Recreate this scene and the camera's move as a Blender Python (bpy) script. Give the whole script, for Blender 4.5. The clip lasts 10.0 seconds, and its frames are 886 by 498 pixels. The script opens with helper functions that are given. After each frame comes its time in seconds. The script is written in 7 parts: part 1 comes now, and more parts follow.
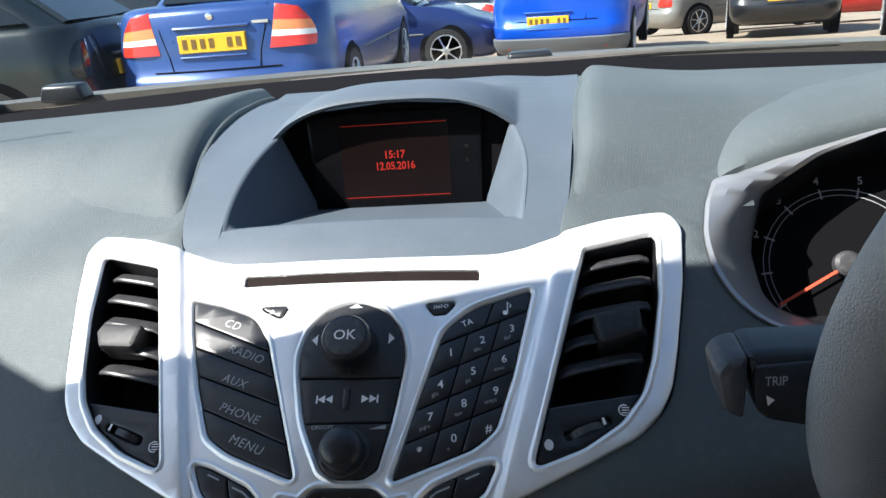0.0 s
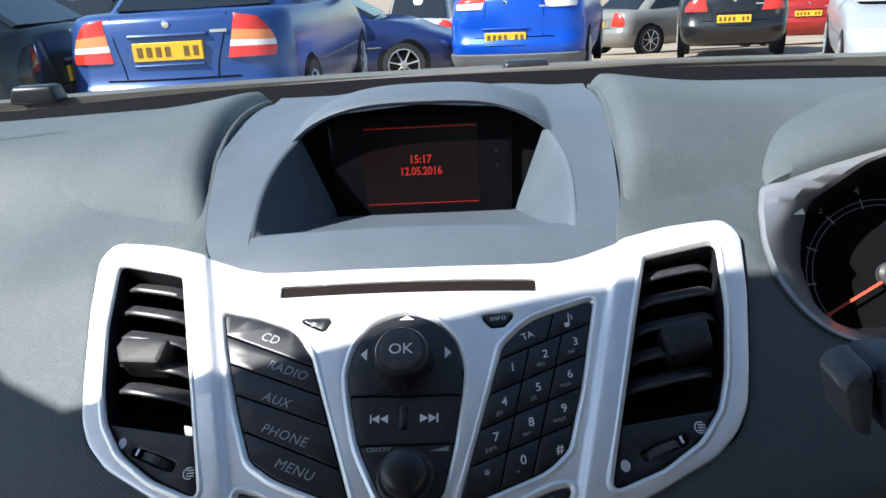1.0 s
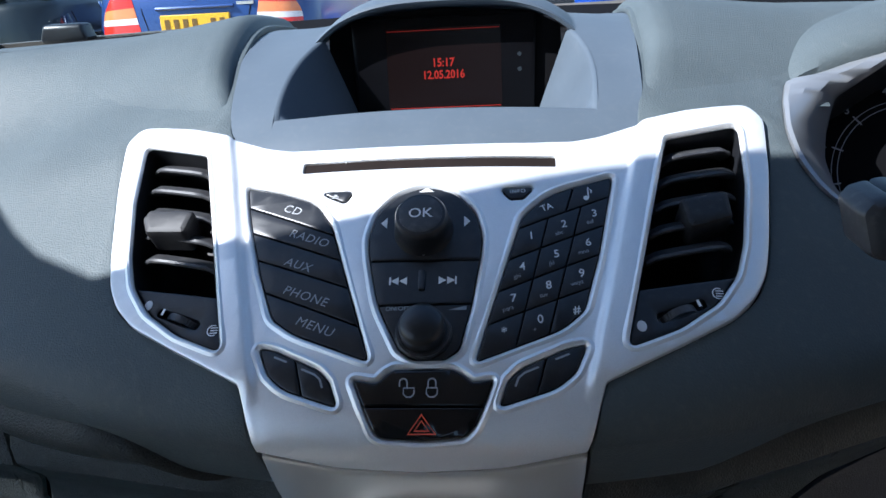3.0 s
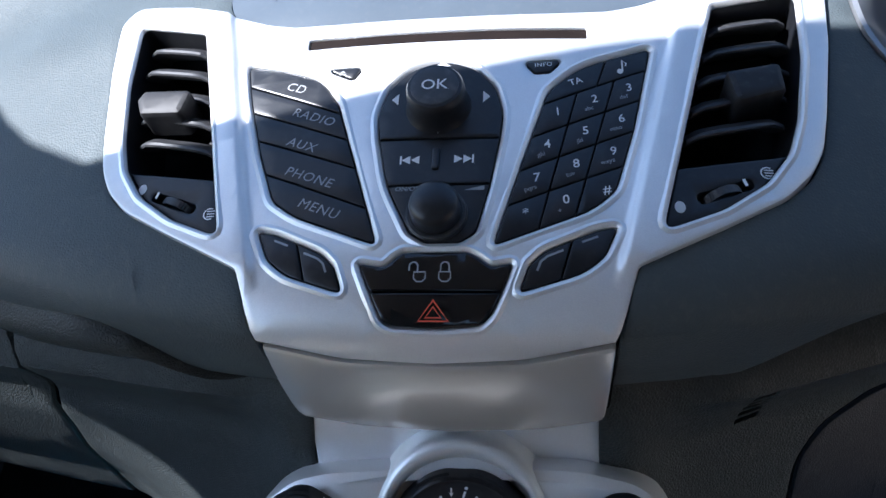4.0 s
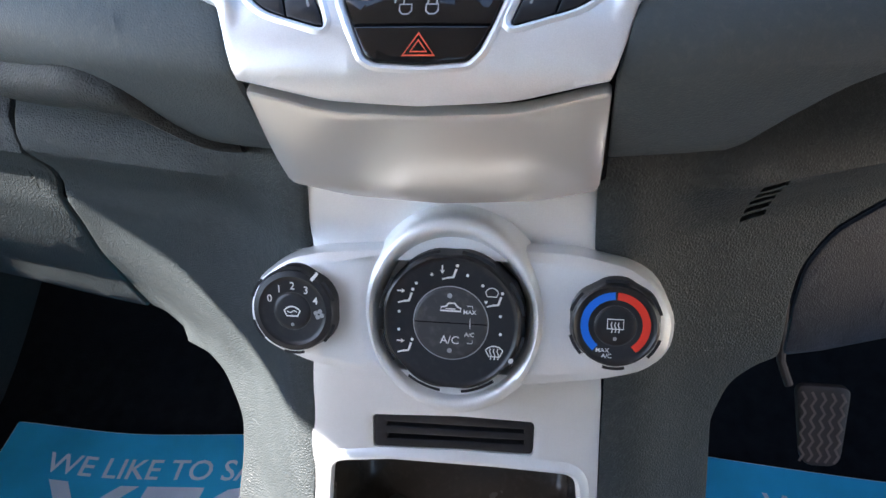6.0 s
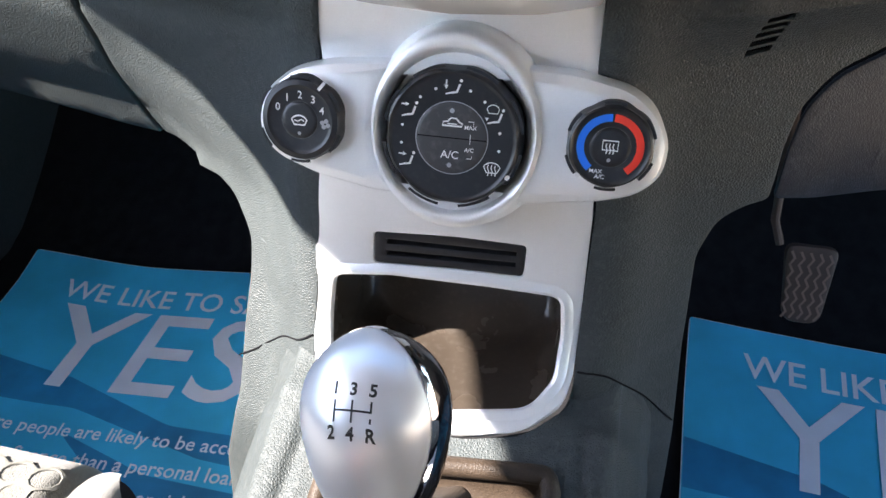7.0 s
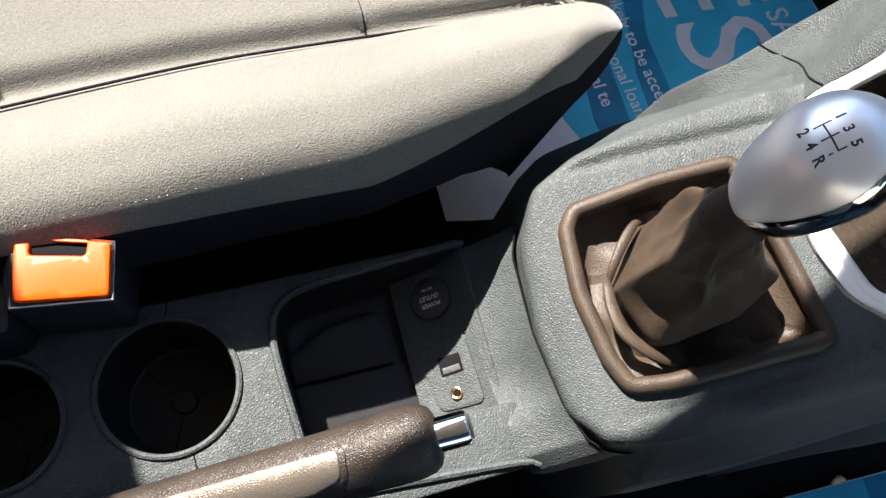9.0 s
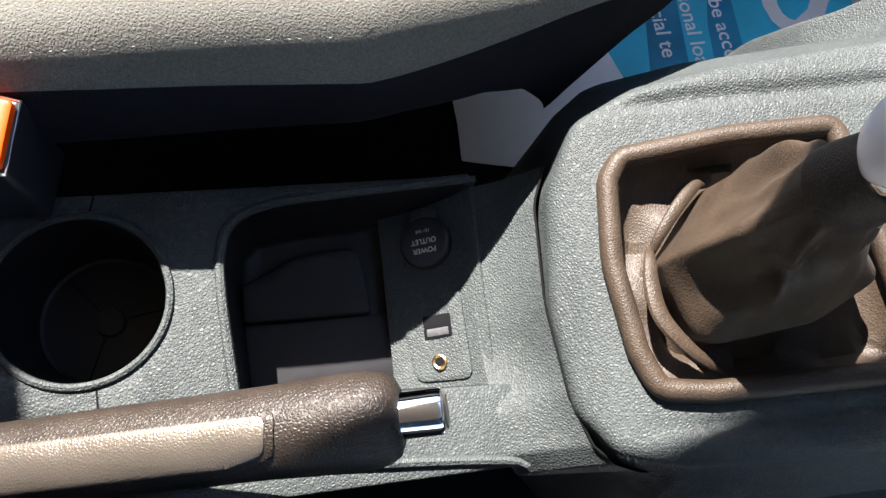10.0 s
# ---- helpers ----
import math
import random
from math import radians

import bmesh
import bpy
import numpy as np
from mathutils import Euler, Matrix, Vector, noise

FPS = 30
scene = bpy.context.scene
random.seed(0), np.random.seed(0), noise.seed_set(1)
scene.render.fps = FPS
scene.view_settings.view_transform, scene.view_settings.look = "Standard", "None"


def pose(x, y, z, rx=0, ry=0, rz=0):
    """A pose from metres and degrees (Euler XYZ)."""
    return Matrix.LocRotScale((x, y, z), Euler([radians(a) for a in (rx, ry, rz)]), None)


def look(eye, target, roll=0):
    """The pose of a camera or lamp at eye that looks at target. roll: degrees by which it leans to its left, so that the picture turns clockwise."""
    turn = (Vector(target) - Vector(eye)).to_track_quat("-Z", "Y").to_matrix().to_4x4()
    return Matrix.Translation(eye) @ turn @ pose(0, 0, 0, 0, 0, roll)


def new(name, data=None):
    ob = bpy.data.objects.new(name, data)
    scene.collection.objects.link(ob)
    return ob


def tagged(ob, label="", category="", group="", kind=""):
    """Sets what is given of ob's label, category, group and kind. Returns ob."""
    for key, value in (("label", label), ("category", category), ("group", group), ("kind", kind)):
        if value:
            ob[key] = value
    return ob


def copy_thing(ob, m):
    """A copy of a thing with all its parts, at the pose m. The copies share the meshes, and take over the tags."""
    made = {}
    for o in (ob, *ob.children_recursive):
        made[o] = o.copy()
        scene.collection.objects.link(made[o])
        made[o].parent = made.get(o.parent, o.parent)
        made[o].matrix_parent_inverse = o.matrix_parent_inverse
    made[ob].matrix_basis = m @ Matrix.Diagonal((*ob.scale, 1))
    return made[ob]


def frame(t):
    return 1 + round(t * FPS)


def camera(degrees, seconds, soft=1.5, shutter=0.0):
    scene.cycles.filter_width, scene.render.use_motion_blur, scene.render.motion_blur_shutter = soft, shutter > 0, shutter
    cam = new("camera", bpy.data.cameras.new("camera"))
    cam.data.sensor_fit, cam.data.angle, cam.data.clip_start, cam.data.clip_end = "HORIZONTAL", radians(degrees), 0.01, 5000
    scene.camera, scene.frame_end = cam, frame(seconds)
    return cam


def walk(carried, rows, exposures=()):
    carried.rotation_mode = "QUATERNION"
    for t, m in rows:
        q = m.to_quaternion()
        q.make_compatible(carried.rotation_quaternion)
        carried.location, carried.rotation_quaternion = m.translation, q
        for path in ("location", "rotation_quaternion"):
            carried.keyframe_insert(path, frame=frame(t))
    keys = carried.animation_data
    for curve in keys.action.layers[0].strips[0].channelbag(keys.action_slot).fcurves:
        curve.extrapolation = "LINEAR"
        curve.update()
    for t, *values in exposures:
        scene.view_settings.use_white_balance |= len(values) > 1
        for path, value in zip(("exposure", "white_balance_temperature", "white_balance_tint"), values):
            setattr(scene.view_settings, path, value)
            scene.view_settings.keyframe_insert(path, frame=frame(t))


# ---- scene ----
cam = camera(61.0, 10.0)
PATH = [
    (0, (0.0922, -0.3554, 1.0237), (-0.1498, 1.4989, 0.3144), -4.98),
    (0.5, (0.0490, -0.3382, 1.0231), (-0.0948, 1.5197, 0.2969), -4.73),
    (1, (0.0400, -0.3377, 1.0158), (-0.0775, 1.5385, 0.3330), -3.42),
    (1.5, (0.0418, -0.3411, 1.0019), (-0.0906, 1.5511, 0.3677), -2.88),
    (2, (0.0424, -0.3478, 0.9878), (-0.1283, 1.5421, 0.3561), -3.34),
    (3.3, (0.0401, -0.3600, 0.9601), (-0.1490, 1.4740, 0.1850), -3.34),
    (3.5, (0.0402, -0.3577, 0.9532), (-0.1595, 1.4608, 0.1451), -3.32),
    (4, (0.0430, -0.3417, 0.9296), (-0.2217, 1.4507, 0.0827), -4.24),
    (4.5, (0.0456, -0.3345, 0.9106), (-0.2463, 1.4388, 0.0329), -4.07),
    (5, (0.0517, -0.3371, 0.8931), (-0.2695, 1.4163, -0.0138), -3.92),
    (5.2, (0.0540, -0.3392, 0.8851), (-0.2775, 1.4076, -0.0309), -3.85),
    (6.3, (0.0639, -0.3676, 0.8597), (-0.2871, 1.2298, -0.2915), -4.31),
    (6.5, (0.0676, -0.3741, 0.8507), (-0.2947, 1.1856, -0.3478), -4.81),
    (7, (0.0701, -0.3866, 0.8546), (-0.2798, 1.0691, -0.4715), -1.68),
    (7.5, (0.0776, -0.3930, 0.8644), (-0.3621, 0.8358, -0.6510), 6.53),
    (8, (0.0944, -0.4051, 0.8845), (-0.5125, 0.5314, -0.7751), 18.99),
    (8.5, (0.0970, -0.4515, 0.8986), (-0.4896, 0.2000, -0.8990), 23.70),
    (9, (0.0904, -0.4764, 0.8922), (-0.4805, -0.0083, -0.9666), 25.24),
    (9.5, (0.0813, -0.4410, 0.8209), (-0.4190, -0.0375, -1.0730), 32.24),
    (10, (0.0759, -0.4457, 0.7893), (-0.4039, -0.0311, -1.1075), 35.14),
]
walk(cam, [(t, look(eye, target, roll)) for t, eye, target, roll in PATH],
     [(0.0, 1.62, 6100, 10), (1.0, 1.38, 5900, 10), (2.0, 1.28, 5450, 10), (4.0, 1.75, 5450, 14), (5.0, 2.33, 5600, 16), (6.5, 3.28, 6300, 16), (7.5, 3.12, 6400, 16), (8.5, 2.55, 6500, 15), (10.0, 2.8, 6350, 15)])

# ---- light ----
SUN_AZ, SUN_EL = radians(-114.0), radians(44.5)     # azimuth from the car's nose towards its right, and height
SUN_DIR = Vector((math.sin(SUN_AZ) * math.cos(SUN_EL), math.cos(SUN_AZ) * math.cos(SUN_EL), math.sin(SUN_EL)))
world = bpy.data.worlds.new("sky")
scene.world = world
world.use_nodes = True
sky = world.node_tree.nodes.new("ShaderNodeTexSky")
sky.sky_type, sky.sun_disc = "NISHITA", False
sky.sun_elevation, sky.sun_rotation = SUN_EL, SUN_AZ
sky.air_density, sky.dust_density = 1.2, 0.6
world.node_tree.links.new(sky.outputs[0], world.node_tree.nodes["Background"].inputs[0])
world.node_tree.nodes["Background"].inputs[1].default_value = 0.085
sun_data = bpy.data.lights.new("sun", "SUN")
sun_data.energy, sun_data.angle, sun_data.color = 5.0, radians(0.53), (1.0, 0.93, 0.82)
sun = new("sun", sun_data)
sun.matrix_world = look((0, 0, 5), Vector((0, 0, 5)) - SUN_DIR)


# ---- materials ----
def material(name, color, rough=0.5, metal=0.0, vary=0.15, vary_scale=30.0, grain=0.0, grain_scale=500.0, fine=0.0,
             fine_scale=1500.0, coat=0.0, dust=0.0, spec=0.5, rough_vary=0.08, sheen=0.0, emit=0.0, per_piece=0.0, speckle=0.0, speckle_scale=900.0):
    """A principled surface in object space: broad tone variation, a pebble grain in relief, fine noise relief and a dust film."""
    m = bpy.data.materials.new(name)
    m.use_nodes = True
    nt = m.node_tree
    n, ln = nt.nodes, nt.links
    b = n["Principled BSDF"]
    b.inputs["Metallic"].default_value = metal
    b.inputs["Coat Weight"].default_value = coat
    b.inputs["Coat Roughness"].default_value = 0.15
    b.inputs["Specular IOR Level"].default_value = spec
    b.inputs["Sheen Weight"].default_value = sheen
    co = n.new("ShaderNodeTexCoord")
    big = n.new("ShaderNodeTexNoise")
    big.inputs["Scale"].default_value, big.inputs["Detail"].default_value = vary_scale, 4
    ln.new(co.outputs["Object"], big.inputs["Vector"])
    ramp = n.new("ShaderNodeMapRange")
    ramp.inputs["From Min"].default_value, ramp.inputs["From Max"].default_value = 0.3, 0.7
    ramp.inputs["To Min"].default_value, ramp.inputs["To Max"].default_value = 1 - vary, 1 + vary
    ln.new(big.outputs["Fac"], ramp.inputs["Value"])
    mul = n.new("ShaderNodeVectorMath")
    mul.operation = "SCALE"
    mul.inputs[0].default_value = color
    ln.new(ramp.outputs["Result"], mul.inputs["Scale"])
    out = mul.outputs["Vector"]
    if per_piece:
        info = n.new("ShaderNodeObjectInfo")
        pr = n.new("ShaderNodeMapRange")
        pr.inputs["To Min"].default_value, pr.inputs["To Max"].default_value = 1 - per_piece, 1 + per_piece
        ln.new(info.outputs["Random"], pr.inputs["Value"])
        m2 = n.new("ShaderNodeVectorMath")
        m2.operation = "SCALE"
        ln.new(out, m2.inputs[0])
        ln.new(pr.outputs["Result"], m2.inputs["Scale"])
        out = m2.outputs["Vector"]
    if speckle:
        sp = n.new("ShaderNodeTexNoise")
        sp.inputs["Scale"].default_value, sp.inputs["Detail"].default_value = speckle_scale, 2
        ln.new(co.outputs["Object"], sp.inputs["Vector"])
        sr = n.new("ShaderNodeMapRange")
        sr.inputs["From Min"].default_value, sr.inputs["From Max"].default_value = 0.3, 0.7
        sr.inputs["To Min"].default_value, sr.inputs["To Max"].default_value = 1 - speckle, 1 + speckle
        ln.new(sp.outputs["Fac"], sr.inputs["Value"])
        m3 = n.new("ShaderNodeVectorMath")
        m3.operation = "SCALE"
        ln.new(out, m3.inputs[0])
        ln.new(sr.outputs["Result"], m3.inputs["Scale"])
        out = m3.outputs["Vector"]
    if dust:
        speck = n.new("ShaderNodeTexNoise")
        speck.inputs["Scale"].default_value, speck.inputs["Detail"].default_value = 260, 8
        ln.new(co.outputs["Object"], speck.inputs["Vector"])
        dr = n.new("ShaderNodeMapRange")
        dr.inputs["From Min"].default_value, dr.inputs["From Max"].default_value = 0.52, 0.8
        dr.inputs["To Max"].default_value = dust
        ln.new(speck.outputs["Fac"], dr.inputs["Value"])
        mix = n.new("ShaderNodeMix")
        mix.data_type = "RGBA"
        ln.new(dr.outputs["Result"], mix.inputs[0])
        ln.new(out, mix.inputs[6])
        mix.inputs[7].default_value = (0.4, 0.38, 0.34, 1)
        out = mix.outputs[2]
    ln.new(out, b.inputs["Base Color"])
    rr = n.new("ShaderNodeMapRange")
    rr.inputs["To Min"].default_value, rr.inputs["To Max"].default_value = max(0.02, rough - rough_vary), min(1, rough + rough_vary)
    ln.new(big.outputs["Fac"], rr.inputs["Value"])
    ln.new(rr.outputs["Result"], b.inputs["Roughness"])
    last = None
    if grain:
        vor = n.new("ShaderNodeTexVoronoi")
        vor.feature = "DISTANCE_TO_EDGE"
        vor.inputs["Scale"].default_value = grain_scale
        warp = n.new("ShaderNodeTexNoise")
        warp.inputs["Scale"].default_value = grain_scale * 0.4
        ln.new(co.outputs["Object"], warp.inputs["Vector"])
        add = n.new("ShaderNodeVectorMath")
        add.operation = "MULTIPLY_ADD"
        ln.new(warp.outputs["Color"], add.inputs[0])
        add.inputs[1].default_value = (0.45 / grain_scale,) * 3
        ln.new(co.outputs["Object"], add.inputs[2])
        ln.new(add.outputs["Vector"], vor.inputs["Vector"])
        bump = n.new("ShaderNodeBump")
        bump.inputs["Strength"].default_value, bump.inputs["Distance"].default_value = grain, 0.2 / grain_scale
        cap = n.new("ShaderNodeMapRange")
        cap.interpolation_type = "SMOOTHSTEP"
        cap.inputs["From Max"].default_value = 0.34
        ln.new(vor.outputs["Distance"], cap.inputs["Value"])
        ln.new(cap.outputs["Result"], bump.inputs["Height"])
        last = bump
    if fine:
        fn = n.new("ShaderNodeTexNoise")
        fn.inputs["Scale"].default_value, fn.inputs["Detail"].default_value = fine_scale, 6
        ln.new(co.outputs["Object"], fn.inputs["Vector"])
        fb = n.new("ShaderNodeBump")
        fb.inputs["Strength"].default_value, fb.inputs["Distance"].default_value = fine, 0.5 / fine_scale
        ln.new(fn.outputs["Fac"], fb.inputs["Height"])
        if last:
            ln.new(last.outputs["Normal"], fb.inputs["Normal"])
        last = fb
    if last:
        ln.new(last.outputs["Normal"], b.inputs["Normal"])
    if emit:
        b.inputs["Emission Color"].default_value = (*color, 1)
        b.inputs["Emission Strength"].default_value = emit
    return m


M_DASH = material("dash_plastic", (0.074, 0.090, 0.096), 0.55, spec=0.25, grain=0.4, grain_scale=640, vary=0.10, vary_scale=14, fine=0.15, dust=0.05)
M_POD = material("pod_plastic", (0.078, 0.098, 0.122), 0.5, spec=0.3, vary=0.05, fine=0.12, fine_scale=2500, dust=0.04)
M_GRAIN = material("grained_console_plastic", (0.038, 0.045, 0.046), 0.54, spec=0.24, grain=0.8, grain_scale=540, vary=0.12, vary_scale=20, fine=0.1, dust=0.06)
# near-black: the shade inside the bin is put into this colour
M_BIN = material("shaded_bin_plastic", (0.007, 0.007, 0.009), 0.5, spec=0.28, vary=0.15, fine=0.2, fine_scale=2500)
M_COVER = material("cover_plastic", (0.014, 0.017, 0.025), 0.5, spec=0.3, grain=0.4, grain_scale=600, vary=0.12, fine=0.15, dust=0.05)
M_SILVER = material("silver_paint", (0.85, 0.855, 0.86), 0.40, metal=0.5, vary=0.03, coat=0.12, rough_vary=0.03, speckle=0.05, speckle_scale=2600)
M_SATIN = material("satin_silver", (0.66, 0.64, 0.60), 0.24, metal=0.4, vary=0.015, vary_scale=12, coat=0.5, rough_vary=0.0)
M_BLACK = material("black_plastic", (0.011, 0.012, 0.015), 0.36, vary=0.15, fine=0.15, fine_scale=3000, dust=0.03)
M_GLOSS = material("gloss_black", (0.008, 0.008, 0.009), 0.12, vary=0.1, rough_vary=0.03, dust=0.02)
M_VANE = material("vane_plastic", (0.040, 0.041, 0.045), 0.42, vary=0.12, fine=0.2, fine_scale=2500, dust=0.12)
# near-black for joints and black parts; also stands in for shade in hollows
M_DARK = material("shade_and_joint_black", (0.004, 0.004, 0.005), 0.9, vary=0.1, spec=0.1)
M_GRIP = material("vent_grip_plastic", (0.009, 0.009, 0.011), 0.6, vary=0.1, dust=0.06)
M_CLUSTER = material("cluster_silver", (0.30, 0.31, 0.325), 0.33, metal=0.5, vary=0.03, coat=0.2)
M_INK = material("white_print", (0.75, 0.75, 0.75), 0.5, vary=0.03)
M_INKDARK = material("black_print", (0.01, 0.01, 0.01), 0.5, vary=0.05)
M_GREYINK = material("grey_print", (0.32, 0.33, 0.35), 0.5, vary=0.03)
M_REDINK = material("red_print", (0.75, 0.1, 0.05), 0.45, vary=0.05)
M_BLUEBAND = material("blue_band", (0.01, 0.16, 0.75), 0.4, vary=0.05)
M_REDBAND = material("red_band", (0.72, 0.04, 0.02), 0.4, vary=0.05)
M_LEATHER = material("gaiter_leather", (0.034, 0.024, 0.0165), 0.5, spec=0.26, speckle=0.25, speckle_scale=800, grain=0.4, grain_scale=640, vary=0.2, vary_scale=45, fine=0.15)
M_CHROME = material("chrome", (0.85, 0.85, 0.85), 0.06, metal=1.0, vary=0.02, rough_vary=0.03)
M_TRAY = material("tray_rubber", (0.033, 0.026, 0.020), 0.26, vary=0.1, fine=0.2, fine_scale=900, dust=0.04)
M_SEAT = material("seat_cloth", (0.086, 0.085, 0.074), 0.95, vary=0.1, vary_scale=12, grain=0.65, grain_scale=620, fine=0.9, fine_scale=900, sheen=0.2, speckle=0.2, speckle_scale=700)
# dark lower trim; shade on the pale cloth's side is put into it too
M_SEATDARK = material("seat_side_cloth", (0.009, 0.009, 0.012), 0.95, spec=0.08, vary=0.1, grain=0.6, grain_scale=800, fine=0.5)
M_STITCH = material("stitch_thread", (0.42, 0.41, 0.37), 0.8, vary=0.05)
M_CARPET = material("carpet", (0.012, 0.012, 0.013), 0.95, spec=0.1, vary=0.3, vary_scale=60, fine=1.0, fine_scale=700)
M_TEAL = material("mat_blue_print", (0.04, 0.52, 0.78), 0.6, vary=0.25, vary_scale=7, fine=0.1)
M_TEALDARK = material("mat_dark_print", (0.012, 0.22, 0.42), 0.6, vary=0.35, vary_scale=14)
M_PAPER = material("white_paper", (0.85, 0.85, 0.88), 0.7, vary=0.04, fine=0.1)
M_BUCKLE = material("orange_plastic", (0.66, 0.060, 0.001), 0.42, spec=0.15, vary=0.04)
M_PEDAL = material("pedal_base", (0.05, 0.03, 0.024), 0.6, vary=0.2)
M_RUBBER = material("pedal_rubber", (0.15, 0.10, 0.08), 0.7, vary=0.15, fine=0.3)
M_WHEEL = material("wheel_leather", (0.2, 0.215, 0.235), 0.42, grain=0.5, grain_scale=650, vary=0.1)
M_LCD = material("display_black", (0.003, 0.003, 0.004), 0.3, vary=0.05, spec=0.15)
M_SLOT = material("slot_shade_brown", (0.013, 0.009, 0.008), 0.8, spec=0.1, vary=0.2, vary_scale=60)
M_SCREEN = material("screen_off", (0.006, 0.003, 0.003), 0.25, spec=0.2, vary=0.05, rough_vary=0.02)
M_REDGLOW = material("red_display", (0.2, 0.012, 0.008), 0.5, vary=0.0, emit=0.2, spec=0.1)
M_KNOB = material("knob_silver", (0.74, 0.74, 0.76), 0.34, metal=0.5, vary=0.02, coat=0.1)
M_LEATHER2 = material("brake_leather", (0.021, 0.016, 0.0125), 0.44, spec=0.25, grain=0.6, grain_scale=640, vary=0.2, vary_scale=60, fine=0.15)
M_PADSILVER = material("brake_insert", (0.115, 0.098, 0.08), 0.34, metal=0.55, grain=0.3, grain_scale=700, vary=0.08, fine=0.15)
M_SEATHEX = material("honeycomb_cloth", (0.118, 0.116, 0.102), 0.95, vary=0.06, fine=0.6, fine_scale=1400, speckle=0.12)
M_WIPER = material("wiper_grey", (0.11, 0.1, 0.09), 0.55, vary=0.1, dust=0.1)
M_GLASS = bpy.data.materials.new("clear_glass")
M_GLASS.use_nodes = True
gn = M_GLASS.node_tree
gn.nodes.remove(gn.nodes["Principled BSDF"])
mixg, tr, gl = gn.nodes.new("ShaderNodeMixShader"), gn.nodes.new("ShaderNodeBsdfTransparent"), gn.nodes.new("ShaderNodeBsdfGlossy")
tr.inputs["Color"].default_value = (0.90, 0.93, 0.92, 1)
gl.inputs["Roughness"].default_value = 0.02
mixg.inputs[0].default_value = 0.05
gn.links.new(tr.outputs[0], mixg.inputs[1]), gn.links.new(gl.outputs[0], mixg.inputs[2])
gn.links.new(mixg.outputs[0], gn.nodes["Material Output"].inputs["Surface"])
M_BRASS = material("brass_socket", (0.6, 0.42, 0.2), 0.25, metal=1.0, vary=0.1)


# ---- building helpers ----
from mathutils.bvhtree import BVHTree


def thing(name, label, category, at=(0, 0, 0), group=""):
    e = new(name)
    e.location = at
    e.empty_display_size = 0.05
    return tagged(e, label, category, group)


def part(name, bm, mat, parent=None, label="", sharp=32.0):
    """Links a bmesh as one mesh object under a thing or a part."""
    bmesh.ops.recalc_face_normals(bm, faces=bm.faces)
    me = bpy.data.meshes.new(name)
    bm.to_mesh(me)
    bm.free()
    for p in me.polygons:
        p.use_smooth = True
    me.set_sharp_from_angle(angle=radians(sharp))
    me.materials.append(mat)
    ob = new(name, me)
    if parent:
        ob.parent = parent
        top = parent if parent.parent is None else parent.parent
        ob.matrix_parent_inverse = Matrix.Translation(-Vector(top.location)) if parent.parent is None else Matrix.Identity(4)
    if label:
        ob["label"] = label
    return ob


def structure(name, bm, mat, label, category, sharp=32.0):
    return tagged(part(name, bm, mat, None, label, sharp), label, category, kind="structure")


def merge(*bms):
    out = bmesh.new()
    for bm in bms:
        me = bpy.data.meshes.new("tmp")
        bm.to_mesh(me)
        bm.free()
        out.from_mesh(me)
        bpy.data.meshes.remove(me)
    return out


def fillet(pts, steps=5):
    """A closed outline from corners (u, v, radius)."""
    out, n = [], len(pts)
    P = [Vector((p[0], p[1])) for p in pts]
    for i, p in enumerate(pts):
        a, b, c = P[i - 1], P[i], P[(i + 1) % n]
        r = p[2] if len(p) > 2 else 0
        d1, d2 = (a - b), (c - b)
        l1, l2 = d1.length, d2.length
        ang = d1.angle(d2)
        if r <= 0 or ang > math.pi - 0.02:
            out.append(b)
            continue
        t = min(r / math.tan(ang / 2), 0.48 * l1, 0.48 * l2)
        s, e = b + d1 / l1 * t, b + d2 / l2 * t
        k = steps if ang < 2.6 else 3
        for j in range(k + 1):
            q = j / k
            out.append((1 - q) ** 2 * s + 2 * q * (1 - q) * b + q * q * e)
    return out


def offset(poly, d):
    """The outline moved inwards by d."""
    n = len(poly)
    area = sum(poly[i - 1].x * poly[i].y - poly[i].x * poly[i - 1].y for i in range(n))
    sgn = 1 if area > 0 else -1
    out = []
    for i in range(n):
        a, b, c = poly[i - 1], poly[i], poly[(i + 1) % n]
        n1, n2 = Vector((-(b - a).y, (b - a).x)), Vector((-(c - b).y, (c - b).x))
        if n1.length < 1e-9 or n2.length < 1e-9:
            out.append(b.copy())
            continue
        n1.normalize(), n2.normalize()
        m = n1 + n2
        k = m.length_squared
        m = m * (2 / k) if k > 0.6 else n1
        if m.length > 1.8:
            m = m.normalized() * 1.8
        out.append(b + m * d * sgn)
    return out


def clip(poly, a, b, gap=0.0):
    """The side of the outline to the right of the line a to b (v runs down), kept gap away from it."""
    a, b = Vector(a), Vector(b)
    nrm = Vector((-(b - a).y, (b - a).x)).normalized()
    a = a + nrm * gap
    out = []
    for i, q in enumerate(poly):
        p = poly[i - 1]
        dp, dq = (p - a).dot(nrm), (q - a).dot(nrm)
        if (dp > 0) != (dq > 0):
            out.append(p.lerp(q, dp / (dp - dq)))
        if dq > 0:
            out.append(q.copy())
    return out


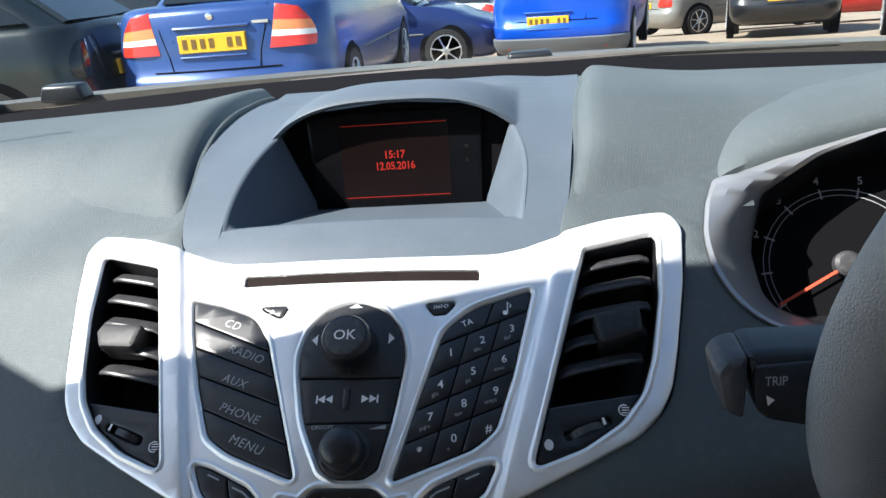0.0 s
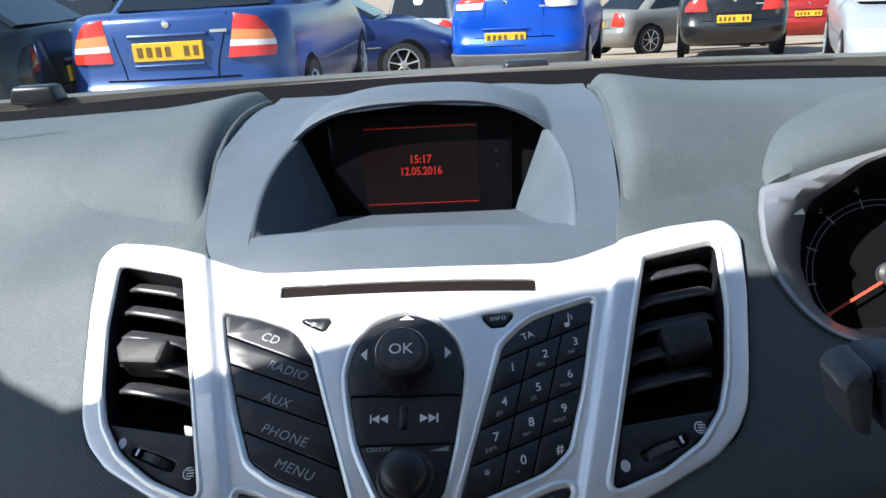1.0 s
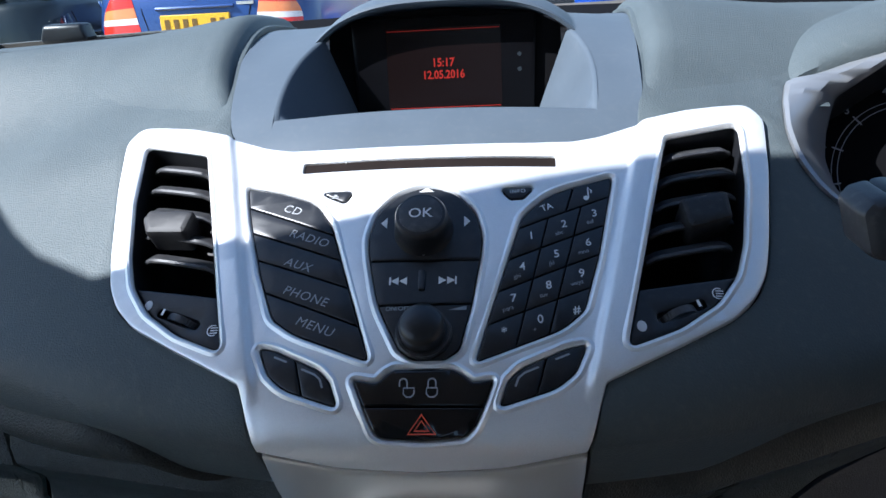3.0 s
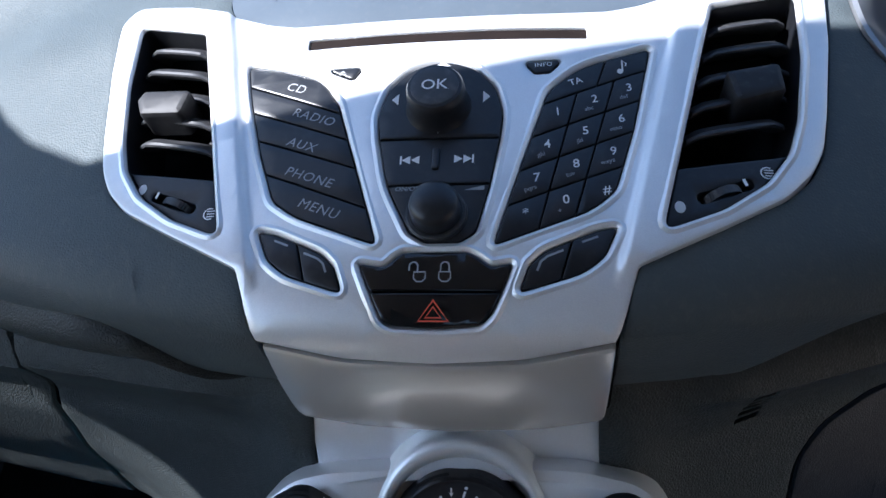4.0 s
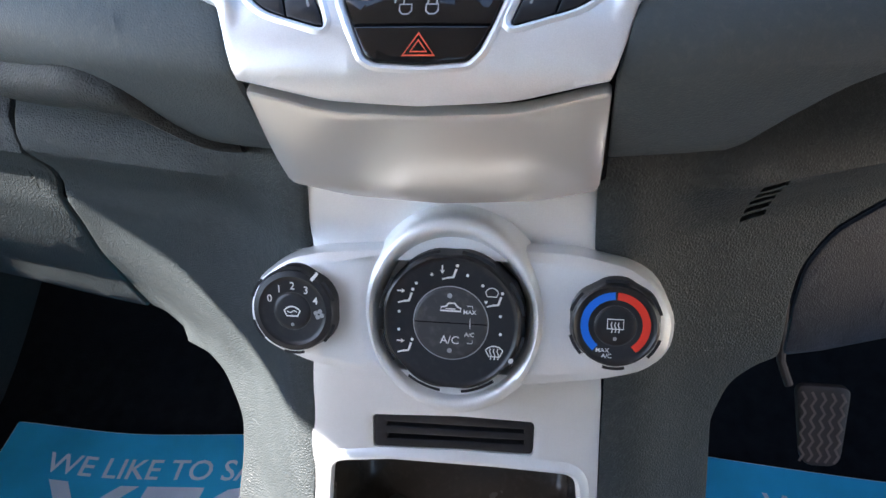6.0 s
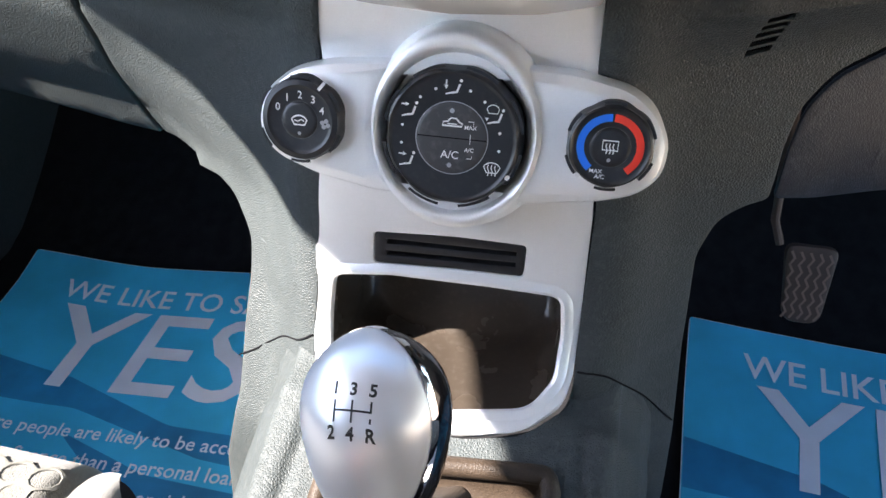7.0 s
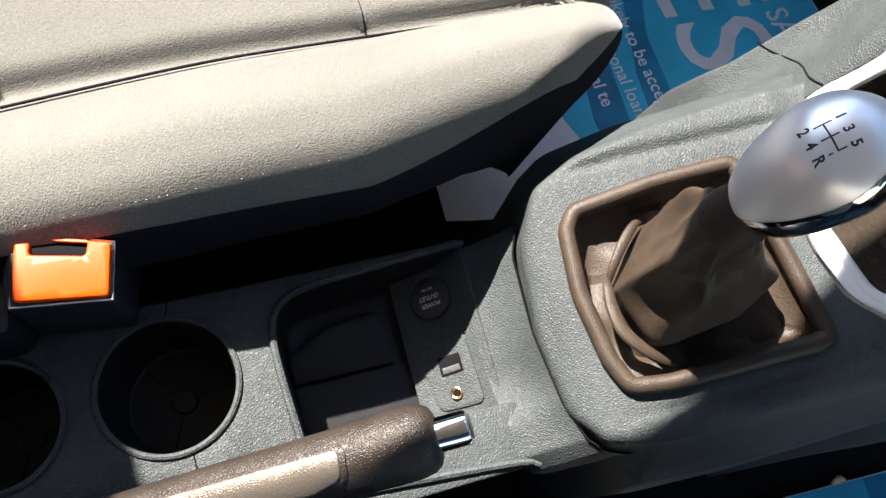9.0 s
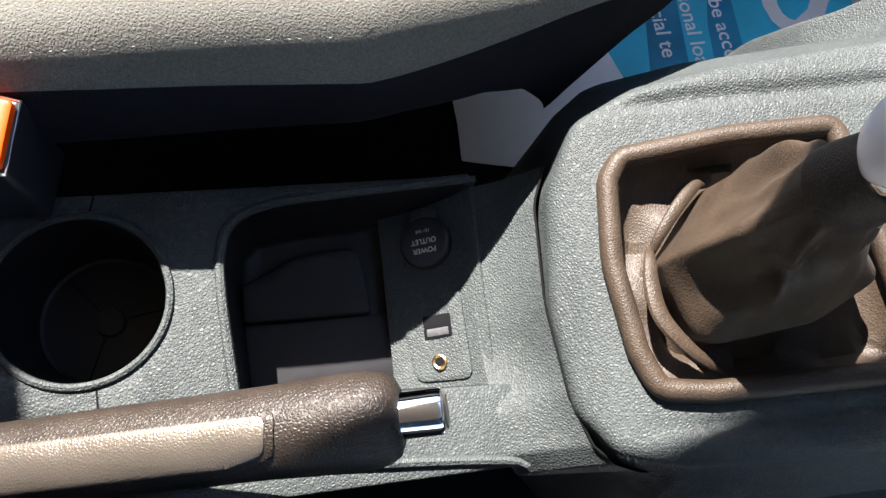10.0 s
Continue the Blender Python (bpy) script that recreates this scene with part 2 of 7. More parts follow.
def plate_bm(surf, outer, holes=(), h0=-3.0, h1=0.0, bevel=0.6, step=12.0, crown=0.0, cuts=(), drop=None):
    """A solid sheet with rounded edges in the flat (u, v, h) millimetres of a surface, then laid onto it."""
    bm = bmesh.new()
    edges_top, edges_bot = [], []

    def ring(poly, h):
        vs = [bm.verts.new((p.x, p.y, h)) for p in poly]
        return vs

    def band(r1, r2):
        n = len(r1)
        for i in range(n):
            bm.faces.new((r1[i - 1], r1[i], r2[i], r2[i - 1]))

    for k, poly in enumerate([outer, *holes]):
        s = 1 if k == 0 else -1
        loops = [ring(poly, h0)]
        if bevel > 0:
            loops.append(ring(poly, h1 - bevel))
            loops.append(ring(offset(poly, s * bevel * 0.3), h1 - bevel * 0.3))
            loops.append(ring(offset(poly, s * bevel), h1))
        else:
            loops.append(ring(poly, h1))
        for a, b in zip(loops, loops[1:]):
            band(a, b)
        for loop, store in ((loops[-1], edges_top), (loops[0], edges_bot)):
            for i in range(len(loop)):
                store.append(bm.edges.get((loop[i - 1], loop[i])))
    bmesh.ops.triangle_fill(bm, use_beauty=True, edges=edges_top, normal=(0, 0, 1))
    bmesh.ops.triangle_fill(bm, use_beauty=True, edges=edges_bot, normal=(0, 0, 1))
    us, vs = [p.x for p in outer], [p.y for p in outer]
    if step:
        for axis, lo, hi in ((0, min(us), max(us)), (1, min(vs), max(vs))):
            k = max(1, int((hi - lo) / step))
            for i in range(1, k):
                co = [0, 0, 0]
                no = [0, 0, 0]
                co[axis], no[axis] = lo + (hi - lo) * i / k + 0.013, 1
                bmesh.ops.bisect_plane(bm, geom=bm.verts[:] + bm.edges[:] + bm.faces[:], plane_co=co, plane_no=no, dist=1e-4)
    for (pu, pv), (nu, nv) in cuts:
        bmesh.ops.bisect_plane(bm, geom=bm.verts[:] + bm.edges[:] + bm.faces[:], plane_co=(pu, pv, 0), plane_no=(nu, nv, 0), dist=1e-4)
    if drop:
        bmesh.ops.delete(bm, geom=[f for f in bm.faces if drop(*f.calc_center_median().xy)], context="FACES")
    if crown:
        cu, cv = (min(us) + max(us)) / 2, (min(vs) + max(vs)) / 2
        ru, rv = max(us) - cu, max(vs) - cv
        for v in bm.verts:
            if v.co.z > h1 - 1e-4:
                v.co.z += crown * max(0, 1 - ((v.co.x - cu) / ru) ** 2) * max(0, 1 - ((v.co.y - cv) / rv) ** 2)
    for v in bm.verts:
        v.co = surf(v.co.x, v.co.y, v.co.z)
    return bm


def catmull(P, n=16):
    P = [Vector(p) for p in P]
    Q = [2 * P[0] - P[1], *P, 2 * P[-1] - P[-2]]
    out = []
    for i in range(1, len(Q) - 2):
        a, b, c, d = Q[i - 1:i + 3]
        for k in range(n):
            t = k / n
            out.append(0.5 * (2 * b + (c - a) * t + (2 * a - 5 * b + 4 * c - d) * t * t + (3 * b - a - 3 * c + d) * t ** 3))
    out.append(P[-1])
    return out


def profile_surface(points, origin, bow=0.0):
    """A surface over a profile of (y, z) in metres: u across and v down along it from point number origin, h outwards, all in millimetres."""
    c = catmull(points, 24)
    d = [0.0]
    for a, b in zip(c, c[1:]):
        d.append(d[-1] + (b - a).length)
    d0 = d[origin * 24]
    vs = np.array([x - d0 for x in d])
    ys, zs = np.array([p.x for p in c]), np.array([p.y for p in c])

    def place(s):
        y, z = float(np.interp(s, vs, ys)), float(np.interp(s, vs, zs))
        if s > vs[-1] or s < vs[0]:
            i, k = (-1, -2) if s > vs[-1] else (0, 1)
            t = Vector((ys[i] - ys[k], zs[i] - zs[k])).normalized()
            y, z = y + t.x * abs(s - vs[i]), z + t.y * abs(s - vs[i])
        return Vector((y, z))

    def surf(u, v, h=0.0):
        u, v, h = u / 1000, v / 1000, h / 1000
        p = place(v)
        t = (place(v + 0.002) - place(v - 0.002)).normalized()
        n = Vector((t.y, -t.x))
        h -= bow * u * u
        return Vector((u, p.x + n.x * h, p.y + n.y * h))

    return surf


def disc(surf, u, v, rings, n=40, lobes=0, depth=0.0, cap=True, ru=1.0):
    """A turned shape on a surface: rings of (radius, height); lobes flute its outer rings."""
    bm = bmesh.new()
    loops = []
    for r, h in rings:
        vs = []
        for i in range(n):
            a = 2 * math.pi * i / n
            k = r - depth * (0.5 + 0.5 * math.cos(lobes * a)) ** 2 if lobes and r > rings[0][0] * 0.9 else r
            vs.append(bm.verts.new(surf(u + k * ru * math.cos(a), v + k * math.sin(a), h)))
        loops.append(vs)
    for a, b in zip(loops, loops[1:]):
        for i in range(n):
            bm.faces.new((a[i - 1], a[i], b[i], b[i - 1]))
    if cap:
        bm.faces.new(loops[-1])
        bm.faces.new(loops[0])
    return bm


def lettering(surf, text, u, v, size, h=0.25, turn=0.0, shear=0.0, sx=1.0, thick=0.08, align="CENTER", spacing=1.0, keep=False):
    """Text laid on a surface about (u, v), size in millimetres."""
    cu = bpy.data.curves.new("letters", "FONT")
    cu.body, cu.size, cu.align_x, cu.align_y, cu.shear, cu.space_character = text, size, align, "CENTER", shear, spacing
    cu.resolution_u = 3
    cu.offset = size * thick * 0.1
    tmp = new("letters", cu)
    dg = bpy.context.evaluated_depsgraph_get()
    me = bpy.data.meshes.new_from_object(tmp.evaluated_get(dg))
    bpy.data.objects.remove(tmp)
    bpy.data.curves.remove(cu)
    bm = bmesh.new()
    bm.from_mesh(me)
    bpy.data.meshes.remove(me)
    c, s = math.cos(radians(turn)), math.sin(radians(turn))
    for w in bm.verts:
        x, y = w.co.x * sx, -w.co.y
        w.co = surf(u + c * x - s * y, v + s * x + c * y, h)
    return bm


def flat(surf, poly, h=0.25):
    bm = bmesh.new()
    bm.faces.new([bm.verts.new(surf(p[0], p[1], h)) for p in poly])
    return bm


def stroke(surf, pts, width, h=0.25, closed=False):
    """A flat line of even width."""
    bm = bmesh.new()
    P = [Vector(p) for p in pts]
    n = len(P)
    left, right = [], []
    for i in range(n):
        a = P[i - 1] if i or closed else P[i]
        b = P[(i + 1) % n] if i < n - 1 or closed else P[i]
        d = (b - a).normalized()
        nn = Vector((-d.y, d.x)) * width / 2
        left.append(bm.verts.new(surf(*(P[i] + nn), h)))
        right.append(bm.verts.new(surf(*(P[i] - nn), h)))
    for i in range(n if closed else n - 1):
        j = (i + 1) % n
        bm.faces.new((left[i], left[j], right[j], right[i]))
    return bm


def arc(u, v, r, a0, a1, n=16):
    return [(u + r * math.cos(radians(a0 + (a1 - a0) * i / n)), v + r * math.sin(radians(a0 + (a1 - a0) * i / n))) for i in range(n + 1)]


def grid_bm(fn, nu, nv, close_u=False):
    """A sheet of quads from fn(i / nu, j / nv)."""
    bm = bmesh.new()
    vs = [[bm.verts.new(fn(i / nu, j / nv)) for j in range(nv + 1)] for i in range(nu + (0 if close_u else 1))]
    for i in range(nu):
        k = (i + 1) % len(vs)
        for j in range(nv):
            bm.faces.new((vs[i][j], vs[k][j], vs[k][j + 1], vs[i][j + 1]))
    return bm


def thicken(bm, d):
    """Gives a sheet a thickness against its normals."""
    bmesh.ops.recalc_face_normals(bm, faces=bm.faces)
    bmesh.ops.solidify(bm, geom=bm.faces[:], thickness=d)
    return bm


def box_bm(x0, x1, y0, y1, z0, z1, bevel=0.0, seg=2):
    bm = bmesh.new()
    bmesh.ops.create_cube(bm, size=1)
    for v in bm.verts:
        v.co = Vector((x0 + (x1 - x0) * (v.co.x + 0.5), y0 + (y1 - y0) * (v.co.y + 0.5), z0 + (z1 - z0) * (v.co.z + 0.5)))
    if bevel:
        bmesh.ops.bevel(bm, geom=bm.edges[:], offset=bevel, segments=seg, profile=0.5, affect="EDGES")
    return bm


def tube_bm(path, radii, n=16, squash=1.0, closed=False):
    """A round bar along a path of points."""
    P = [Vector(p) for p in path]
    if not hasattr(radii, "__len__"):
        radii = [radii] * len(P)
    bm = bmesh.new()
    rings, side = [], None
    for i, p in enumerate(P):
        a = P[i - 1] if i or closed else p
        b = P[(i + 1) % len(P)] if i < len(P) - 1 or closed else p
        d = (b - a).normalized()
        if side is None:
            side = d.cross(Vector((0, 0, 1)))
            side = Vector((1, 0, 0)) if side.length < 0.1 else side.normalized()
        side = (side - d * side.dot(d)).normalized()
        up = side.cross(d)
        rings.append([bm.verts.new(p + side * math.cos(2 * math.pi * k / n) * radii[i] + up * math.sin(2 * math.pi * k / n) * radii[i] * squash) for k in range(n)])
    m = len(rings)
    for i in range(m if closed else m - 1):
        a, b = rings[i], rings[(i + 1) % m]
        for k in range(n):
            bm.faces.new((a[k - 1], a[k], b[k], b[k - 1]))
    if not closed:
        bm.faces.new(rings[0])
        bm.faces.new(rings[-1])
    return bm


def mirrored(half):
    """A full outline from its right half, top middle to bottom middle."""
    return [*half, *[(-p[0], *p[1:]) for p in reversed(half) if p[0] > 0.01]]


# surfaces of the dashboard, in millimetres across, down and outwards
BEZEL_MID = profile_surface([(0.045, 0.903), (0.022, 0.889), (-0.001, 0.872), (-0.081, 0.813), (-0.105, 0.786), (-0.104, 0.766)], 2, 0.6)


def ease(a, b, x):
    t = min(1, max(0, (x - a) / (b - a)))
    return t * t * (3 - 2 * t)


def wing_edge(v):
    """Half width of the sunk middle of the audio panel."""
    return 107.0 - 0.25 * (v + 22)


def BEZEL(u, v, h=0.0):
    """The audio panel: the frames round both vents stand proud of the middle."""
    e = wing_edge(v)
    return BEZEL_MID(u, v, h - 1.0 + 3.4 * ease(e - 4.5, e, abs(u)) * ease(122, 108, v))


CUBBY = profile_surface([(-0.1, 0.785), (-0.098, 0.772), (-0.086, 0.74), (-0.072, 0.714), (-0.066, 0.70)], 1, 0.3)
LOWER = profile_surface([(-0.045, 0.72), (-0.047, 0.669), (-0.058, 0.60), (-0.069, 0.545), (-0.09, 0.4975), (-0.12, 0.482),
                         (-0.144, 0.472), (-0.274, 0.438), (-0.31, 0.418)], 0)
HEATER = profile_surface([(-0.042, 0.7503), (-0.078, 0.657), (-0.114, 0.5637)], 1)


# ---- audio control panel in the middle of the dashboard ----
BEZEL_HALF = [(0, -15), (50, -15.5, 60), (72, -16.5, 30), (85, -20, 25), (105, -29, 30), (131, -39.5, 60), (150, -45, 60), (165, -48.5, 9), (171.5, -38, 14),
              (170, -25, 60), (167.5, -3, 90), (159, 38, 90), (154, 57.5, 40), (147, 70, 30), (135, 82, 30), (110, 96, 60), (77.8, 112.6, 3),
              (74.5, 125, 40), (69.3, 145.5, 2), (36, 153.3, 60), (0, 155)]
VENT_HALF = [(118, -17, 3), (156.5, -30.5, 4), (153.5, 8, 60), (146, 43, 40), (140, 60, 20), (129, 75, 20), (111, 88, 30), (87.5, 98, 3)]
BUTTONS = [(-92.5, 4.5, 3), (-74, 9.8, 40), (-54, 18, 20), (-44.5, 33, 15), (-21, 103.5, 2), (-56, 89.8, 40), (-67.5, 81.6, 12), (-77, 57.6, 60), (-87, 26.5, 60)]
KEYPAD = [(90, 5, 2), (58.5, 16.5, 40), (45.5, 30, 12), (24, 104, 1.5), (62, 88.4, 40), (71.5, 79, 10), (80, 50, 60)]
POD = [(0.5, 11.2, 20), (15.5, 16.8, 20), (24, 27.5, 16), (27.3, 41, 25), (26.3, 53, 60), (22.5, 77, 60), (17.5, 98.5, 6), (11, 103, 8), (-2, 103, 8), (-8.8, 98.5, 6),
       (-19.5, 77, 60), (-24.7, 53, 60), (-26.3, 41, 25), (-23, 27.5, 16), (-14.5, 16.8, 20)]
SWITCH_HALF = [(72, 94.6, 2), (63.3, 96.6, 20), (43, 106, 14), (37.5, 111.7, 5), (33.2, 123.5, 2), (58, 115.2, 30), (66, 108, 10)]
HAZARD = [(-28, 110.7, 1.5), (-17.5, 112.6, 4), (-13.3, 108.5, 4), (-10, 106.6, 4), (14.5, 106.6, 4), (18.6, 108.8, 4), (23.4, 112.6, 4), (32, 110.9, 1.5), (28, 122.6, 40),
          (23.7, 131.7, 8), (19.5, 136, 5), (2.5, 137.3, 60), (-14.5, 136.2, 8), (-18, 134, 6), (-23, 122.6, 40)]
SLOT = [(-63.5, -7, 1), (63, -6.2, 1), (63, -0.4, 1), (-63.5, -1.2, 1)]
EJECT = [(-54.5, 12, 2), (-35.5, 12.4, 2), (-39.5, 19.8, 2.5)]
INFO = [(35, 13.6, 2), (53, 12, 2), (46.5, 19.6, 2), (40.3, 20.2, 2)]


def flip(poly):
    return [(-p[0], *p[1:]) for p in reversed(poly)]


def build_audio_panel():
    panel = thing("audio_control_panel", "silver painted audio control panel between two air vents on the dashboard", "control panel", BEZEL(0, 155, -20))
    holes = [fillet(p) for p in (VENT_HALF, flip(VENT_HALF), BUTTONS, KEYPAD, POD, SWITCH_HALF, flip(SWITCH_HALF), HAZARD, SLOT, EJECT, INFO)]
    bm = plate_bm(BEZEL, fillet(mirrored(BEZEL_HALF)), holes, -7, 0, 1.6, 8, cuts=[((s * (wing_edge(0) - d), 0), (s, 0.25)) for s in (1, -1) for d in (-0.3, 1.2, 2.3, 3.4, 4.8)])
    part("bezel", bm, M_SILVER, panel, "silver painted plastic bezel")
    # raised lips round the openings, as moulded
    for poly in holes[:8]:
        grow = offset(poly, -3.4)
        bm = bmesh.new()
        loops = []
        for q, h in ((0.0, -1.0), (0.25, 0.35), (0.55, 0.9), (1.0, 0.05)):
            loops.append([bm.verts.new(BEZEL(*(a.lerp(b, q)), h)) for a, b in zip(poly, grow)])
        for a, b in zip(loops, loops[1:]):
            for i in range(len(a)):
                bm.faces.new((a[i - 1], a[i], b[i], b[i - 1]))
        part("opening_lip", bm, M_SILVER, panel)
    # near-black plate behind everything, in place of the shade inside the openings
    shade_plate = [(0, -12), (100, -24, 5), (160, -40, 5), (164, -10, 20), (150, 56, 20), (105, 92, 10), (72, 108, 5), (66, 143, 5), (0, 150)]
    part("backing", plate_bm(BEZEL, fillet(mirrored(shade_plate)), [fillet(VENT_HALF), fillet(flip(VENT_HALF))], -12, -8.5, 0, 20), M_DARK, panel)
    # flat dark plate fills the slot, its colour standing in for the shaded inside
    slot = part("disc_slot", plate_bm(BEZEL, offset(fillet(SLOT), -0.2), [], -6.5, -1.6, 0.3, 30), M_SLOT, panel, "dark brown plate filling the disc slot for its shaded inside")
    for u in (-42, -4, 18, 38):
        part("slot_tooth", plate_bm(BEZEL, fillet([(u - 0.35, -6.9), (u + 0.35, -6.9), (u + 0.25, -6.5), (u - 0.25, -6.5)]), [], -2, -1.3, 0, 0), M_SILVER, slot)
    # five source buttons
    block = offset(fillet(BUTTONS), 0.5)
    lines = [((-90.4, 17.2), (-44.2, 37.5)), ((-85, 33.1), (-37.6, 52.6)), ((-79.1, 49.3), (-32, 67.6)), ((-75.4, 66.2), (-27.7, 86.2))]
    for k, word in enumerate(("CD", "RADIO", "AUX", "PHONE", "MENU")):
        poly = block
        if k > 0:
            poly = clip(poly, *lines[k - 1], 0.35)
        if k < 4:
            poly = clip(poly, lines[k][1], lines[k][0], 0.35)
        b = part("source_button", plate_bm(BEZEL, poly, [], -6, -0.4, 0.7, 10), M_BLACK, panel)
        mid = ((-66, 21.5), (-55.4, 38.9), (-58.8, 53.5), (-53.1, 70.4), (-46.9, 86))[k]
        turn = (21, 22, 21, 21, 22)[k]
        part("lettering", lettering(BEZEL, word, *mid, 6.2, -0.25, turn, 0.12, 1.05, 0.0, spacing=1.1), M_GREYINK, b)

    # telephone keypad
    block = offset(fillet(KEYPAD), 0.4)
    rows = [((42, 37.6), (87.6, 17.3)), ((36.6, 55), (83.9, 33.8)), ((32, 71.4), (80.1, 50.1)), ((27.8, 87.3), (75.3, 67.3))]
    c1, c2, ctop = ((58, 29.5), (40.3, 100.8)), ((73.4, 24), (55.2, 91.5)), ((70.8, 11.5), (65.5, 29))
    keys = [["1", "2", "3"], ["4", "5", "6"], ["7", "8", "9"], ["*", "0", "#"]]
    small = [["", "abc", "def"], ["ghi", "jkl", "mno"], ["pqrs", "tuv", "wxyz"], ["", "+", ""]]
    top = clip(block, rows[0][1], rows[0][0], 0.3)
    b = part("key", plate_bm(BEZEL, clip(top, ctop[0], ctop[1], 0.3), [], -6, -0.3, 0.6, 9), M_BLACK, panel)
    part("lettering", lettering(BEZEL, "TA", 57.3, 24.6, 4.6, -0.15, -22), M_INK, b)
    b = part("key", plate_bm(BEZEL, clip(top, ctop[1], ctop[0], 0.3), [], -6, -0.3, 0.6, 9), M_BLACK, panel)
    part("note_symbol", merge(disc(BEZEL, 76.2, 18.6, [(1.3, -0.3), (1.3, -0.15)], 12), stroke(BEZEL, [(77.3, 18.4), (77.3, 12.4), (79.0, 14.2), (78.6, 15.6)], 0.7, -0.15)), M_INK, b)
    for r in range(4):
        row = clip(block, *rows[r], 0.3)
        if r < 3:
            row = clip(row, rows[r + 1][1], rows[r + 1][0], 0.3)
        for c in range(3):
            poly = row
            if c > 0:
                poly = clip(poly, (c1, c2)[c - 1][1], (c1, c2)[c - 1][0], 0.3)
            if c < 2:
                poly = clip(poly, *(c1, c2)[c], 0.3)
            if len(poly) < 3:
                continue
            b = part("key", plate_bm(BEZEL, poly, [], -6, -0.3, 0.6, 9), M_BLACK, panel)
            mu, mv = sum(p.x for p in poly) / len(poly), sum(p.y for p in poly) / len(poly)
            us, vs = [p.x for p in poly], [p.y for p in poly]
            mu, mv = (min(us) + max(us)) / 2, (min(vs) + max(vs)) / 2
            if r == 3 and c == 2:
                mu, mv = 66.5, 80.5
            part("lettering", lettering(BEZEL, keys[r][c], mu + 1.2, mv - 1.4, 5.6, -0.15, -10, 0.1), M_INK, b)
            if small[r][c]:
                part("small_lettering", lettering(BEZEL, small[r][c], mu - 1.2, mv + 3.6, 2.9, -0.15, -18, 0.1), M_GREYINK, b)
    part("keypad_bed", plate_bm(BEZEL, offset(fillet(KEYPAD), 0.1), [], -6, -2.2, 0, 15), M_DARK, panel)

    # navigation pod with two knobs
    pod = offset(fillet(POD), 0.35)
    up = clip(pod, (60, 54.6), (-60, 53.8), 0.3)
    mid = clip(clip(pod, (-60, 53.8), (60, 54.6), 0.3), (60, 76.3), (-60, 77.3), 0.3)
    low = clip(pod, (-60, 77.3), (60, 76.3), 0.3)
    nav = part("navigation_key", plate_bm(BEZEL, up, [], -6, 0.4, 0.8, 6, crown=0.8), M_BLACK, panel)
    seek = part("seek_key", plate_bm(BEZEL, mid, [], -6, 0.2, 0.6, 8), M_BLACK, panel)
    part("volume_bed", plate_bm(BEZEL, low, [], -6, 0.0, 0.6, 8), M_BLACK, panel)
    for tri in ([(-17.6, 30.4), (-17.6, 36.6), (-20.6, 33.5)], [(18.6, 30.4), (21.6, 33.5), (18.6, 36.6)], [(-3.2, 15.9), (0.4, 13.6), (4, 15.9)], [(-3.2, 49.6), (4, 49.6), (0.4, 52.2)]):
        part("arrow_mark", flat(BEZEL, tri, 1.15), M_INK, nav)
    knob = part("selector_knob", disc(BEZEL, -0.2, 38, [(14.2, 0.5), (13.4, 2.2), (12.6, 4.5), (12.4, 10), (12.0, 12.6), (11.2, 13.8), (10.2, 14.1)], 48), M_BLACK, panel, "round black selector knob")
    part("knob_cap", disc(BEZEL, -0.2, 38, [(10.0, 13.4), (9.9, 14.3), (9.4, 14.5), (4, 14.1)], 48), M_VANE, knob)
    part("lettering", lettering(BEZEL, "OK", -0.2, 38, 7.2, 14.75, 0, 0, 1.05), M_INK, knob)
    for s, u in ((-1, -10.2), (1, 11.2)):
        for k in (-1.9, 1.9):
            part("skip_mark", flat(BEZEL, [(u + k - 1.7 * s, 62.8), (u + k + 1.9 * s, 64.8), (u + k - 1.7 * s, 66.8)], 0.45), M_INK, seek)
        part("skip_mark", flat(BEZEL, [(u + 3.7 * s, 62.8), (u + 4.5 * s, 62.8), (u + 4.5 * s, 66.8), (u + 3.7 * s, 66.8)], 0.45), M_INK, seek)
    part("seek_divider", plate_bm(BEZEL, fillet([(-1.5, 59, 1.5), (1.7, 59, 1.5), (1.7, 70, 1.5), (-1.5, 70, 1.5)]), [], -1, 1.3, 0.8, 0), M_BLACK, seek)
    part("lettering", lettering(BEZEL, "ON/OFF", -10.2, 78.6, 3.0, 0.2, 0, 0.1), M_GREYINK, panel)
    part("volume_mark", flat(BEZEL, [(12, 79.6), (20.2, 77.5), (20.2, 79.6)], 0.2), M_GREYINK, panel)
    vol = part("volume_knob", disc(BEZEL, 1.8, 90.5, [(12.4, -0.5), (12.2, 1.2), (11.2, 2.0), (9.8, 2.2), (9.7, 8.6), (9.2, 10.0), (8.0, 11.2), (5.6, 12.3), (2.8, 12.8)], 48), M_BLACK, panel, "round black volume knob")
    part("knob_collar", disc(BEZEL, 1.8, 90.5, [(11.8, 1.3), (11.6, 2.4), (10.7, 2.4), (10.5, 1.6)], 48, cap=False), M_VANE, vol)

    # eject and info keys
    b = part("eject_key", plate_bm(BEZEL, offset(fillet(EJECT), 0.4), [], -6, 0.1, 0.6, 0), M_BLACK, panel)
    part("eject_mark", merge(flat(BEZEL, [(-46.4, 15.6), (-44.8, 14.1), (-43.2, 15.6)], 0.3), flat(BEZEL, [(-46.4, 16.1), (-43.2, 16.1), (-43.2, 16.6), (-46.4, 16.6)], 0.3)), M_GREYINK, b)
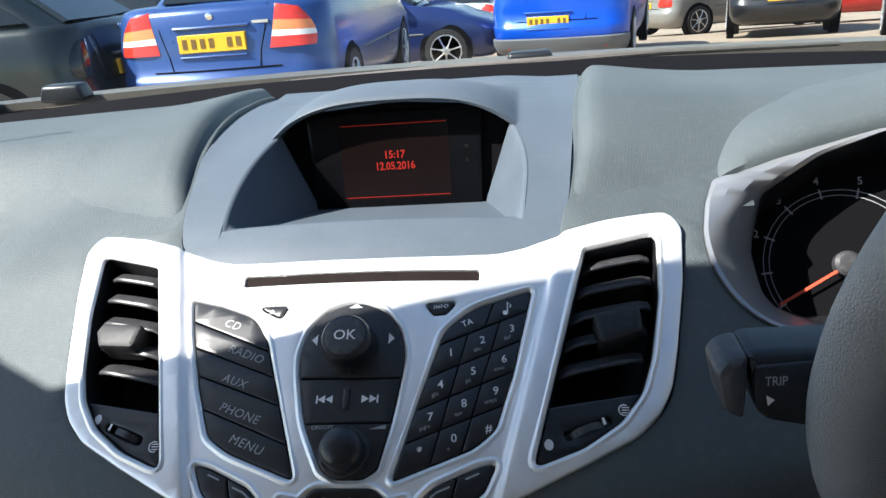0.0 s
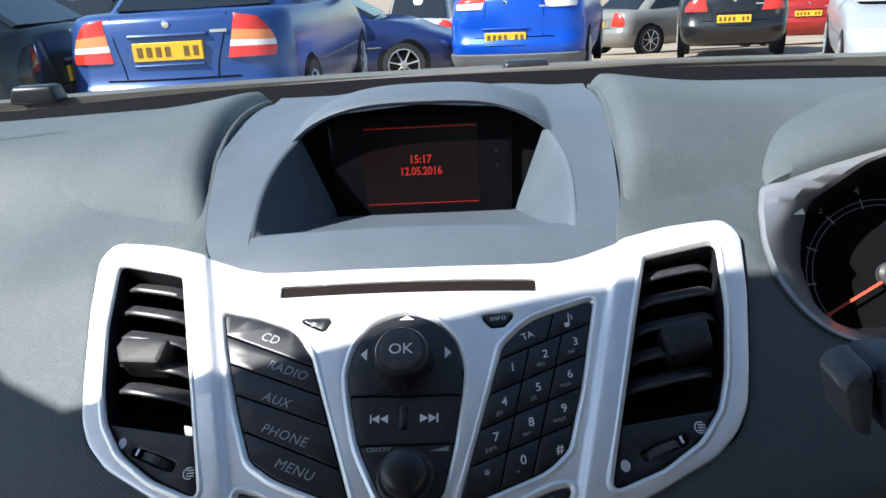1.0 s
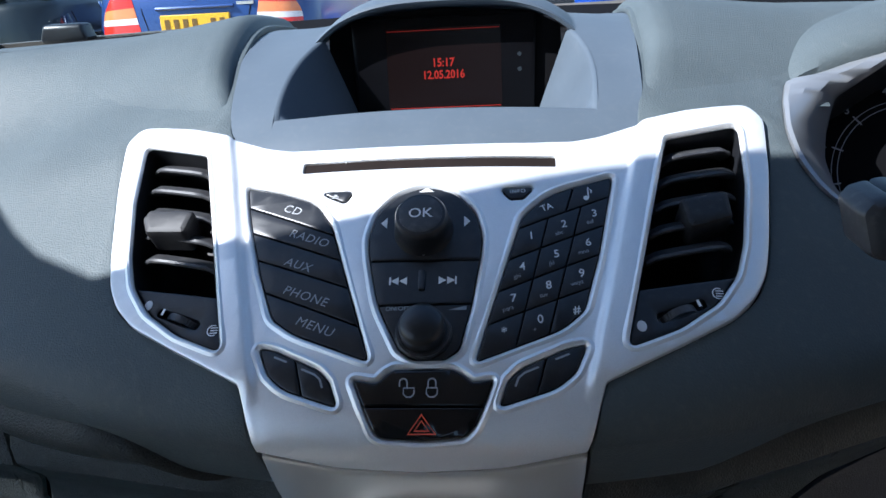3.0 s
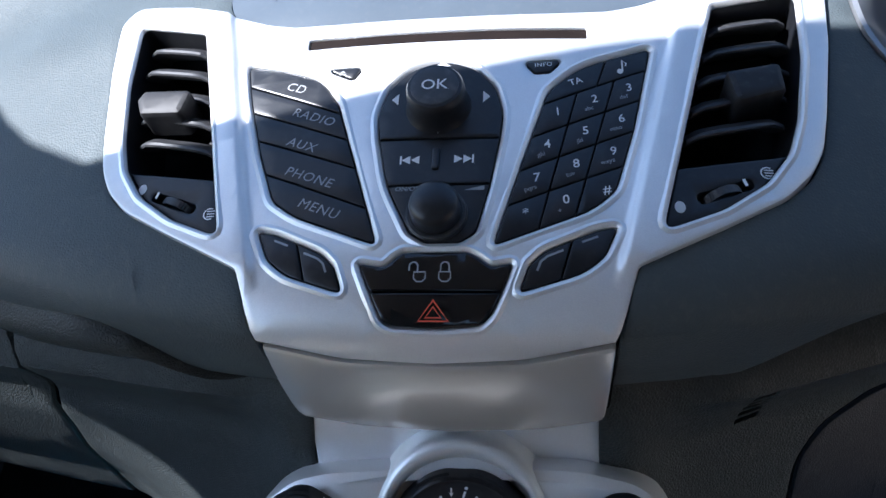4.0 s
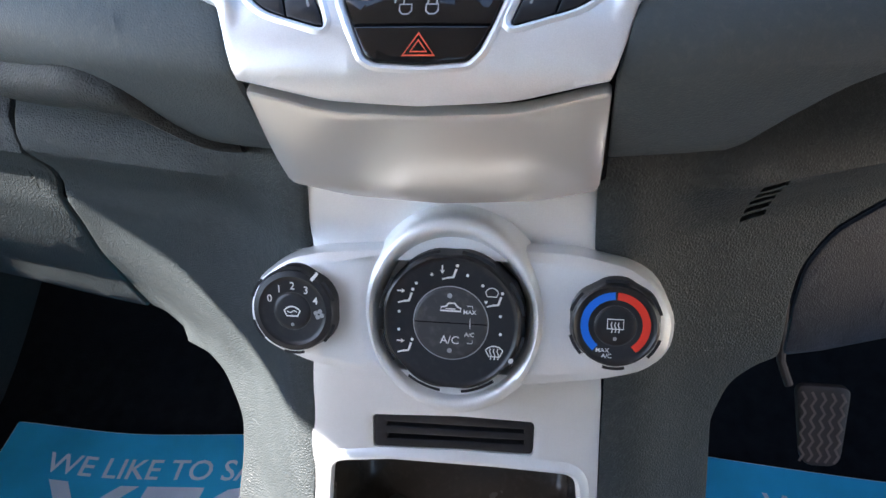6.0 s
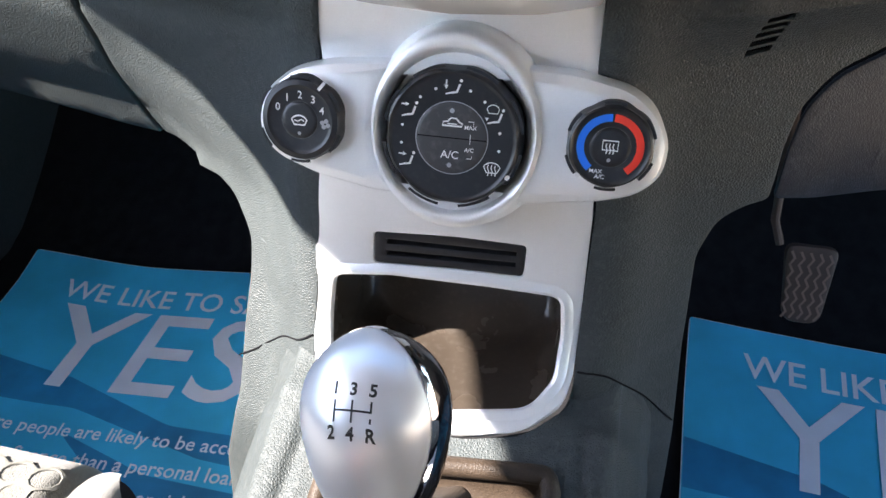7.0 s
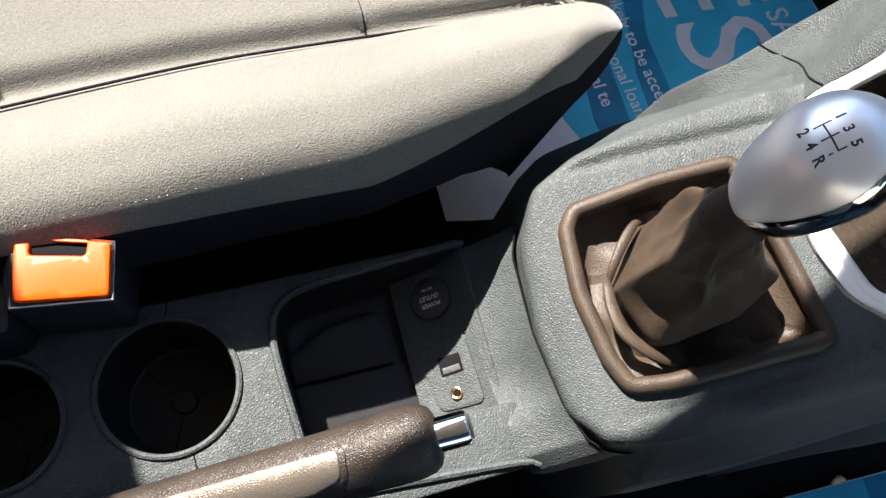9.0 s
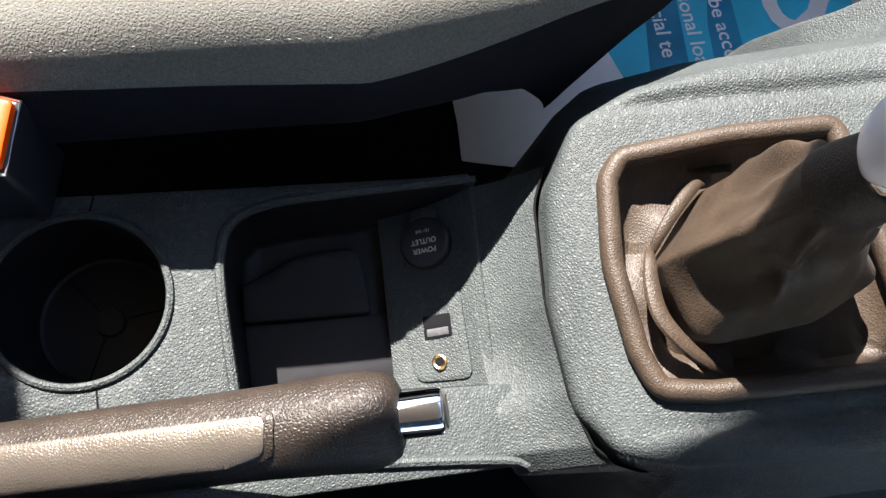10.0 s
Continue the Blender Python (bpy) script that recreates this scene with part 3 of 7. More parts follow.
    b = part("info_key", plate_bm(BEZEL, offset(fillet(INFO), 0.4), [], -6, 0.1, 0.6, 0), M_BLACK, panel)
    part("lettering", lettering(BEZEL, "INFO", 43.9, 15.6, 3.0, 0.3, -6, spacing=1.15), M_INK, b)

    # lower twin switches
    for s in (1, -1):
        poly = offset(fillet(SWITCH_HALF if s > 0 else flip(SWITCH_HALF)), 0.5)
        a, b = (s * 54.5, 99), (s * 48.5, 121)
        for first in (True, False):
            half = clip(poly, a, b, 0.3) if first else clip(poly, b, a, 0.3)
            if len(half) < 3:
                continue
            sw = part("rocker_switch", plate_bm(BEZEL, half, [], -7, -0.6, 0.8, 8), M_BLACK, panel)
            outer_half = sum(abs(p.x) for p in half) / len(half) > 52
            if outer_half:
                part("line_mark", stroke(BEZEL, [(s * 63.5, 99.6), (s * 57.5, 102.2)], 0.9, -0.45), M_GREYINK, sw)
            else:
                part("line_mark", stroke(BEZEL, [(s * 50.5, 105.6), (s * 44.5, 108.2), (s * 42, 110.4), (s * 40.6, 114.2)], 0.9, -0.45), M_GREYINK, sw)

    # door lock and hazard keys
    poly = offset(fillet(HAZARD), 0.4)
    lock = part("lock_key", plate_bm(BEZEL, clip(poly, (60, 123), (-60, 122.4), 0.3), [], -7, 0.3, 0.8, 8), M_GLOSS, panel)
    for u, gap in ((-3.4, 1), (6.2, 0)):
        body = stroke(BEZEL, [(u - 2.2, 115), (u + 2.2, 115), (u + 2.2, 117.6), (u + 1, 118.8), (u - 1, 118.8), (u - 2.2, 117.6)], 0.6, 0.5, True)
        sh = -2.4 if gap else 0
        part("padlock_mark", merge(body, stroke(BEZEL, [(u + sh - 1.6, 114.8 - 0.4 * gap), *arc(u + sh, 112.6, 1.6, 180, 360, 8), (u + sh + 1.6, 114.8)], 0.6, 0.5)), M_GREYINK, lock)
    haz = part("hazard_key", plate_bm(BEZEL, clip(poly, (-60, 122.6), (60, 123.2), 0.3), [], -7, 0.6, 0.8, 8), M_GLOSS, panel)
    for k, w in ((1.0, 1.0), (0.52, 0.9)):
        c = Vector((2.1, 131.2))
        part("triangle_mark", stroke(BEZEL, [tuple(c + k * (Vector(p) - c)) for p in ((2.1, 126.1), (-3.6, 133.9), (7.8, 133.9))], w, 0.8, True), M_REDINK, haz)
    return panel


def build_vents():
    for s in (1, -1):
        vent = thing("air_vent", "black plastic air vent with slats and a thumbwheel", "air vent", BEZEL(s * 120, 98, -30), "air vents")
        outline = fillet(VENT_HALF if s > 0 else flip(VENT_HALF))
        # housing walls and back
        bm = bmesh.new()
        loops = [[bm.verts.new(BEZEL(*p, h)) for p in poly] for poly, h in ((offset(outline, 0.3), -1.5), (offset(outline, 1.5), -38))]
        for i in range(len(outline)):
            bm.faces.new((loops[0][i - 1], loops[0][i], loops[1][i], loops[1][i - 1]))
        bm.faces.new(loops[1])
        part("housing", bm, M_BLACK, vent)
        # slats, from the inner edge to the outer edge of the mouth
        inner = [(117.5, -14.5), (89.5, 93)]
        for k, v in enumerate((-9, 5.5, 20.5, 35.5, 50.5)):
            a = Vector(inner[0]).lerp(Vector(inner[1]), (v + 14.5) / 107.5)
            far = 153.5 - max(0, v - 10) * 0.23
            slope = -0.25
            left, right = (a.x + 0.8, v + 2), (far - 1.2, v + 2 + slope * (far - a.x))
            bm = bmesh.new()
            prof = [(0, 0), (0.5, 0.8), (1.8, 0.9), (7.6, -4.2), (12.5, -15), (11, -16.5), (1.2, -3.0)]
            rings = []
            for i in range(9):
                q = i / 8
                u, w = left[0] + (right[0] - left[0]) * q, left[1] + (right[1] - left[1]) * q
                back = 8 * (1 - math.sqrt(max(0, 1 - (2 * q - 1) ** 4)))
                rings.append([bm.verts.new(BEZEL(s * u, w - dv, -5.2 - back * 0.5 + dh)) for dv, dh in prof])
            for r1, r2 in zip(rings, rings[1:]):
                for i in range(len(prof)):
                    bm.faces.new((r1[i - 1], r1[i], r2[i], r2[i - 1]))
            bm.faces.new(rings[0]), bm.faces.new(rings[-1])
            part("slat", bm, M_VANE, vent)
        # grip on the third slat
        g = [(119, 21, 3), (143, 13.8, 3), (143.5, 29, 3), (122, 37.5, 3)] if s > 0 else [(-145, 21, 3), (-142, 15.6, 3), (-116, 19.5, 3), (-119, 33, 3), (-141, 30, 3)]
        part("slat_grip", plate_bm(BEZEL, fillet(g), [], -14, 2.5, 2.6, 6), M_GRIP, vent, "moulded grip for turning the slats")
        # lower cover with thumbwheel
        a, b = ((s * 60, 75.5), (s * 170, 53.5))
        cover = clip(offset(outline, 0.2), a, b, 0) if s > 0 else clip(offset(outline, 0.2), b, a, 0)
        wheel = [(s * 101.5, 80.2, 2.5), (s * 123.5, 71.6, 2.5), (s * 125, 75.5, 2.5), (s * 103, 84.6, 2.5)]
        wheel = fillet(wheel if s > 0 else list(reversed(wheel)))
        part("cover", plate_bm(BEZEL, cover, [wheel], -9, -3.2, 1.2, 10), M_BLACK, vent)
        bm = bmesh.new()
        p0, p1 = Vector((s * 104, 82.0)), Vector((s * 121.5, 74.6))
        rings = []
        for i in range(37):
            a = math.pi * i / 36
            r = 8.0 + (0.25 if i % 2 else -0.25)
            c = (p0 + p1) / 2
            d = (p1 - p0).normalized()
            nn = Vector((-d.y, d.x))
            cc = c + d * r * math.cos(a) * 1.05
            rings.append([bm.verts.new(BEZEL(*(cc + nn * w), -9 + 7.6 * math.sin(a))) for w in (-1.7, 1.7)])
        for r1, r2 in zip(rings, rings[1:]):
            bm.faces.new((r1[0], r1[1], r2[1], r2[0]))
        part("thumbwheel", bm, M_VANE, vent, "ribbed black thumbwheel", 20)
        part("wheel_mark", flat(BEZEL, [(s * 119.4, 73.6), (s * 120.6, 73.2), (s * 121.6, 76.2), (s * 120.4, 76.8)], -0.9), M_INK, vent)
        open_u, shut_u = ((130.5, 68.5), (95, 86.2)) if s > 0 else ((-94.5, 85.5), (-130.5, 69.5))
        part("closed_symbol", disc(BEZEL, *shut_u, [(2.6, -3.2), (2.6, -3.0)], 20, ru=0.8), M_INK, vent)
        part("open_symbol", merge(stroke(BEZEL, arc(*open_u, 2.6, 60, 300, 12), 0.6, -3.0), *[stroke(BEZEL, [(open_u[0] - 1.2, open_u[1] + k), (open_u[0] + 2.4, open_u[1] + k)], 0.6, -3.0) for k in (-1.3, 0, 1.3)]), M_INK, vent)


build_audio_panel()
build_vents()

# storage flap below the audio panel
flap = thing("storage_flap", "satin silver storage compartment flap below the audio panel", "storage flap", CUBBY(0, 70, -20))
outline = [(0, 12.0), (37, 10.6, 60), (70.2, 0.6, 2.5), (68.6, 55, 2), (67, 60, 4), (42, 67.5, 60), (0, 70.5)]
part("flap_panel", plate_bm(CUBBY, fillet(mirrored(outline)), [], -6, 0, 1.6, 12), M_SATIN, flap)
part("flap_frame", plate_bm(CUBBY, fillet(mirrored([(0, 4), (71, -6, 3), (71, 60, 4), (42, 71.5, 60), (0, 75)])), [], -16, -6.5, 0, 20), M_DARK, flap)


# ---- heater panel ----
def build_heater():
    h = thing("heater_control_panel", "silver heater control panel with three black rotary dials", "control panel", LOWER(0, 230, -30))
    top = [(-78, -8), (68, -8), (68.6, 30, 40), (71, 60, 60), (76, 130, 60), (77, 200, 60), (77, 229, 30), (74, 247, 26), (52, 269, 30), (15, 277, 60), (-30, 274, 50), (-68, 262, 30), (-85, 243, 26), (-87.5, 228, 30),
           (-87, 165, 60), (-80, 110, 60), (-74, 52, 60), (-75, 30, 40)]
    tray_hole = [(-75, 187, 9), (-40, 182.5, 60), (20, 181.5, 60), (64, 182, 8), (66.5, 206, 40), (65.5, 234, 18), (53, 254, 22), (0, 264, 60), (-50, 259, 30), (-74, 244, 22), (-77, 215, 40)]
    card = [(-49.5, 154.5, 3), (0, 151.2, 60), (41.5, 151.3, 3), (41, 172.3, 3), (0, 173, 60), (-50, 175.6, 3)]
    part("fascia", plate_bm(LOWER, fillet(top), [fillet(tray_hole), fillet(card)], -5, 0, 1.0, 14), M_SILVER, h, "silver painted lower fascia")
    # raised rim round the tray
    poly = fillet(tray_hole)
    bm = bmesh.new()
    loops = [[bm.verts.new(LOWER(*p, q)) for p in pl] for pl, q in ((poly, -2), (offset(poly, -0.6), 0.9), (offset(poly, -2.4), 1.7), (offset(poly, -5.2), 1.2), (offset(poly, -7.4), 0.05))]
    for a, b in zip(loops, loops[1:]):
        for i in range(len(a)):
            bm.faces.new((a[i - 1], a[i], b[i], b[i - 1]))
    part("tray_rim", bm, M_SILVER, h)
    # card slot
    c = part("card_holder", plate_bm(LOWER, offset(fillet(card), 0.3), [fillet([(-42, 158.6, 0.6), (36, 156.6, 0.6), (36, 159.0, 0.6), (-42, 161.4, 0.6)]), fillet([(-42, 166.4, 0.6), (36, 163.6, 0.6), (36, 166.2, 0.6), (-42, 169.4, 0.6)])], -6, -0.6, 0.8, 12), M_BLACK, h, "black card slot with two grooves")
    part("groove", plate_bm(LOWER, offset(fillet(card), 2), [], -9, -6.2, 0, 25), M_DARK, c)
    # oval bar that carries the dials
    oval = [(0, -29, 60), (60, -28, 60), (86, -22.5, 30), (100, -12.5, 30), (107.5, 3.5, 24), (106, 20, 24), (94.5, 31, 30), (76, 36, 60), (40, 42, 60), (-40, 43.5, 60), (-72, 38, 60), (-94, 30.5, 30),
            (-103.5, 21.5, 24), (-105.8, 9, 24), (-101, -6, 24), (-84.5, -19, 30), (-66, -23.6, 60)]
    part("dial_bar", plate_bm(HEATER, fillet(oval), [fillet([(38 * math.cos(a * math.pi / 12), 8 + 38 * math.sin(a * math.pi / 12), 8) for a in range(24)])], -34, -9, 7, 10), M_SILVER, h, "silver painted bar carrying the dials")
    # wide turned ring round the middle dial
    bm = bmesh.new()
    loops = []
    for rx, ry, dv, hh in ((51, 60, -1.5, -40), (47.5, 56, -1.5, -27), (45.4, 53.4, -1.4, -17), (44.2, 51.4, -1.3, -10.5), (42.9, 49.2, -1.1, -6.6), (41.3, 46.2, -0.8, -4.9), (39.6, 43, -0.4, -5.6), (38.2, 40, 0, -8.5), (37.6, 38.6, 0, -20)):
        loops.append([bm.verts.new(HEATER(2.2 + rx * math.cos(k * math.pi / 48), 7.4 + dv + ry * math.sin(k * math.pi / 48), hh)) for k in range(96)])
    for a, b in zip(loops, loops[1:]):
        for k in range(96):
            bm.faces.new((a[k - 1], a[k], b[k], b[k - 1]))
    part("dial_ring", bm, M_SILVER, h, "satin silver oval collar", 60)
    # dials
    for name, u, v, r, face in (("air_dial", 2.4, 7.8, 35.2, 30), ("fan_dial", -77, 6.4, 22.0, 15.4), ("temperature_dial", 79, 4.4, 21.2, 16.4)):
        d = part(name, disc(HEATER, u, v, [(r + 0.6, -16), (r + 0.4, -7.5), (r - 0.6, -5.5), (r - 1.0, -2.2), (r - 1.7, -0.8), (face + 2.2, -0.2), (face + 1.2, -0.9), (face, -1.1)], 96, 8 if r > 30 else 6, 1.0), M_BLACK, h)
        b = 17.8 if r > 30 else 9.4
        part("centre_button", disc(HEATER, u, v, [(b, -2), (b, -0.9), (b - 0.6, -0.5), (b - 2, -0.4)], 64), M_VANE if r > 30 else M_BLACK, d)
        part("button_groove", merge(stroke(HEATER, arc(u, v, b + 0.3, 0, 360, 64), 0.45, -0.75, False)), M_GREYINK if r > 30 else M_VANE, d)
        if name == "air_dial":
            part("button_split", stroke(HEATER, [(u - b + 0.4, v - 0.2), (u + b - 0.4, v - 0.2)], 0.5, -0.25), M_DARK, d)
            part("lettering", lettering(HEATER, "A/C", u - 0.4, v + 8.4, 5.6, -0.2), M_INK, d)
            for k, w in (("MAX", 2.5), ("A/C", 13.6)):
                part("lettering", lettering(HEATER, k, u + 9.2, w - 0.6, 2.9, -0.2), M_INK, d)
            part("bracket_mark", merge(stroke(HEATER, [(u + 8, -1.2), (u + 10.6, -1.2), (u + 10.6, 0.2)], 0.35, -0.2), stroke(HEATER, [(u + 9.4, 5), (u + 9.4, 10)], 0.3, -0.2), stroke(HEATER, [(u + 8, 17.2), (u + 10.6, 17.2), (u + 10.6, 15.8)], 0.35, -0.2)), M_INK, d)
            # recirculating car symbol
            part("car_symbol", merge(stroke(HEATER, [(u - 5, 1.6), (u - 4.4, -0.2), (u - 2.2, -0.6), (u - 0.8, -2.2), (u + 2, -2.2), (u + 3.4, -0.5), (u + 5, 0.2), (u + 4.8, 1.6)], 0.8, -0.2, True), stroke(HEATER, [(u - 2.4, 0.6), (u + 2.4, 0.6)], 0.6, -0.2)), M_INK, d)
            for q in (-13.6, 13.6):
                part("pilot_lamp", disc(HEATER, u - 0.4, v + q - (0 if q < 0 else 0), [(1.2, -0.4), (1.2, -0.2), (0.9, -0.1)], 12), M_GREYINK, d)
            # seated-figure air symbols are drawn as plain angled bars with an arrow
            for x, y, arrows in ((1.6, -17, "d"), (-19.9, -4.5, "s"), (-20.3, 20.5, "s"), (23.0, -4.6, "w")):
                sym = [stroke(HEATER, [(x - 0.6, y + 2.6), (x + 2.0, y + 2.2), (x + 3.4, y - 1.8)], 1.1, -0.7), stroke(HEATER, [(x - 3.4, y + 3.4), (x - 0.6, y + 2.6)], 0.8, -0.7), disc(HEATER, x + 3.9, y - 3.4, [(0.8, -0.9), (0.8, -0.7)], 10)]
                if arrows == "d":
                    sym.append(flat(HEATER, [(x - 4.4, y - 1.0), (x - 2.2, y - 1.0), (x - 3.3, y + 1.0)], -0.7))
                    sym.append(stroke(HEATER, [(x - 3.3, y - 3.4), (x - 3.3, y - 0.8)], 0.7, -0.7))
                if arrows == "s":
                    sym.append(flat(HEATER, [(x - 1.6, y - 3.6), (x - 1.6, y - 1.4), (x + 0.2, y - 2.5)], -0.7))
                    sym.append(stroke(HEATER, [(x - 3.8, y - 2.5), (x - 1.4, y - 2.5)], 0.7, -0.7))
                if arrows == "w":
                    sym.append(stroke(HEATER, [*arc(x - 1, y - 2.6, 3.2, 200, 340, 6), (x + 1.2, y - 1.6), (x - 3.2, y - 1.6)], 0.5, -0.7, True))
                    sym.append(flat(HEATER, [(x - 4.8, y + 0.6), (x - 2.8, y + 0.6), (x - 3.8, y + 2.4)], -0.7))
                part("air_symbol", merge(*sym), M_INK, d)
            sx, sy = 23.5, 20.8
            part("windscreen_symbol", merge(stroke(HEATER, [*arc(sx, sy + 2.2, 5, 215, 325, 8), (sx + 2.6, sy + 2.4), (sx - 2.6, sy + 2.4)], 0.6, -0.7, True), *[stroke(HEATER, [(sx + k, sy + 4), (sx + k + 0.4, sy + 1.8), (sx + k - 0.4, sy - 0.2), (sx + k, sy - 1.6)], 0.5, -0.7) for k in (-1.8, 0, 1.8)]), M_INK, d)
            for x, y in ((-6.8, -15.6), (10.3, -15.9), (17.6, -11.3), (-14.3, -11), (-22.8, 3.4), (-23, 12.4), (26.1, 3.2), (26.3, 12)):
                part("position_dot", disc(HEATER, x, y, [(0.75, -0.9), (0.75, -0.75)], 10), M_INK, d)
            part("pointer_mark", disc(HEATER, 31.4, 24.8, [(1.3, -2.5), (1.3, -0.4)], 12), M_INK, d)
        if name == "fan_dial":
            for k, (x, y) in enumerate(((-88.8, 0.7), (-83.7, -4.4), (-76.8, -6.2), (-69.8, -4.3), (-65.1, 0.9))):
                part("lettering", lettering(HEATER, str(k), x, y, 5.4, -0.8, 0), M_INK, d)
            part("fan_symbol", merge(*[disc(HEATER, -63.4 + 1.6 * math.cos(a), 7.4 + 1.6 * math.sin(a), [(1.2, -0.9), (1.2, -0.75)], 10) for a in (0.4, 2.0, 3.5, 5.1)]), M_GREYINK, d)
            part("heated_glass_symbol", merge(stroke(HEATER, [*arc(u, v + 2.6, 5, 215, 325, 8), (u + 2.8, v + 2.4), (u - 2.8, v + 2.4)], 0.8, -0.2, True), stroke(HEATER, [(u - 2.6, v), (u - 1, v + 0.8), (u + 1, v - 0.4), (u + 2.6, v + 0.4)], 0.6, -0.2)), M_INK, d)
            part("pilot_lamp", disc(HEATER, u, v + 6.8, [(0.9, -0.4), (0.9, -0.2)], 10), M_GREYINK, d)
            part("pointer_mark", stroke(HEATER, [(-66.8, -9.6), (-63.4, -13.6)], 1.6, -0.3), M_INK, d)
        if name == "temperature_dial":
            part("cold_band", stroke(HEATER, arc(u, v, 14.0, 128, 268, 24), 3.6, -0.85), M_BLUEBAND, d, "blue cold band")
            part("hot_band", stroke(HEATER, arc(u, v, 14.0, 272, 412, 24), 3.6, -0.85), M_REDBAND, d, "red hot band")
            part("rear_window_symbol", merge(stroke(HEATER, [(u - 3.6, v - 3.2), (u + 3.6, v - 3.2), (u + 3.6, v + 1.4), (u - 3.6, v + 1.4)], 0.6, -0.2, True), *[stroke(HEATER, [(u + k, v + 3.2), (u + k + 0.4, v + 1.4), (u + k - 0.4, v - 0.4), (u + k, v - 1.8)], 0.5, -0.2) for k in (-1.6, 0, 1.6)]), M_INK, d)
            part("pilot_lamp", disc(HEATER, u, v + 6.2, [(0.9, -0.4), (0.9, -0.2)], 10), M_GREYINK, d)
            for word, y in (("MAX", 16.6), ("A/C", 19.2)):
                part("lettering", lettering(HEATER, word, u - 5.4 + (y - 16.6) * 0.8, y, 2.9, -0.8), M_INK, d)
            part("pointer_mark", disc(HEATER, 65.4, 19.4, [(1.1, -3), (1.1, -0.6)], 10), M_INK, d)
        # ridged grip round the rim
        n = 8 if r > 30 else 6
        for k in range(n):
            a = 360 / n * (k + 0.5)
            part("grip", stroke(HEATER, arc(u, v, r - 0.2, a - 14, a + 14, 6), 1.5, -1.6), M_BLACK, d)
    # deep rubber tray
    bm = bmesh.new()
    rim = offset(fillet(tray_hole), -0.5)
    loops = []
    for ins, q in ((0, 0.0), (0.6, 0.08), (1.5, 0.35), (2.5, 0.65), (4.5, 0.85), (8, 0.95), (13, 1.0)):
        loops.append([bm.verts.new(LOWER(*p, -1.5) + Vector((0, 0.062, -0.014)) * q) for p in offset(rim, ins)])
    for a, b in zip(loops, loops[1:]):
        for i in range(len(a)):
            bm.faces.new((a[i - 1], a[i], b[i], b[i - 1]))
    bmesh.ops.triangle_fill(bm, use_beauty=True, edges=[bm.edges.get((loops[-1][i - 1], loops[-1][i])) for i in range(len(loops[-1]))], normal=(0, -0.8, 0.6))
    part("storage_tray", bm, M_TRAY, h, "dark rubber-lined storage tray", 50)
    return h


build_heater()


# ---- dashboard body ----
DASH_MID = profile_surface([(0.52, 0.898), (0.40, 0.912), (0.30, 0.922), (0.20, 0.928), (0.141, 0.9225), (0.09, 0.911), (0.05, 0.901), (0.022, 0.889), (-0.001, 0.872),
                            (-0.081, 0.813), (-0.104, 0.787), (-0.100, 0.768), (-0.078, 0.738), (-0.052, 0.722), (-0.02, 0.714), (0.05, 0.71)], 8)


def smooth(a, b, x):
    t = min(1, max(0, (x - a) / (b - a)))
    return t * t * (3 - 2 * t)


def DASH(u, v, h=0.0):
    """The dashboard skin: it falls away from the middle towards both doors."""
    p = DASH_MID(u, v, h)
    x = abs(u) / 1000
    q = x * x if x < 0.28 else 0.0784 + 0.56 * (x - 0.28)
    top, low = smooth(-70, -190, v), smooth(70, 140, v)
    dy = 0.354 * (1 - low) * (1 - 0.6 * top) + 1.0 * low
    dz = -0.486 * (1 - low) * (1 - 0.85 * top)
    return p + Vector((0, dy * q, dz * q))


dashboard = thing("dashboard", "grey-green grained plastic dashboard with a hooded central display", "dashboard", (0, 0.2, 0.7))
hole = [(105, -29), (131, -39.5, 60), (150, -45, 60), (165, -48.5, 9), (171.5, -38, 14), (170, -25, 60), (167.5, -3, 90), (159, 38, 90), (154, 57.5, 40), (147, 70, 30), (135, 82, 30),
        (110, 96, 60), (77.8, 112.6, 3), (74.5, 125, 40), (70.5, 146, 4), (70, 190, 10), (72, 275)]
SEAMS = {1: [(140, -400), (134, -300, 60), (127, -234, 60), (121, -164, 60), (118, -117, 60), (111, -66, 60), (106.5, -36, 20)],
         -1: [(163, -400), (158, -347, 60), (146, -270, 60), (134, -199, 60), (128, -126, 60), (116, -66, 60), (109, -36, 20)]}
far_u = 730
# right half has an opening for the instrument cluster
CLUSTER_CUT = [(199, -88, 8), (189, -60, 60), (182.5, -32, 60), (184, -14, 60), (193, 6, 40), (206, 18, 30), (226, 23, 40), (300, 30, 40), (470, 44, 40), (530, 0, 40), (525, -100, 40), (430, -150, 60), (322, -147, 40), (292, -138, 40), (255, -123, 40), (208, -90, 10)]
# lower edge of the skin, (across, height) in metres
HEM = {1: [(0.0735, 0.700), (0.088, 0.7015), (0.102, 0.709), (0.1255, 0.735), (0.144, 0.757), (0.165, 0.770), (0.20, 0.776), (0.28, 0.775), (0.73, 0.775)],
       -1: [(0.0735, 0.699), (0.084, 0.701), (0.098, 0.712), (0.110, 0.728), (0.120, 0.745), (0.133, 0.765), (0.158, 0.775), (0.20, 0.7705), (0.28, 0.77), (0.73, 0.77)]}


def skin_v(u, z):
    """How far down the skin a height lies."""
    lo, hi = 60.0, 275.0
    for _ in range(24):
        v = (lo + hi) / 2
        lo, hi = (v, hi) if DASH(u, v).z > z else (lo, v)
    return lo


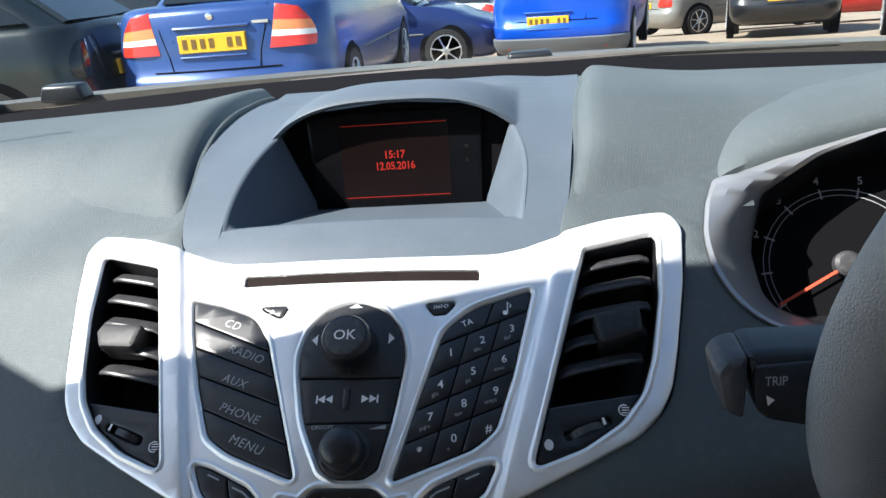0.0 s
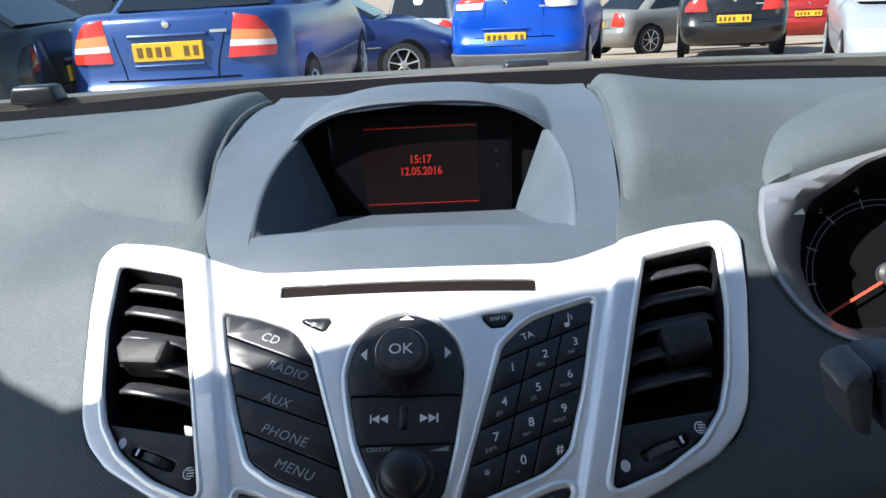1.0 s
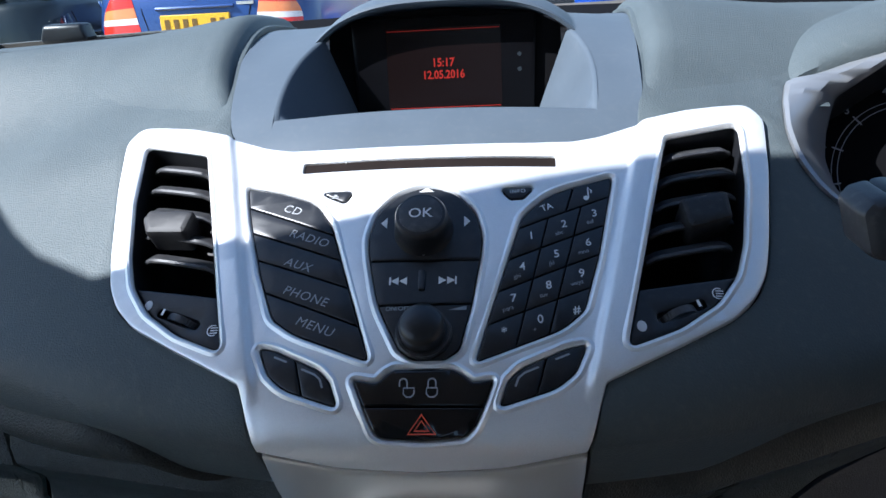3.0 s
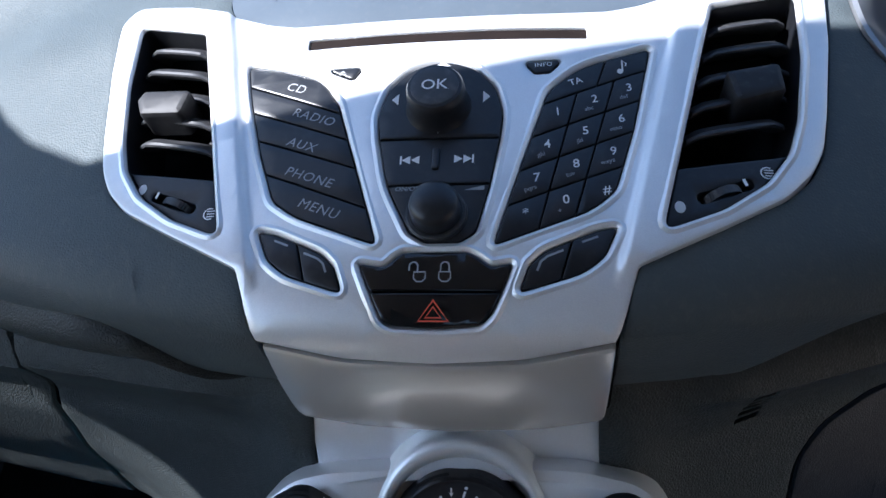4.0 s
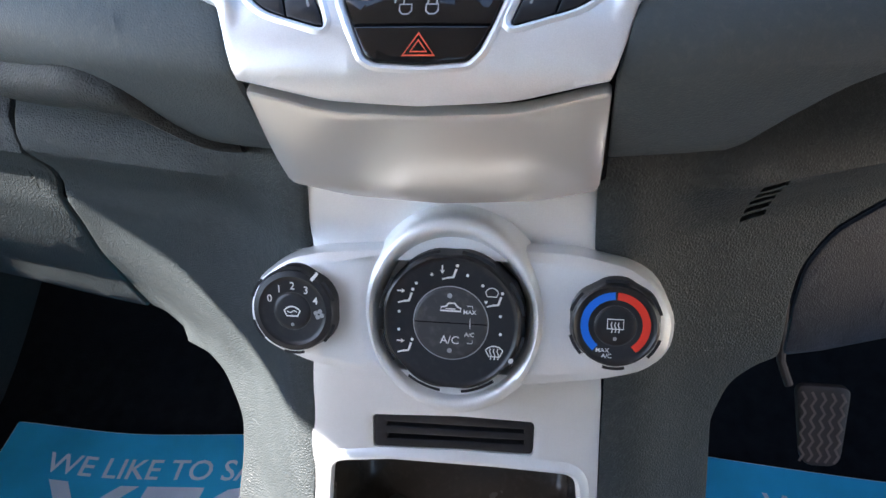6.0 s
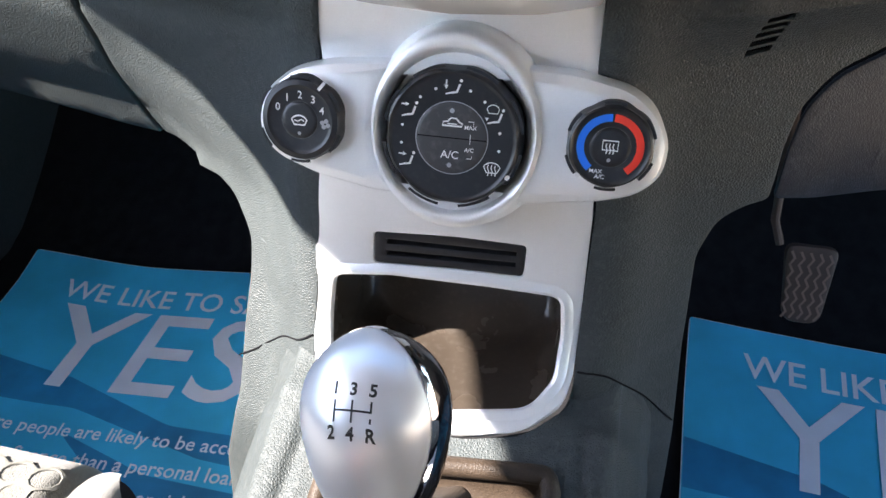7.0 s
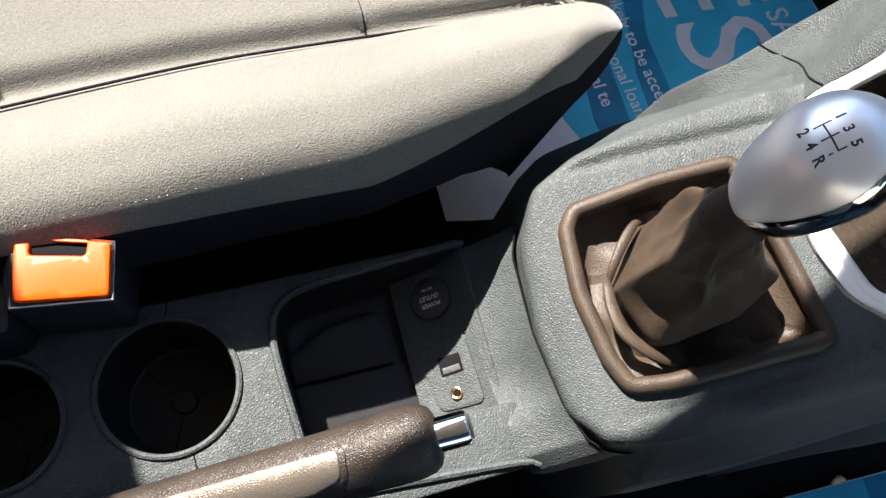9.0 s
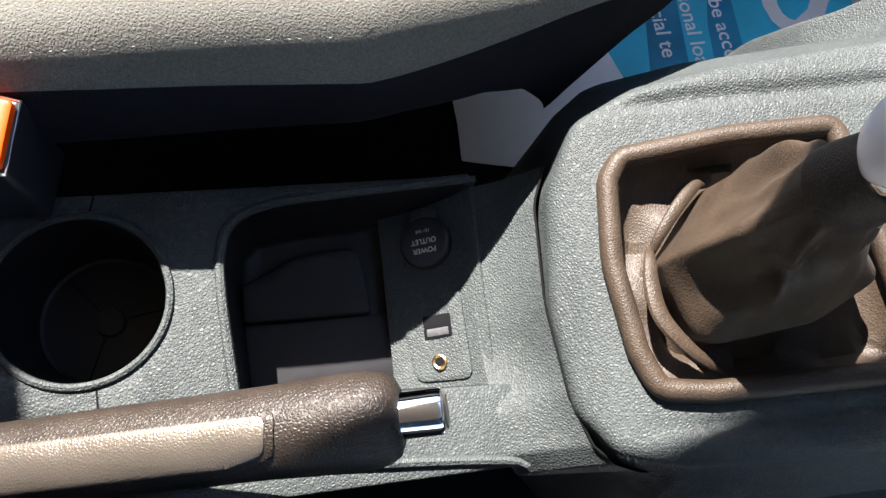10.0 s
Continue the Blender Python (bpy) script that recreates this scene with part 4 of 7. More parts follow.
def hem_v(s, x):
    """The hem of the skin; it runs level beyond 20 cm from the middle."""
    w = min(x, 0.2)
    return skin_v(s * w * 1000, float(np.interp(w, [p[0] for p in HEM[s]], [p[1] for p in HEM[s]])))


for s in (1, -1):
    seam = SEAMS[s]
    inn = [Vector((s * p.x, p.y)) for p in fillet([*seam, *[(p[0] + 0.8, p[1], *p[2:]) for p in hole]])]
    outer = [*inn, Vector((s * far_u, 275)), Vector((s * far_u, -400))]
    hem = catmull([(x * 1000, hem_v(s, x)) for x, z in HEM[s]], 3)
    low = [(p.x, p.y) for p in hem]
    hem_cuts = [((s * a[0], a[1]), (s * (a[1] - b[1]), b[0] - a[0])) for a, b in zip(low, low[1:]) if a[1] < 274]
    bm = plate_bm(DASH, outer, [fillet([(s * p[0], *p[1:]) for p in CLUSTER_CUT])] if s > 0 else [], -4, -0.4, 1.4, 16, cuts=hem_cuts,
                  drop=lambda u, v: v > float(np.interp(abs(u), [p[0] for p in low], [p[1] for p in low])) + 0.01)
    part("dash_skin", bm, M_DASH, dashboard)
    # raised ridge beside the display pod
    line = catmull([(s * p[0], p[1]) for p in seam] + [(s * 105.5, -30)], 6)

    def ridge(i, j, line=line, s=s):
        k = min(len(line) - 1, round(i * (len(line) - 1)))
        w, hh = ((0.6, -8), (2, -2.5), (5, 2.5), (9, 6.5), (13, 8.8), (22, 8.6), (40, 6.2), (64, 3.2), (92, 0.7), (114, -0.45))[round(j * 9)]
        fade = smooth(-44, -105, line[k].y)
        lift = max(hh, 0) * fade + min(hh, 0) - 1.6 * (1 - fade)
        return DASH(line[k].x + s * w, line[k].y - 0.33 * w * smooth(-170, -45, line[k].y), lift)

    part("dash_ridge", grid_bm(ridge, len(line) - 1, 9), M_DASH, dashboard, "", 60)
# rolled ledge under the skin on the passenger side, and a near-black sheet in place of shade behind the driver's hem
def ledge(i, j):
    x = -0.105 - 0.62 * i ** 1.4
    e = DASH(x * 1000, hem_v(-1, -x), -3)
    w = ease(0.105, 0.165, -x)
    dy, dz = ((0.004, 0.004), (-0.003, -0.003), (-0.006, -0.009), (-0.0055, -0.015), (-0.001, -0.021), (0.010, -0.027), (0.03, -0.034), (0.06, -0.045))[round(j * 7)]
    return e + Vector((0, dy * (0.6 + 0.4 * w), dz * (0.35 + 0.65 * w)))


part("ledge", grid_bm(ledge, 60, 7), M_GRAIN, dashboard, "grained plastic ledge under the dashboard", 60)
part("hem_shade_sheet", thicken(grid_bm(lambda i, j: Vector((0.075 + 0.65 * i, 0.0 + 0.08 * j + 0.35 * max(0, i - 0.1), 0.722 + 0.06 * min(1, i * 5) + 0.002 * j)), 20, 2), 0.002), M_DARK, dashboard, "near-black sheet standing in for shade under the dashboard")
part("airbag_seam", stroke(DASH, catmull([(-270, -206), (-330, -192), (-420, -182), (-560, -174), (-700, -170)], 12), 1.6, 0.35), M_BLACK, dashboard)

# display pod: floor, sides, hood
POD_Y0, POD_Y1 = 0.028, 0.143


def pod_base(x, y):
    lo, hi = -420.0, 10.0
    for _ in range(24):
        v = (lo + hi) / 2
        if DASH(x * 1000, v).y > y:
            lo = v
        else:
            hi = v
    p = DASH(x * 1000, v, -1.65)
    return p.z


def pod_seam(y, side=1):
    ys = [0.012, 0.032, 0.06, 0.118, 0.165, 0.19, 0.235, 0.34, 0.44]
    return float(np.interp(y, ys, [0.105, 0.107, 0.112, 0.1175, 0.121, 0.1235, 0.1275, 0.136, 0.142])) if side > 0 else float(np.interp(y, ys, [0.107, 0.109, 0.1155, 0.1265, 0.1305, 0.1325, 0.138, 0.158, 0.166]))


def hood_z(x, y):
    b = max(0, 1 - abs(x / 0.0845) ** 3)
    return pod_base(0, y) - 0.004 * smooth(0.06, 0.12, abs(x)) + 0.023 * b * smooth(0.34, 0.15, y) * (1 if y > 0.142 else 0)


def floor_z(y):
    return float(np.interp(y, [0.03, 0.045, 0.15], [0.889, 0.8855, 0.866]))


def opening_x(y):
    q = min(1, max(0, (y - POD_Y0) / (POD_Y1 - POD_Y0)))
    return 0.0835 - 0.005 * q + 0.006 * math.sin(math.pi * q ** 1.2)


def hood_top(i, j):
    y = 0.1445 + (0.44 - 0.1445) * j ** 1.3
    x = (2 * i - 1) * (pod_seam(y, 2 * i - 1) + 0.001)
    return Vector((x, y, hood_z(x, y)))


part("display_hood", grid_bm(hood_top, 150, 26), M_POD, dashboard, "smooth blue-grey hood over the display", 60)


def hood_rim(i, j):
    x = (2 * i - 1) * 0.0872
    top = hood_z(x, 0.1445)
    arch = min(top - 0.0015, 0.921 + 0.0185 * (max(0, 1 - abs(x / 0.084) ** 3.2)))
    steps = [(0.1445, top), (0.1422, top - 0.0012), (0.1405, top - 0.0035), (0.1398, (top + arch) / 2), (0.1402, arch + 0.001), (0.142, arch), (0.165, arch - 0.003)]
    y, z = steps[round(j * 6)]
    return Vector((x, y, z))


part("hood_rim", grid_bm(hood_rim, 60, 6), M_POD, dashboard, "", 60)
for s in (1, -1):
    def side(i, j, s=s):
        y = 0.029 + (POD_Y1 + 0.002 - 0.029) * i
        x0 = opening_x(max(y, POD_Y0)) + 0.0025
        x1 = pod_seam(y, s) + 0.001
        x = x0 + (x1 - x0) * j
        k = smooth(0.03, 0.11, y)
        z = k * (pod_base(0, y) - 0.004 * smooth(0.06, 0.12, x)) + (1 - k) * pod_base(x, y)
        return Vector((s * x, y, z + 0.0004 - 0.0008 * smooth(0.038, 0.030, y)))

    part("pod_side", grid_bm(side, 24, 6), M_POD, dashboard, "", 60)

    def wall(i, j, s=s):
        y = 0.029 + (POD_Y1 + 0.002 - 0.029) * i
        xt = opening_x(max(y, POD_Y0))
        k = smooth(0.03, 0.11, y)
        top = k * (pod_base(0, y) - 0.004 * smooth(0.06, 0.12, xt)) + (1 - k) * (pod_base(xt, y) + 0.0001)
        xb = 0.0835 - 0.024 * i
        yb = y + 0.004 * i
        zb = floor_z(yb) - 0.001
        kf = smooth(0.031, 0.055, yb)
        zb = kf * zb + (1 - kf) * (pod_base(xb, yb) - 0.001)
        top -= 0.0012 * smooth(0.05, 0.032, y)
        a = [Vector((xt + 0.003, y, top + 0.0004)), Vector((xt + 0.0012, y, top + 0.0004)), Vector((xt, y, top - 0.0012))]
        if j < 0.21:
            p = a[round(j * 10)]
        else:
            q = (j - 0.2) / 0.8
            p = a[2].lerp(Vector((xb, yb, min(zb, top - 0.0002))), q)
        return Vector((s * p.x, p.y, p.z))

    part("recess_wall", grid_bm(wall, 24, 10), M_POD, dashboard, "", 60)


def recess_floor(i, j):
    y = 0.0295 + 0.1245 * j
    half = 0.0845 - 0.02 * max(0, (y - POD_Y0) / 0.12)
    x = (2 * i - 1) * half
    k = smooth(0.031, 0.055, y)
    return Vector((x, y, k * (floor_z(y) - 0.0006) + (1 - k) * (pod_base(x, y) - 0.0004)))


part("recess_floor", grid_bm(recess_floor, 24, 30), M_POD, dashboard, "", 60)
part("recess_sill", grid_bm(lambda i, j: DASH((2 * i - 1) * 106, -9 - 32.5 * j, -1.6), 24, 8), M_POD, dashboard, "", 60)


def SCREEN(u, v, h=0.0):
    """Display plane: u, v in millimetres from its middle."""
    return Vector((u / 1000 - 0.0015, 0.1495 - v / 1000 * 0.14 - h / 1000, 0.8975 - v / 1000))


scr = part("display", plate_bm(SCREEN, fillet([(-61, -33.5, 3), (61, -33.5, 3), (59, 33, 4), (-59, 33, 4)]), [], -4, 0, 0.5, 0), M_LCD, dashboard, "black gloss display showing red digits")
part("lit_area", flat(SCREEN, [(-38, -27), (38, -27), (38, 26), (-38, 26)], 0.12), M_SCREEN, scr)
part("lettering", lettering(SCREEN, "15:17", -0.5, -4.6, 7.4, 0.3, 0, 0, 0.92, 0.25), M_REDGLOW, scr)
part("lettering", lettering(SCREEN, "12.05.2016", -0.5, 3.2, 7.4, 0.3, 0, 0, 0.86, 0.25), M_REDGLOW, scr)
for v in (-25.6, 24.2):
    part("display_line", stroke(SCREEN, [(-37, v), (37, v)], 0.5, 0.25), M_REDGLOW, scr)
for v in (-8, 1.5):
    part("sensor_dot", disc(SCREEN, 50, v, [(1.5, 0.02), (1.5, 0.2)], 12), M_GLOSS, scr)
part("display_surround", plate_bm(SCREEN, fillet([(-77, -25, 3), (-58, -34, 20), (0, -38.5, 60), (58, -34, 20), (77, -25, 3), (80, 44, 4), (-80, 44, 4)]), [], -12, -4.2, 0, 0), M_DARK, dashboard)

# ---- lower dash panels beside the heater panel ----
def lower_panel(sgn):
    def surf(u, z, h=0.0):
        """u outwards from the middle and z up in millimetres."""
        x = abs(u) / 1000
        zz = z / 1000
        yi = float(np.interp(zz, [0.2, 0.38, 0.45, 0.4975, 0.545, 0.60, 0.669, 0.70, 0.72, 0.75], [-0.16, -0.135, -0.108, -0.09, -0.069, -0.058, -0.047, -0.05, -0.05, -0.03]))
        xi = float(np.interp(zz, [0.2, 0.5, 0.6, 0.669, 0.715], [0.088, 0.086, 0.08, 0.071, 0.068]))
        k = float(np.interp(zz, [0.2, 0.38, 0.48, 0.54, 0.60, 0.7, 0.75], [0.5, 0.75, 0.95, 0.68, 0.5, 0.42, 0.45]))
        w = max(0, x - xi)
        if sgn < 0:
            flank = k * min(w, 0.06) + 0.20 * max(0, w - 0.06) + (0.42 + 0.22 * smooth(0.12, 0.2, w)) * min(max(0, 0.66 - zz), 0.16) * max(smooth(0.45, 0.54, zz), smooth(0.11, 0.15, w)) * smooth(0.03, 0.15, w)
        else:
            flank = k * min(w, 0.13) + 0.46 * max(0, w - 0.13)
        y = yi + flank - 0.010 * math.exp(-((w - 0.016) / 0.016) ** 2) * smooth(0.75, 0.68, zz) + 0.004
        y -= 0.016 * math.exp(-((zz - 0.705) / 0.018) ** 2) * smooth(0.08, 0.14, x)
        return Vector((u / 1000, y - h / 1000, zz))
    return surf


for s, name in ((-1, "passenger"), (1, "driver")):
    P = lower_panel(s)
    knee = thing("lower_dash_panel", "dark grained plastic lower dash panel beside the heater controls", "dash panel", (s * 0.15, 0.0, 0.4), "lower dash panels")
    if s < 0:
        edge = [(-68, 740), (-100, 738, 30), (-135, 752, 40), (-180, 764, 40), (-260, 775, 60), (-290, 775), (-262, 722, 40), (-251, 683, 40), (-262, 632, 60), (-278, 582, 60), (-286, 545, 40), (-284, 510, 6), (-240, 516, 40), (-200, 525, 30), (-180, 523, 20), (-161, 506, 20), (-162, 470, 40), (-168, 397, 60), (-186, 330, 60), (-190, 210),
                (-90, 210), (-87.5, 480, 40), (-86, 520, 40), (-80, 600, 60), (-74, 650, 60), (-74.5, 680, 40)]
        part("panel", plate_bm(P, fillet(edge), [], -4, 0, 2.0, 9), M_GRAIN, knee)
        part("panel_joint", tube_bm([P(p.x, p.y, 0.45) for p in catmull([(-89, 496), (-105, 482), (-125, 461), (-148, 437), (-168, 424)], 24)], 0.0006, 8), M_DARK, knee, "dark joint line")
        glove = [(-294, 775), (-720, 775), (-720, 520, 20), (-416, 512, 60), (-337, 508, 60), (-288, 508, 6), (-290, 545, 40), (-282, 583, 60), (-266, 633, 60), (-255, 684, 40), (-266, 723, 40)]
        gb = thing("glovebox", "dark grained plastic glovebox door below the dashboard", "glovebox", (-0.45, 0.1, 0.52))
        part("door", plate_bm(P, fillet(glove), [], -4, 0, 2.0, 18), M_GRAIN, gb)
    else:
        edge = [(68, 740), (100, 734, 40), (142, 742, 60), (200, 764, 60), (300, 775), (300, 680, 30), (219, 668, 40), (192, 656, 30), (178, 637, 30), (175, 612, 40), (176, 579, 5), (163, 578, 20), (148, 572, 20), (140, 548, 30), (143, 496, 40), (148, 422, 60), (148, 330, 60), (152, 210),
                (90, 210), (78, 480, 40), (77, 520, 40), (77, 600, 60), (68.8, 660, 60)]
        grille = [fillet([(140.2 + k * 1.0, 671.5 + 6.0 * k, 0.5), (152.4 + k * 0.9, 673.5 + 6.0 * k, 0.5), (152.9 + k * 0.9, 676.8 + 6.0 * k, 0.5), (140.7 + k * 1.0, 674.8 + 6.0 * k, 0.5)]) for k in range(5)]
        part("panel", plate_bm(P, fillet(edge), grille, -4, 0, 1.2, 9), M_GRAIN, knee)
        part("panel_joint", tube_bm([P(p.x, p.y, 0.45) for p in catmull([(79, 499), (90, 498), (101, 492), (116, 471), (137, 442), (146, 431)], 24)], 0.0006, 8), M_DARK, knee, "dark joint line")
        part("grille_back", plate_bm(P, fillet([(137, 668), (158, 670), (160, 708), (141, 706)]), [], -9, -5, 0, 0), M_DARK, knee)
        shroud = [(303, 679), (700, 700), (700, 470, 20), (300, 550, 60), (250, 566, 60), (209, 569, 60), (179, 578, 5), (178.5, 612, 40), (181.5, 636, 30), (195, 653, 30), (222, 664.5, 40)]
        cover = thing("fuse_cover", "dark blue-black plastic cover panel below the steering column", "cover panel", (0.3, 0.1, 0.56))
        part("panel", plate_bm(P, fillet(shroud), [], -4, -0.6, 1.6, 18), M_COVER, cover)

# ---- instrument cluster ----
CLUSTER = profile_surface([(0.155, 0.975), (0.098, 0.887), (0.05, 0.81), (0.02, 0.76)], 1)
cluster = thing("instrument_cluster", "instrument cluster with a red-needled rev counter in a silver surround", "instrument cluster", (0.36, 0.1, 0.78))
outer_c = fillet(CLUSTER_CUT)
lens_c = fillet([(227, 10, 12), (220, 32, 12), (218, 46, 16), (222, 69, 20), (229, 79, 16), (250, 88, 30), (460, 92, 60), (505, 50, 40), (490, 0, 40), (410, -34, 60), (303, -26, 60), (264, -13, 40)])
bm = bmesh.new()
n_c = 260


def resample(poly, n):
    d = [0.0]
    for i in range(len(poly)):
        d.append(d[-1] + (poly[(i + 1) % len(poly)] - poly[i]).length)
    out = []
    for k in range(n):
        s0 = d[-1] * k / n
        i = max(j for j in range(len(poly)) if d[j] <= s0)
        out.append(poly[i].lerp(poly[(i + 1) % len(poly)], (s0 - d[i]) / max(1e-9, d[i + 1] - d[i])))
    return out


def start_at(poly, u, v):
    i = min(range(len(poly)), key=lambda k: (poly[k].x - u) ** 2 + (poly[k].y - v) ** 2)
    return poly[i:] + poly[:i]


oc, lc = resample(start_at(outer_c, 184, -17), n_c), resample(start_at(lens_c, 218, 46), n_c)
loops = [[bm.verts.new((DASH(*a, 0.6) * (1 - q) + CLUSTER(*b, 3.0) * q) + Vector((0, -h, h)) / 1000) for a, b in zip(oc, lc)] for q, h in ((0.0, -4), (0.0, 0.6), (0.06, 2.4), (0.3, 4.0), (0.6, 3.6), (0.88, 2.0), (1.0, 0.0), (1.0, -6))]
for a, b in zip(loops, loops[1:]):
    for i in range(n_c):
        bm.faces.new((a[i - 1], a[i], b[i], b[i - 1]))
part("surround", bm, M_CLUSTER, cluster, "satin silver surround")
bm = bmesh.new()
loops = [[bm.verts.new(CLUSTER(*p, h)) for p in poly] for poly, h in ((lc, 2.5), (offset(lc, 2.5), -6), (offset(lc, 8), -30))]
for a, b in zip(loops, loops[1:]):
    for i in range(n_c):
        bm.faces.new((a[i - 1], a[i], b[i], b[i - 1]))
part("lens_wall", bm, M_BLACK, cluster)
part("gauge_face", plate_bm(CLUSTER, offset(lc, 4), [], -34, -27, 0, 0), M_DARK, cluster)
gu, gv = 281, 50
part("scale_ring", merge(*[stroke(CLUSTER, arc(gu, gv, r, 140, 400, 60), 0.5, -26.5) for r in (48, 44.5)]), M_GREYINK, cluster)
for k in range(9):
    a = 148 + k * 27.5
    c, s_ = math.cos(radians(a)), math.sin(radians(a))
    part("scale_mark", stroke(CLUSTER, [(gu + 43 * c, gv + 43 * s_), (gu + 50 * c, gv + 50 * s_)], 1.0, -26.4), M_GREYINK, cluster)
    if k < 6:
        part("lettering", lettering(CLUSTER, str(k), gu + 55 * c, gv + 55 * s_, 7, -26.4), M_GREYINK, cluster)
part("needle", stroke(CLUSTER, [(gu - 6, gv + 4), (gu - 42, gv + 24)], 1.8, -22), M_REDINK, cluster, "red pointer needle")
part("needle_hub", disc(CLUSTER, gu, gv, [(8, -26), (8, -21), (6, -19), (3, -18.6)], 24), M_VANE, cluster)

# brow over the cluster
brow_line = catmull([(0.196, 0.094, 0.884), (0.212, 0.098, 0.893), (0.248, 0.105, 0.902), (0.303, 0.112, 0.913), (0.40, 0.118, 0.922), (0.50, 0.11, 0.905), (0.53, 0.09, 0.86)], 10)


def brow(i, j):
    p = brow_line[round(i * (len(brow_line) - 1))]
    t = i
    back = [(0.0, 0.0, -0.006), (0.0, -0.001, 0.002), (0.004, 0.006, 0.0085), (0.012, 0.02, 0.014), (0.02, 0.045, 0.017), (0.03, 0.085, 0.013), (0.036, 0.13, 0.0), (0.04, 0.17, -0.016)][round(j * 7)]
    grow = smooth(-0.02, 0.34, t) * 0.96 + 0.04
    return p + Vector((-0.01 * (1 - grow) * j * 0, back[1] * (0.35 + 0.65 * grow), back[2] * grow if back[2] > 0 else back[2]))


part("cluster_brow", grid_bm(brow, len(brow_line) - 1, 7), M_DASH, dashboard, "", 60)

# ---- steering wheel and stalk ----
wheel = thing("steering_wheel", "dark grey leather steering wheel rim in front of the cluster", "steering wheel", (0.395, -0.12, 0.83))
tilt = Matrix.Translation((0.38, -0.14, 0.90)) @ Euler((radians(-70), 0, 0)).to_matrix().to_4x4()
ring = [tilt @ Vector((0.186 * math.cos(2 * math.pi * k / 96), 0.186 * math.sin(2 * math.pi * k / 96), 0)) for k in range(96)]
part("rim", tube_bm(ring, 0.0155, 20, 1.0, True), M_WHEEL, wheel)
part("hub", merge(*[disc(lambda u, v, h: tilt @ Vector((u / 1000, -v / 1000, -h / 1000)), 0, 0, [(70, 45), (72, 20), (66, 8), (40, 2), (10, 0)], 40)]), M_BLACK, wheel)
for a in (0, 180, 270):
    d = Vector((math.cos(radians(a)), math.sin(radians(a)), 0))
    part("spoke", tube_bm([tilt @ (d * 0.05 + Vector((0, 0, -0.02))), tilt @ (d * 0.12 + Vector((0, 0, -0.018))), tilt @ (d * 0.18 + Vector((0, 0, -0.002)))], [0.022, 0.017, 0.012], 12, 0.5), M_BLACK, wheel)
part("column", tube_bm([tilt @ Vector((0, 0, -0.04)), tilt @ Vector((0, 0, -0.22))], [0.055, 0.06], 24), M_BLACK, wheel)

stalk = thing("trip_stalk", "black plastic control stalk with a trip button", "control stalk", (0.20, -0.10, 0.87))


def STALK(u, v, h=0.0):
    """u along the stalk towards its root, v down, h towards the driver."""
    return Vector((0.153 + u * 0.00074, -0.118 + u * 0.00009 - h * 0.00074 - v * 0.00022, 0.877 - v * 0.00056))


part("body", plate_bm(STALK, fillet([(14, -20, 6), (70, -17, 20), (160, -8, 20), (160, 14, 10), (60, 32, 30), (20, 20, 10)]), [], -22, 4, 5, 8), M_BLACK, stalk)
part("tip", plate_bm(STALK, fillet([(0, -11, 7), (5, -17, 6), (16, -20, 4), (13, 19, 4), (3, 13, 7)]), [], -20, 6.5, 5, 5), M_VANE, stalk, "grey rotating tip")
part("trip_button", plate_bm(STALK, fillet([(18, -13, 3), (58, -13, 10), (110, -8, 8), (110, 22, 8), (50, 24, 10), (17, 10, 4)]), [], 0, 5.6, 1.4, 8), M_BLACK, stalk)
part("inner_button", plate_bm(STALK, fillet([(42, -6, 3), (70, -10, 8), (105, -7, 8), (105, 18, 8), (44, 15, 4)]), [], 2, 6.8, 1.2, 8), M_GLOSS, stalk)
part("lettering", lettering(STALK, "TRIP", 27.5, -4.0, 7.6, 6.2, 3, 0, 0.72), M_GREYINK, stalk)
part("arrow_mark", flat(STALK, [(22.5, 3.5), (26.5, 6.6), (23, 9.5)], 6.2), M_INK, stalk)


# ---- centre console round the gear lever ----
GAITER_HOLE = [(-60, 303, 9), (0, 294, 60), (72, 288, 8), (76, 300, 10), (74.5, 395, 30), (70, 422, 14), (48, 430, 15), (0, 435, 60), (-44, 430, 14), (-58, 420, 12), (-62, 360, 60)]
console = thing("centre_console", "dark green-grey grained plastic centre console round the gear lever", "console", (0.0, -0.3, 0.2))
deck_outer = fillet([(-101, 185), (-102, 231, 40), (-104, 290, 60), (-103, 350, 60), (-97, 402, 40), (-82, 440, 24), (-50, 462, 30), (20, 470, 80), (74, 465, 30), (96, 448, 24), (106, 410, 40), (109, 340, 60), (108, 231, 40), (108, 185)])
NOTCH = [(78.5, 185), (78.5, 231, 20), (75.5, 248, 26), (53, 271, 30), (15, 279, 60), (-30, 276, 50), (-69, 264, 30), (-86.5, 244, 26), (-89, 231, 20), (-89, 185)]
# moulded grooves inside each shoulder: outwards position over the run along the deck
GROOVES = ((-1, [262, 280, 320, 370, 410, 445], [78, 79, 81.5, 84.5, 85.5, 82]), (1, [262, 300, 350, 400, 445], [89, 90, 90, 88, 83]))


